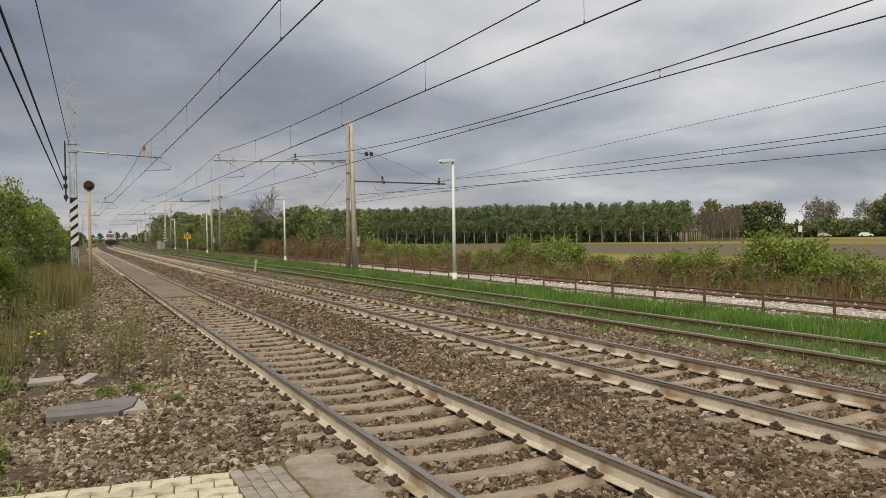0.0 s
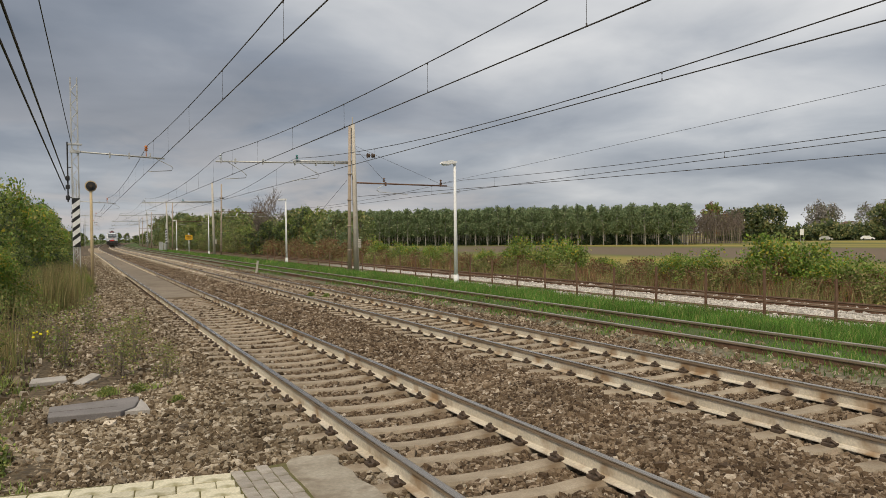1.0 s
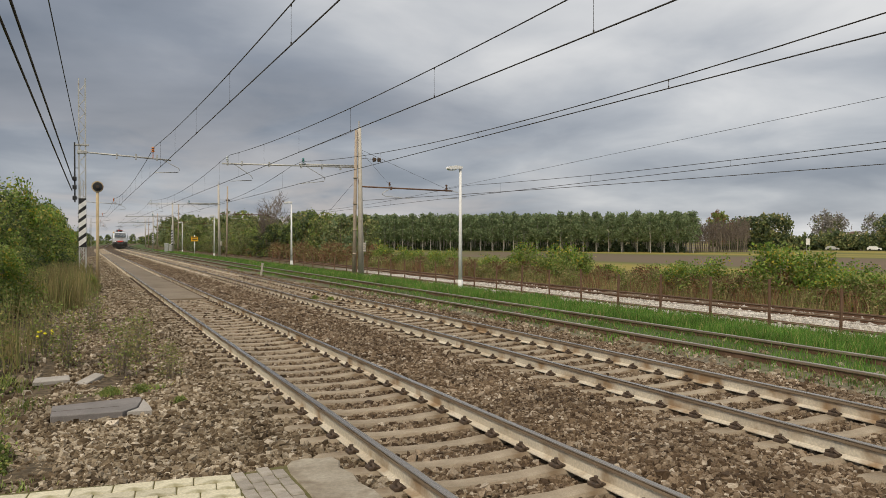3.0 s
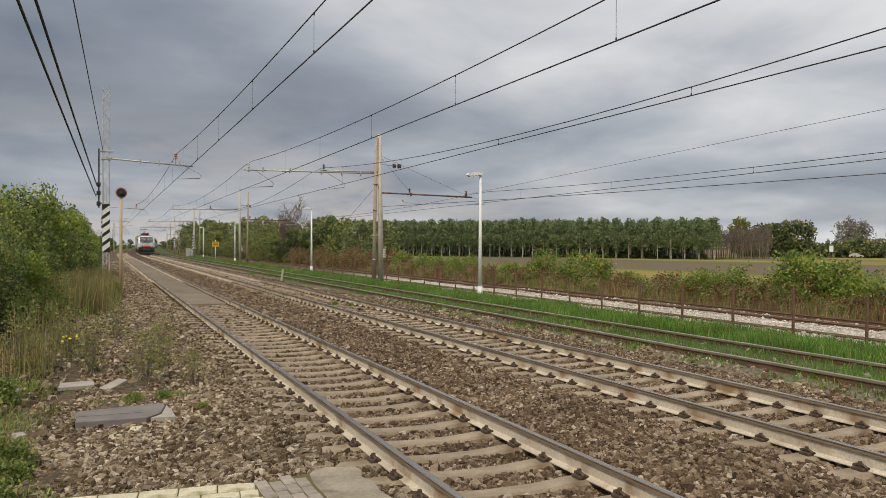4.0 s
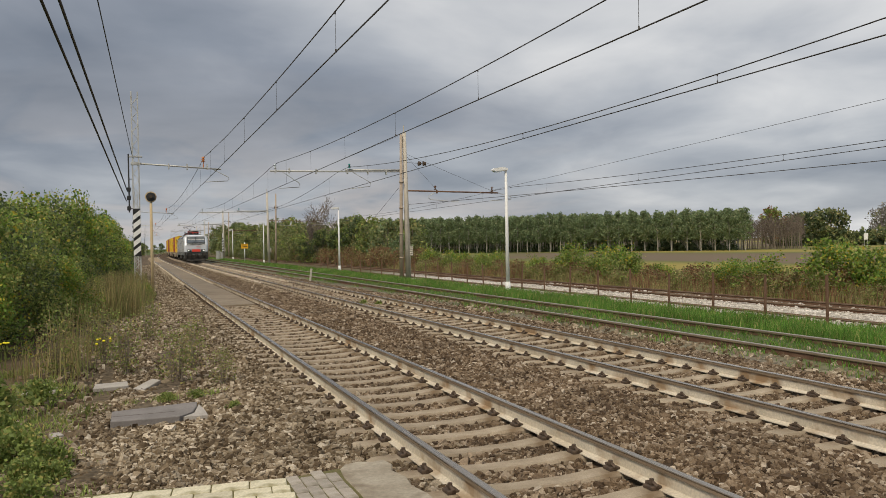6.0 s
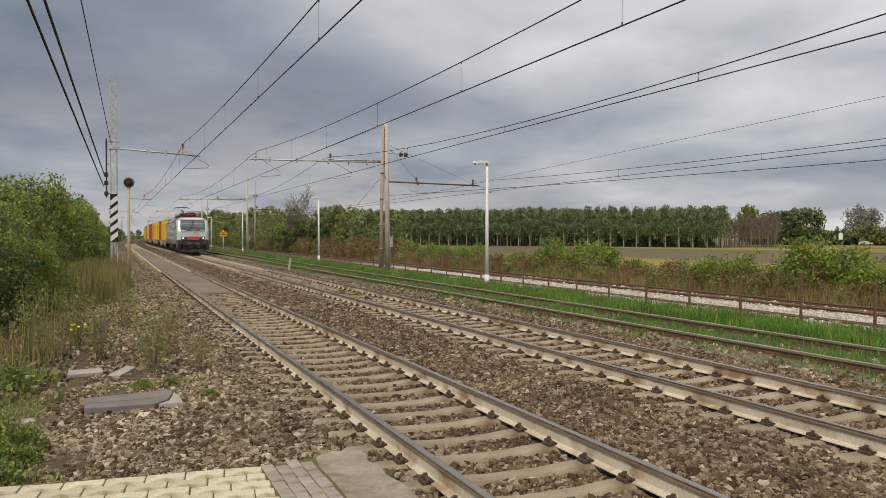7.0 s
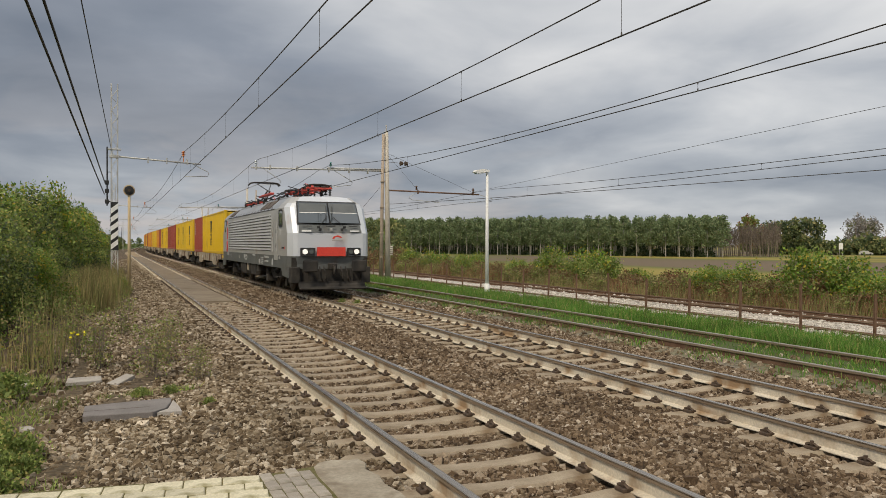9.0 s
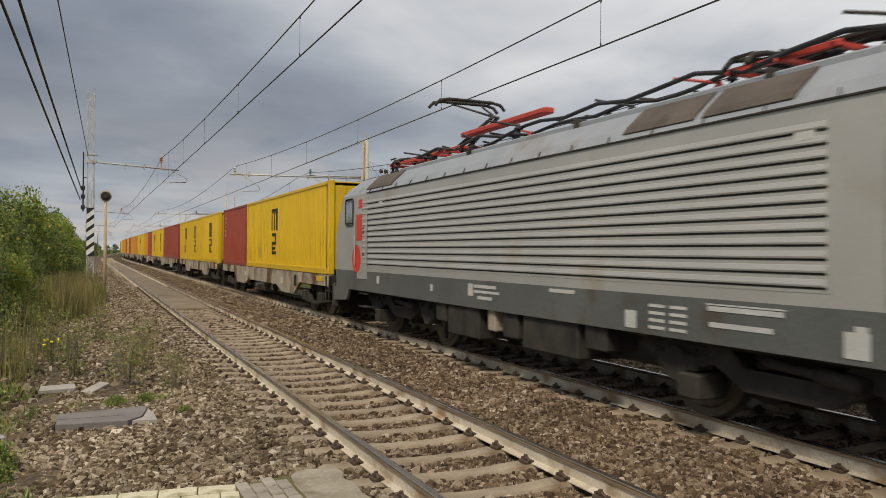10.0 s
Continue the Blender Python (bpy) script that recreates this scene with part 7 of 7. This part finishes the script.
def build_container(feet, paint, label, mark, height=2.59):
    """A freight container; its base is at z = 0, its length along y."""
    ln = 6.06 if feet == 20 else 12.19
    hw = 1.219
    ct = thing("freight_container", label, "container", "freight containers")
    for sx in (-1, 1):
        bm = corrugated_side(ln, 0.16, height - 0.1, sx * (hw - 0.012))
        part("side_wall", bm, paint, ct)
        bm = B()
        box(bm, sx * hw - 0.06 if sx > 0 else -hw, hw if sx > 0 else -hw + 0.06, -ln / 2 + 0.16, ln / 2 - 0.16, 0.0, 0.165, 0, 0.008)
        part("bottom_rail", bm, paint, ct)
        bm = B()
        box(bm, hw - 0.06 if sx > 0 else -hw, hw if sx > 0 else -hw + 0.06, -ln / 2 + 0.1, ln / 2 - 0.1, height - 0.11, height - 0.02, 0, 0.008)
        part("top_rail", bm, paint, ct)
        for sy in (-1, 1):
            bm = B()
            xa, xb = sorted((sx * hw, sx * (hw - 0.16)))
            ya, yb = sorted((sy * ln / 2, sy * (ln / 2 - 0.17)))
            box(bm, xa, xb, ya, yb, 0.1, height - 0.1, 0, 0.01)
            post = part("corner_post", bm, paint, ct)
            for z in (0.0, height - 0.12):
                bm = B()
                box(bm, xa - 0.003, xb + 0.003, ya - 0.003, yb + 0.003, z, z + 0.12, 0, 0.012)
                part("corner_casting", bm, paint, post)
    bm = B()
    box(bm, -hw + 0.05, hw - 0.05, -ln / 2 + 0.1, ln / 2 - 0.1, height - 0.06, height - 0.03, 0, 0.005)
    part("roof", bm, paint, ct)
    bm = B()
    box(bm, -hw + 0.05, hw - 0.05, -ln / 2 + 0.05, ln / 2 - 0.05, 0.06, 0.16, 0, 0.005)
    part("floor", bm, M_UNDER, ct)
    for sy in (-1, 1):
        for sx in (-1, 1):
            bm = B()
            xa, xb = sorted((0.006 * sx, sx * (hw - 0.16)))
            ya, yb = sorted((sy * (ln / 2 - 0.05), sy * (ln / 2 - 0.10)))
            box(bm, xa, xb, ya, yb, 0.12, height - 0.14, 0, 0.01)
            door = part("end_door", bm, paint, ct)
            for x in (0.3, 0.75):
                bm = B()
                y = sy * (ln / 2 - 0.03)
                tube(bm, (sx * x, y, 0.14), (sx * x, y, height - 0.16), 0.018, sides=6)
                box(bm, sx * x - 0.08, sx * x + 0.08, y - 0.02, y + 0.02, 1.0, 1.05, 0, 0.005)
                part("lock_bar", bm, M_GALV if paint is not M_BOX_YELLOW else paint, door)
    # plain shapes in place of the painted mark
    small = tuple((-0.06, 0.06, 1.3 + 0.2 * k, 1.42 + 0.2 * k) for k in range(5))
    for yc in mark:
        for sx in (-1, 1):
            for ya, yb, za, zb in small if paint is M_BOX_RED else ((-0.42, -0.28, 1.36, 2.1), (-0.08, 0.06, 1.36, 2.1), (0.27, 0.41, 1.36, 2.1), (-0.42, 0.41, 2.0, 2.12), (-0.34, 0.36, 1.16, 1.26), (-0.34, -0.2, 0.92, 1.2), (-0.34, 0.36, 0.86, 0.96), (0.22, 0.36, 0.58, 0.9), (-0.34, 0.36, 0.52, 0.62), (-0.1, 0.2, 0.68, 0.78)):
                bm = B()
                xa, xb = sorted((sx * (hw - 0.006), sx * (hw - 0.05)))
                box(bm, xa, xb, yc + ya, yc + yb, za, zb)
                part("mark", bm, M_BOXBLACK if paint is M_BOX_YELLOW or paint is M_BOX_ORANGE else M_LETTER, ct)
    return ct


WAGON_L = 19.74


def build_wagon():
    """Skeletal container wagon: deep dirty side sills, four axles; middle over the origin, running towards -y."""
    wg = thing("container_wagon", "dirty pale container wagon with rusty deep side frames", "wagon", "container wagons")
    h = WAGON_L / 2
    for sx in (-1, 1):
        bm = B()
        out = [(-h + 0.62, 1.18), (h - 0.62, 1.18), (h - 0.62, 0.86), (h - 3.9, 0.86), (h - 4.7, 0.46), (h - 6.4, 0.46), (h - 7.2, 0.66), (-h + 7.2, 0.66), (-h + 6.4, 0.46), (-h + 4.7, 0.46), (-h + 3.9, 0.86), (-h + 0.62, 0.86)]
        lo, hi = sorted((sx * 1.10, sx * 1.20))
        prism(bm, out, "x", lo, hi)
        sill = part("side_sill", bm, M_WAGON, wg)
        for y in np.linspace(-h + 0.9, h - 0.9, 15):
            bm = B()
            zz = float(np.interp(abs(y), [2.6, 3.4, 5.2, 6.0], [0.68, 0.48, 0.48, 0.88]))
            a, b = sorted((sx * 1.20, sx * 1.245))
            box(bm, a, b, y - 0.03, y + 0.03, zz, 1.16, 0, 0.006)
            part("stiffener", bm, M_WAGON, sill)
        for y, w, z, hh, mt in ((-5.4, 0.32, 0.72, 0.34, M_BOXBLACK), (-3.6, 0.5, 0.74, 0.2, M_LETTER), (3.2, 0.6, 0.80, 0.16, M_LETTER), (5.2, 0.26, 0.66, 0.3, M_LETTER), (-8.3, 0.7, 0.98, 0.14, M_BOX_YELLOW)):
            bm = B()
            a, b = sorted((sx * 1.201, sx * 1.207))
            box(bm, a, b, y - w / 2, y + w / 2, z, z + hh)
            part("marking", bm, mt, sill)
        for y in (-h + 0.7, h - 0.7):
            bm = B()
            for z in (0.45, 0.72):
                box(bm, *sorted((sx * 1.0, sx * 1.22)), y - 0.18, y + 0.18, z, z + 0.03, 0, 0.005)
            tube(bm, (sx * 1.22, y - 0.16, 0.45), (sx * 1.22, y - 0.16, 1.15), 0.02, sides=5)
            tube(bm, (sx * 1.22, y + 0.16, 0.45), (sx * 1.22, y + 0.16, 1.15), 0.02, sides=5)
            part("shunter_step", bm, M_UNDER, wg)
    bm = B()
    for y in (-h + 0.66, -h + 3.2, -h + 6.6, 0, h - 6.6, h - 3.2, h - 0.66):
        box(bm, -1.19, 1.19, y - 0.1, y + 0.1, 0.86, 1.17, 0, 0.01)
    box(bm, -0.3, 0.3, -h + 0.6, h - 0.6, 0.8, 1.1, 0, 0.02)
    part("cross_frame", bm, M_UNDER, wg)
    for sg, ye in ((1, -h), (-1, h)):
        buffers(wg, ye, sg)
    for yc in (-h + 2.75, h - 2.75):
        bm = B()
        for sx in (-1, 1):
            prism(bm, [(yc - 1.35, 0.62), (yc - 0.7, 0.66), (yc - 0.4, 0.34), (yc + 0.4, 0.34), (yc + 0.7, 0.66), (yc + 1.35, 0.62), (yc + 1.1, 0.36), (yc + 0.5, 0.28), (yc - 0.5, 0.28), (yc - 1.1, 0.36)], "x", *sorted((sx * 0.94, sx * 1.08)))
            for dy in (-0.9, 0.9):
                box(bm, *sorted((sx * 0.9, sx * 1.14)), yc + dy - 0.2, yc + dy + 0.2, 0.32, 0.64, 0, 0.03)
                for ds in (-0.26, 0.26):
                    spring(bm, sx * 1.02, yc + dy + ds, 0.36, 0.66, 0.075)
        box(bm, -0.9, 0.9, yc - 0.25, yc + 0.25, 0.45, 0.8, 0, 0.02)
        bogie = part("bogie", bm, M_UNDER, wg)
        for dy in (-0.9, 0.9):
            ws = wheelset("wheelset", bogie, yc + dy, 0.46)
    return wg


loco, loco_wheels = build_loco()
box_y40 = build_container(40, M_BOX_YELLOW, "yellow corrugated forty-foot container with a black mark", (0.9,))
box_y40b = build_container(40, M_BOX_YELLOW, "yellow corrugated forty-foot container with two black marks", (-2.6, 2.6))
box_y20 = build_container(20, M_BOX_YELLOW, "yellow corrugated twenty-foot container with a black mark", (0.0,))
box_o40 = build_container(40, M_BOX_ORANGE, "orange corrugated forty-foot container on its wagon", ())
box_o20 = build_container(20, M_BOX_ORANGE, "orange corrugated twenty-foot container on its wagon", ())
box_r20 = build_container(20, M_BOX_RED, "oxide red corrugated twenty-foot container on its wagon", ())
box_r20m = build_container(20, M_BOX_RED, "oxide red twenty-foot container with pale lettering bars", (2.4,))
LOADS = [(box_y40, box_r20m), (box_y20, box_y40b), (box_r20, box_r20m, box_y20), (box_y20, box_r20, box_o20), (box_y40, box_o20), (box_o40, box_r20), (box_y20, box_r20, box_o20), (box_o40, box_y20), (box_y40, box_o20),
         (box_r20, box_o20, box_y20), (box_o40, box_r20), (box_y40, box_o20), (box_r20, box_r20, box_y20), (box_o40, box_y20), (box_y40, box_r20), (box_y20, box_o40)]
wagon = build_wagon()
CARRIED = [(loco, 9.79, 0.0)]
used = set()
for k, load in enumerate(LOADS):
    start = 19.43 + k * (WAGON_L + 0.24)
    mid = start + WAGON_L / 2 + 0.12
    w = wagon if k == 0 else copy_thing(wagon, pose(T2, 60 + 20 * k, 0))
    CARRIED.append((w, mid, 0.0))
    y = mid - 9.24
    for c in load:
        ln = 12.19 if c in (box_y40, box_y40b, box_o40) else 6.06
        ob = c if c not in used else copy_thing(c, pose(0, 0, 0))
        used.add(c)
        CARRIED.append((ob, y + ln / 2, 1.19))
        y += ln + 0.15


def on_track(back, z, t):
    """The pose at t of what stands that far behind the train's front buffers."""
    y = FRONT_AT_END + SPEED * (10.0 - t) + back
    x = T2 + bend(y)
    turn = math.degrees(math.atan(min(max(0.0, y - BEND_AT), BEND_LEN) / BEND_R))
    return pose(x, y, z, 0, 0, -turn)


def motions():
    for ob, back, z in CARRIED:
        walk(ob, [(t * 0.5, on_track(back, z, t * 0.5)) for t in range(21)])
    rows = []
    for t in (0.0, 2.5, 5.0, 7.5, 10.0):
        az = 48.55 + 0.085 * t
        hx, hy = ray_spot(az, 400)
        rows.append((t, pose(hx, hy, FAR_Z, 0, 0, -48)))
    walk(field_lorry, rows)
    for ws, y in loco_wheels:
        rows = []
        for k in range(301):
            t = k / 30
            rows.append((t, pose(0, y, WHEEL_R, (math.degrees(SPEED * t / WHEEL_R)) % 360)))
        walk(ws, rows)


motions()
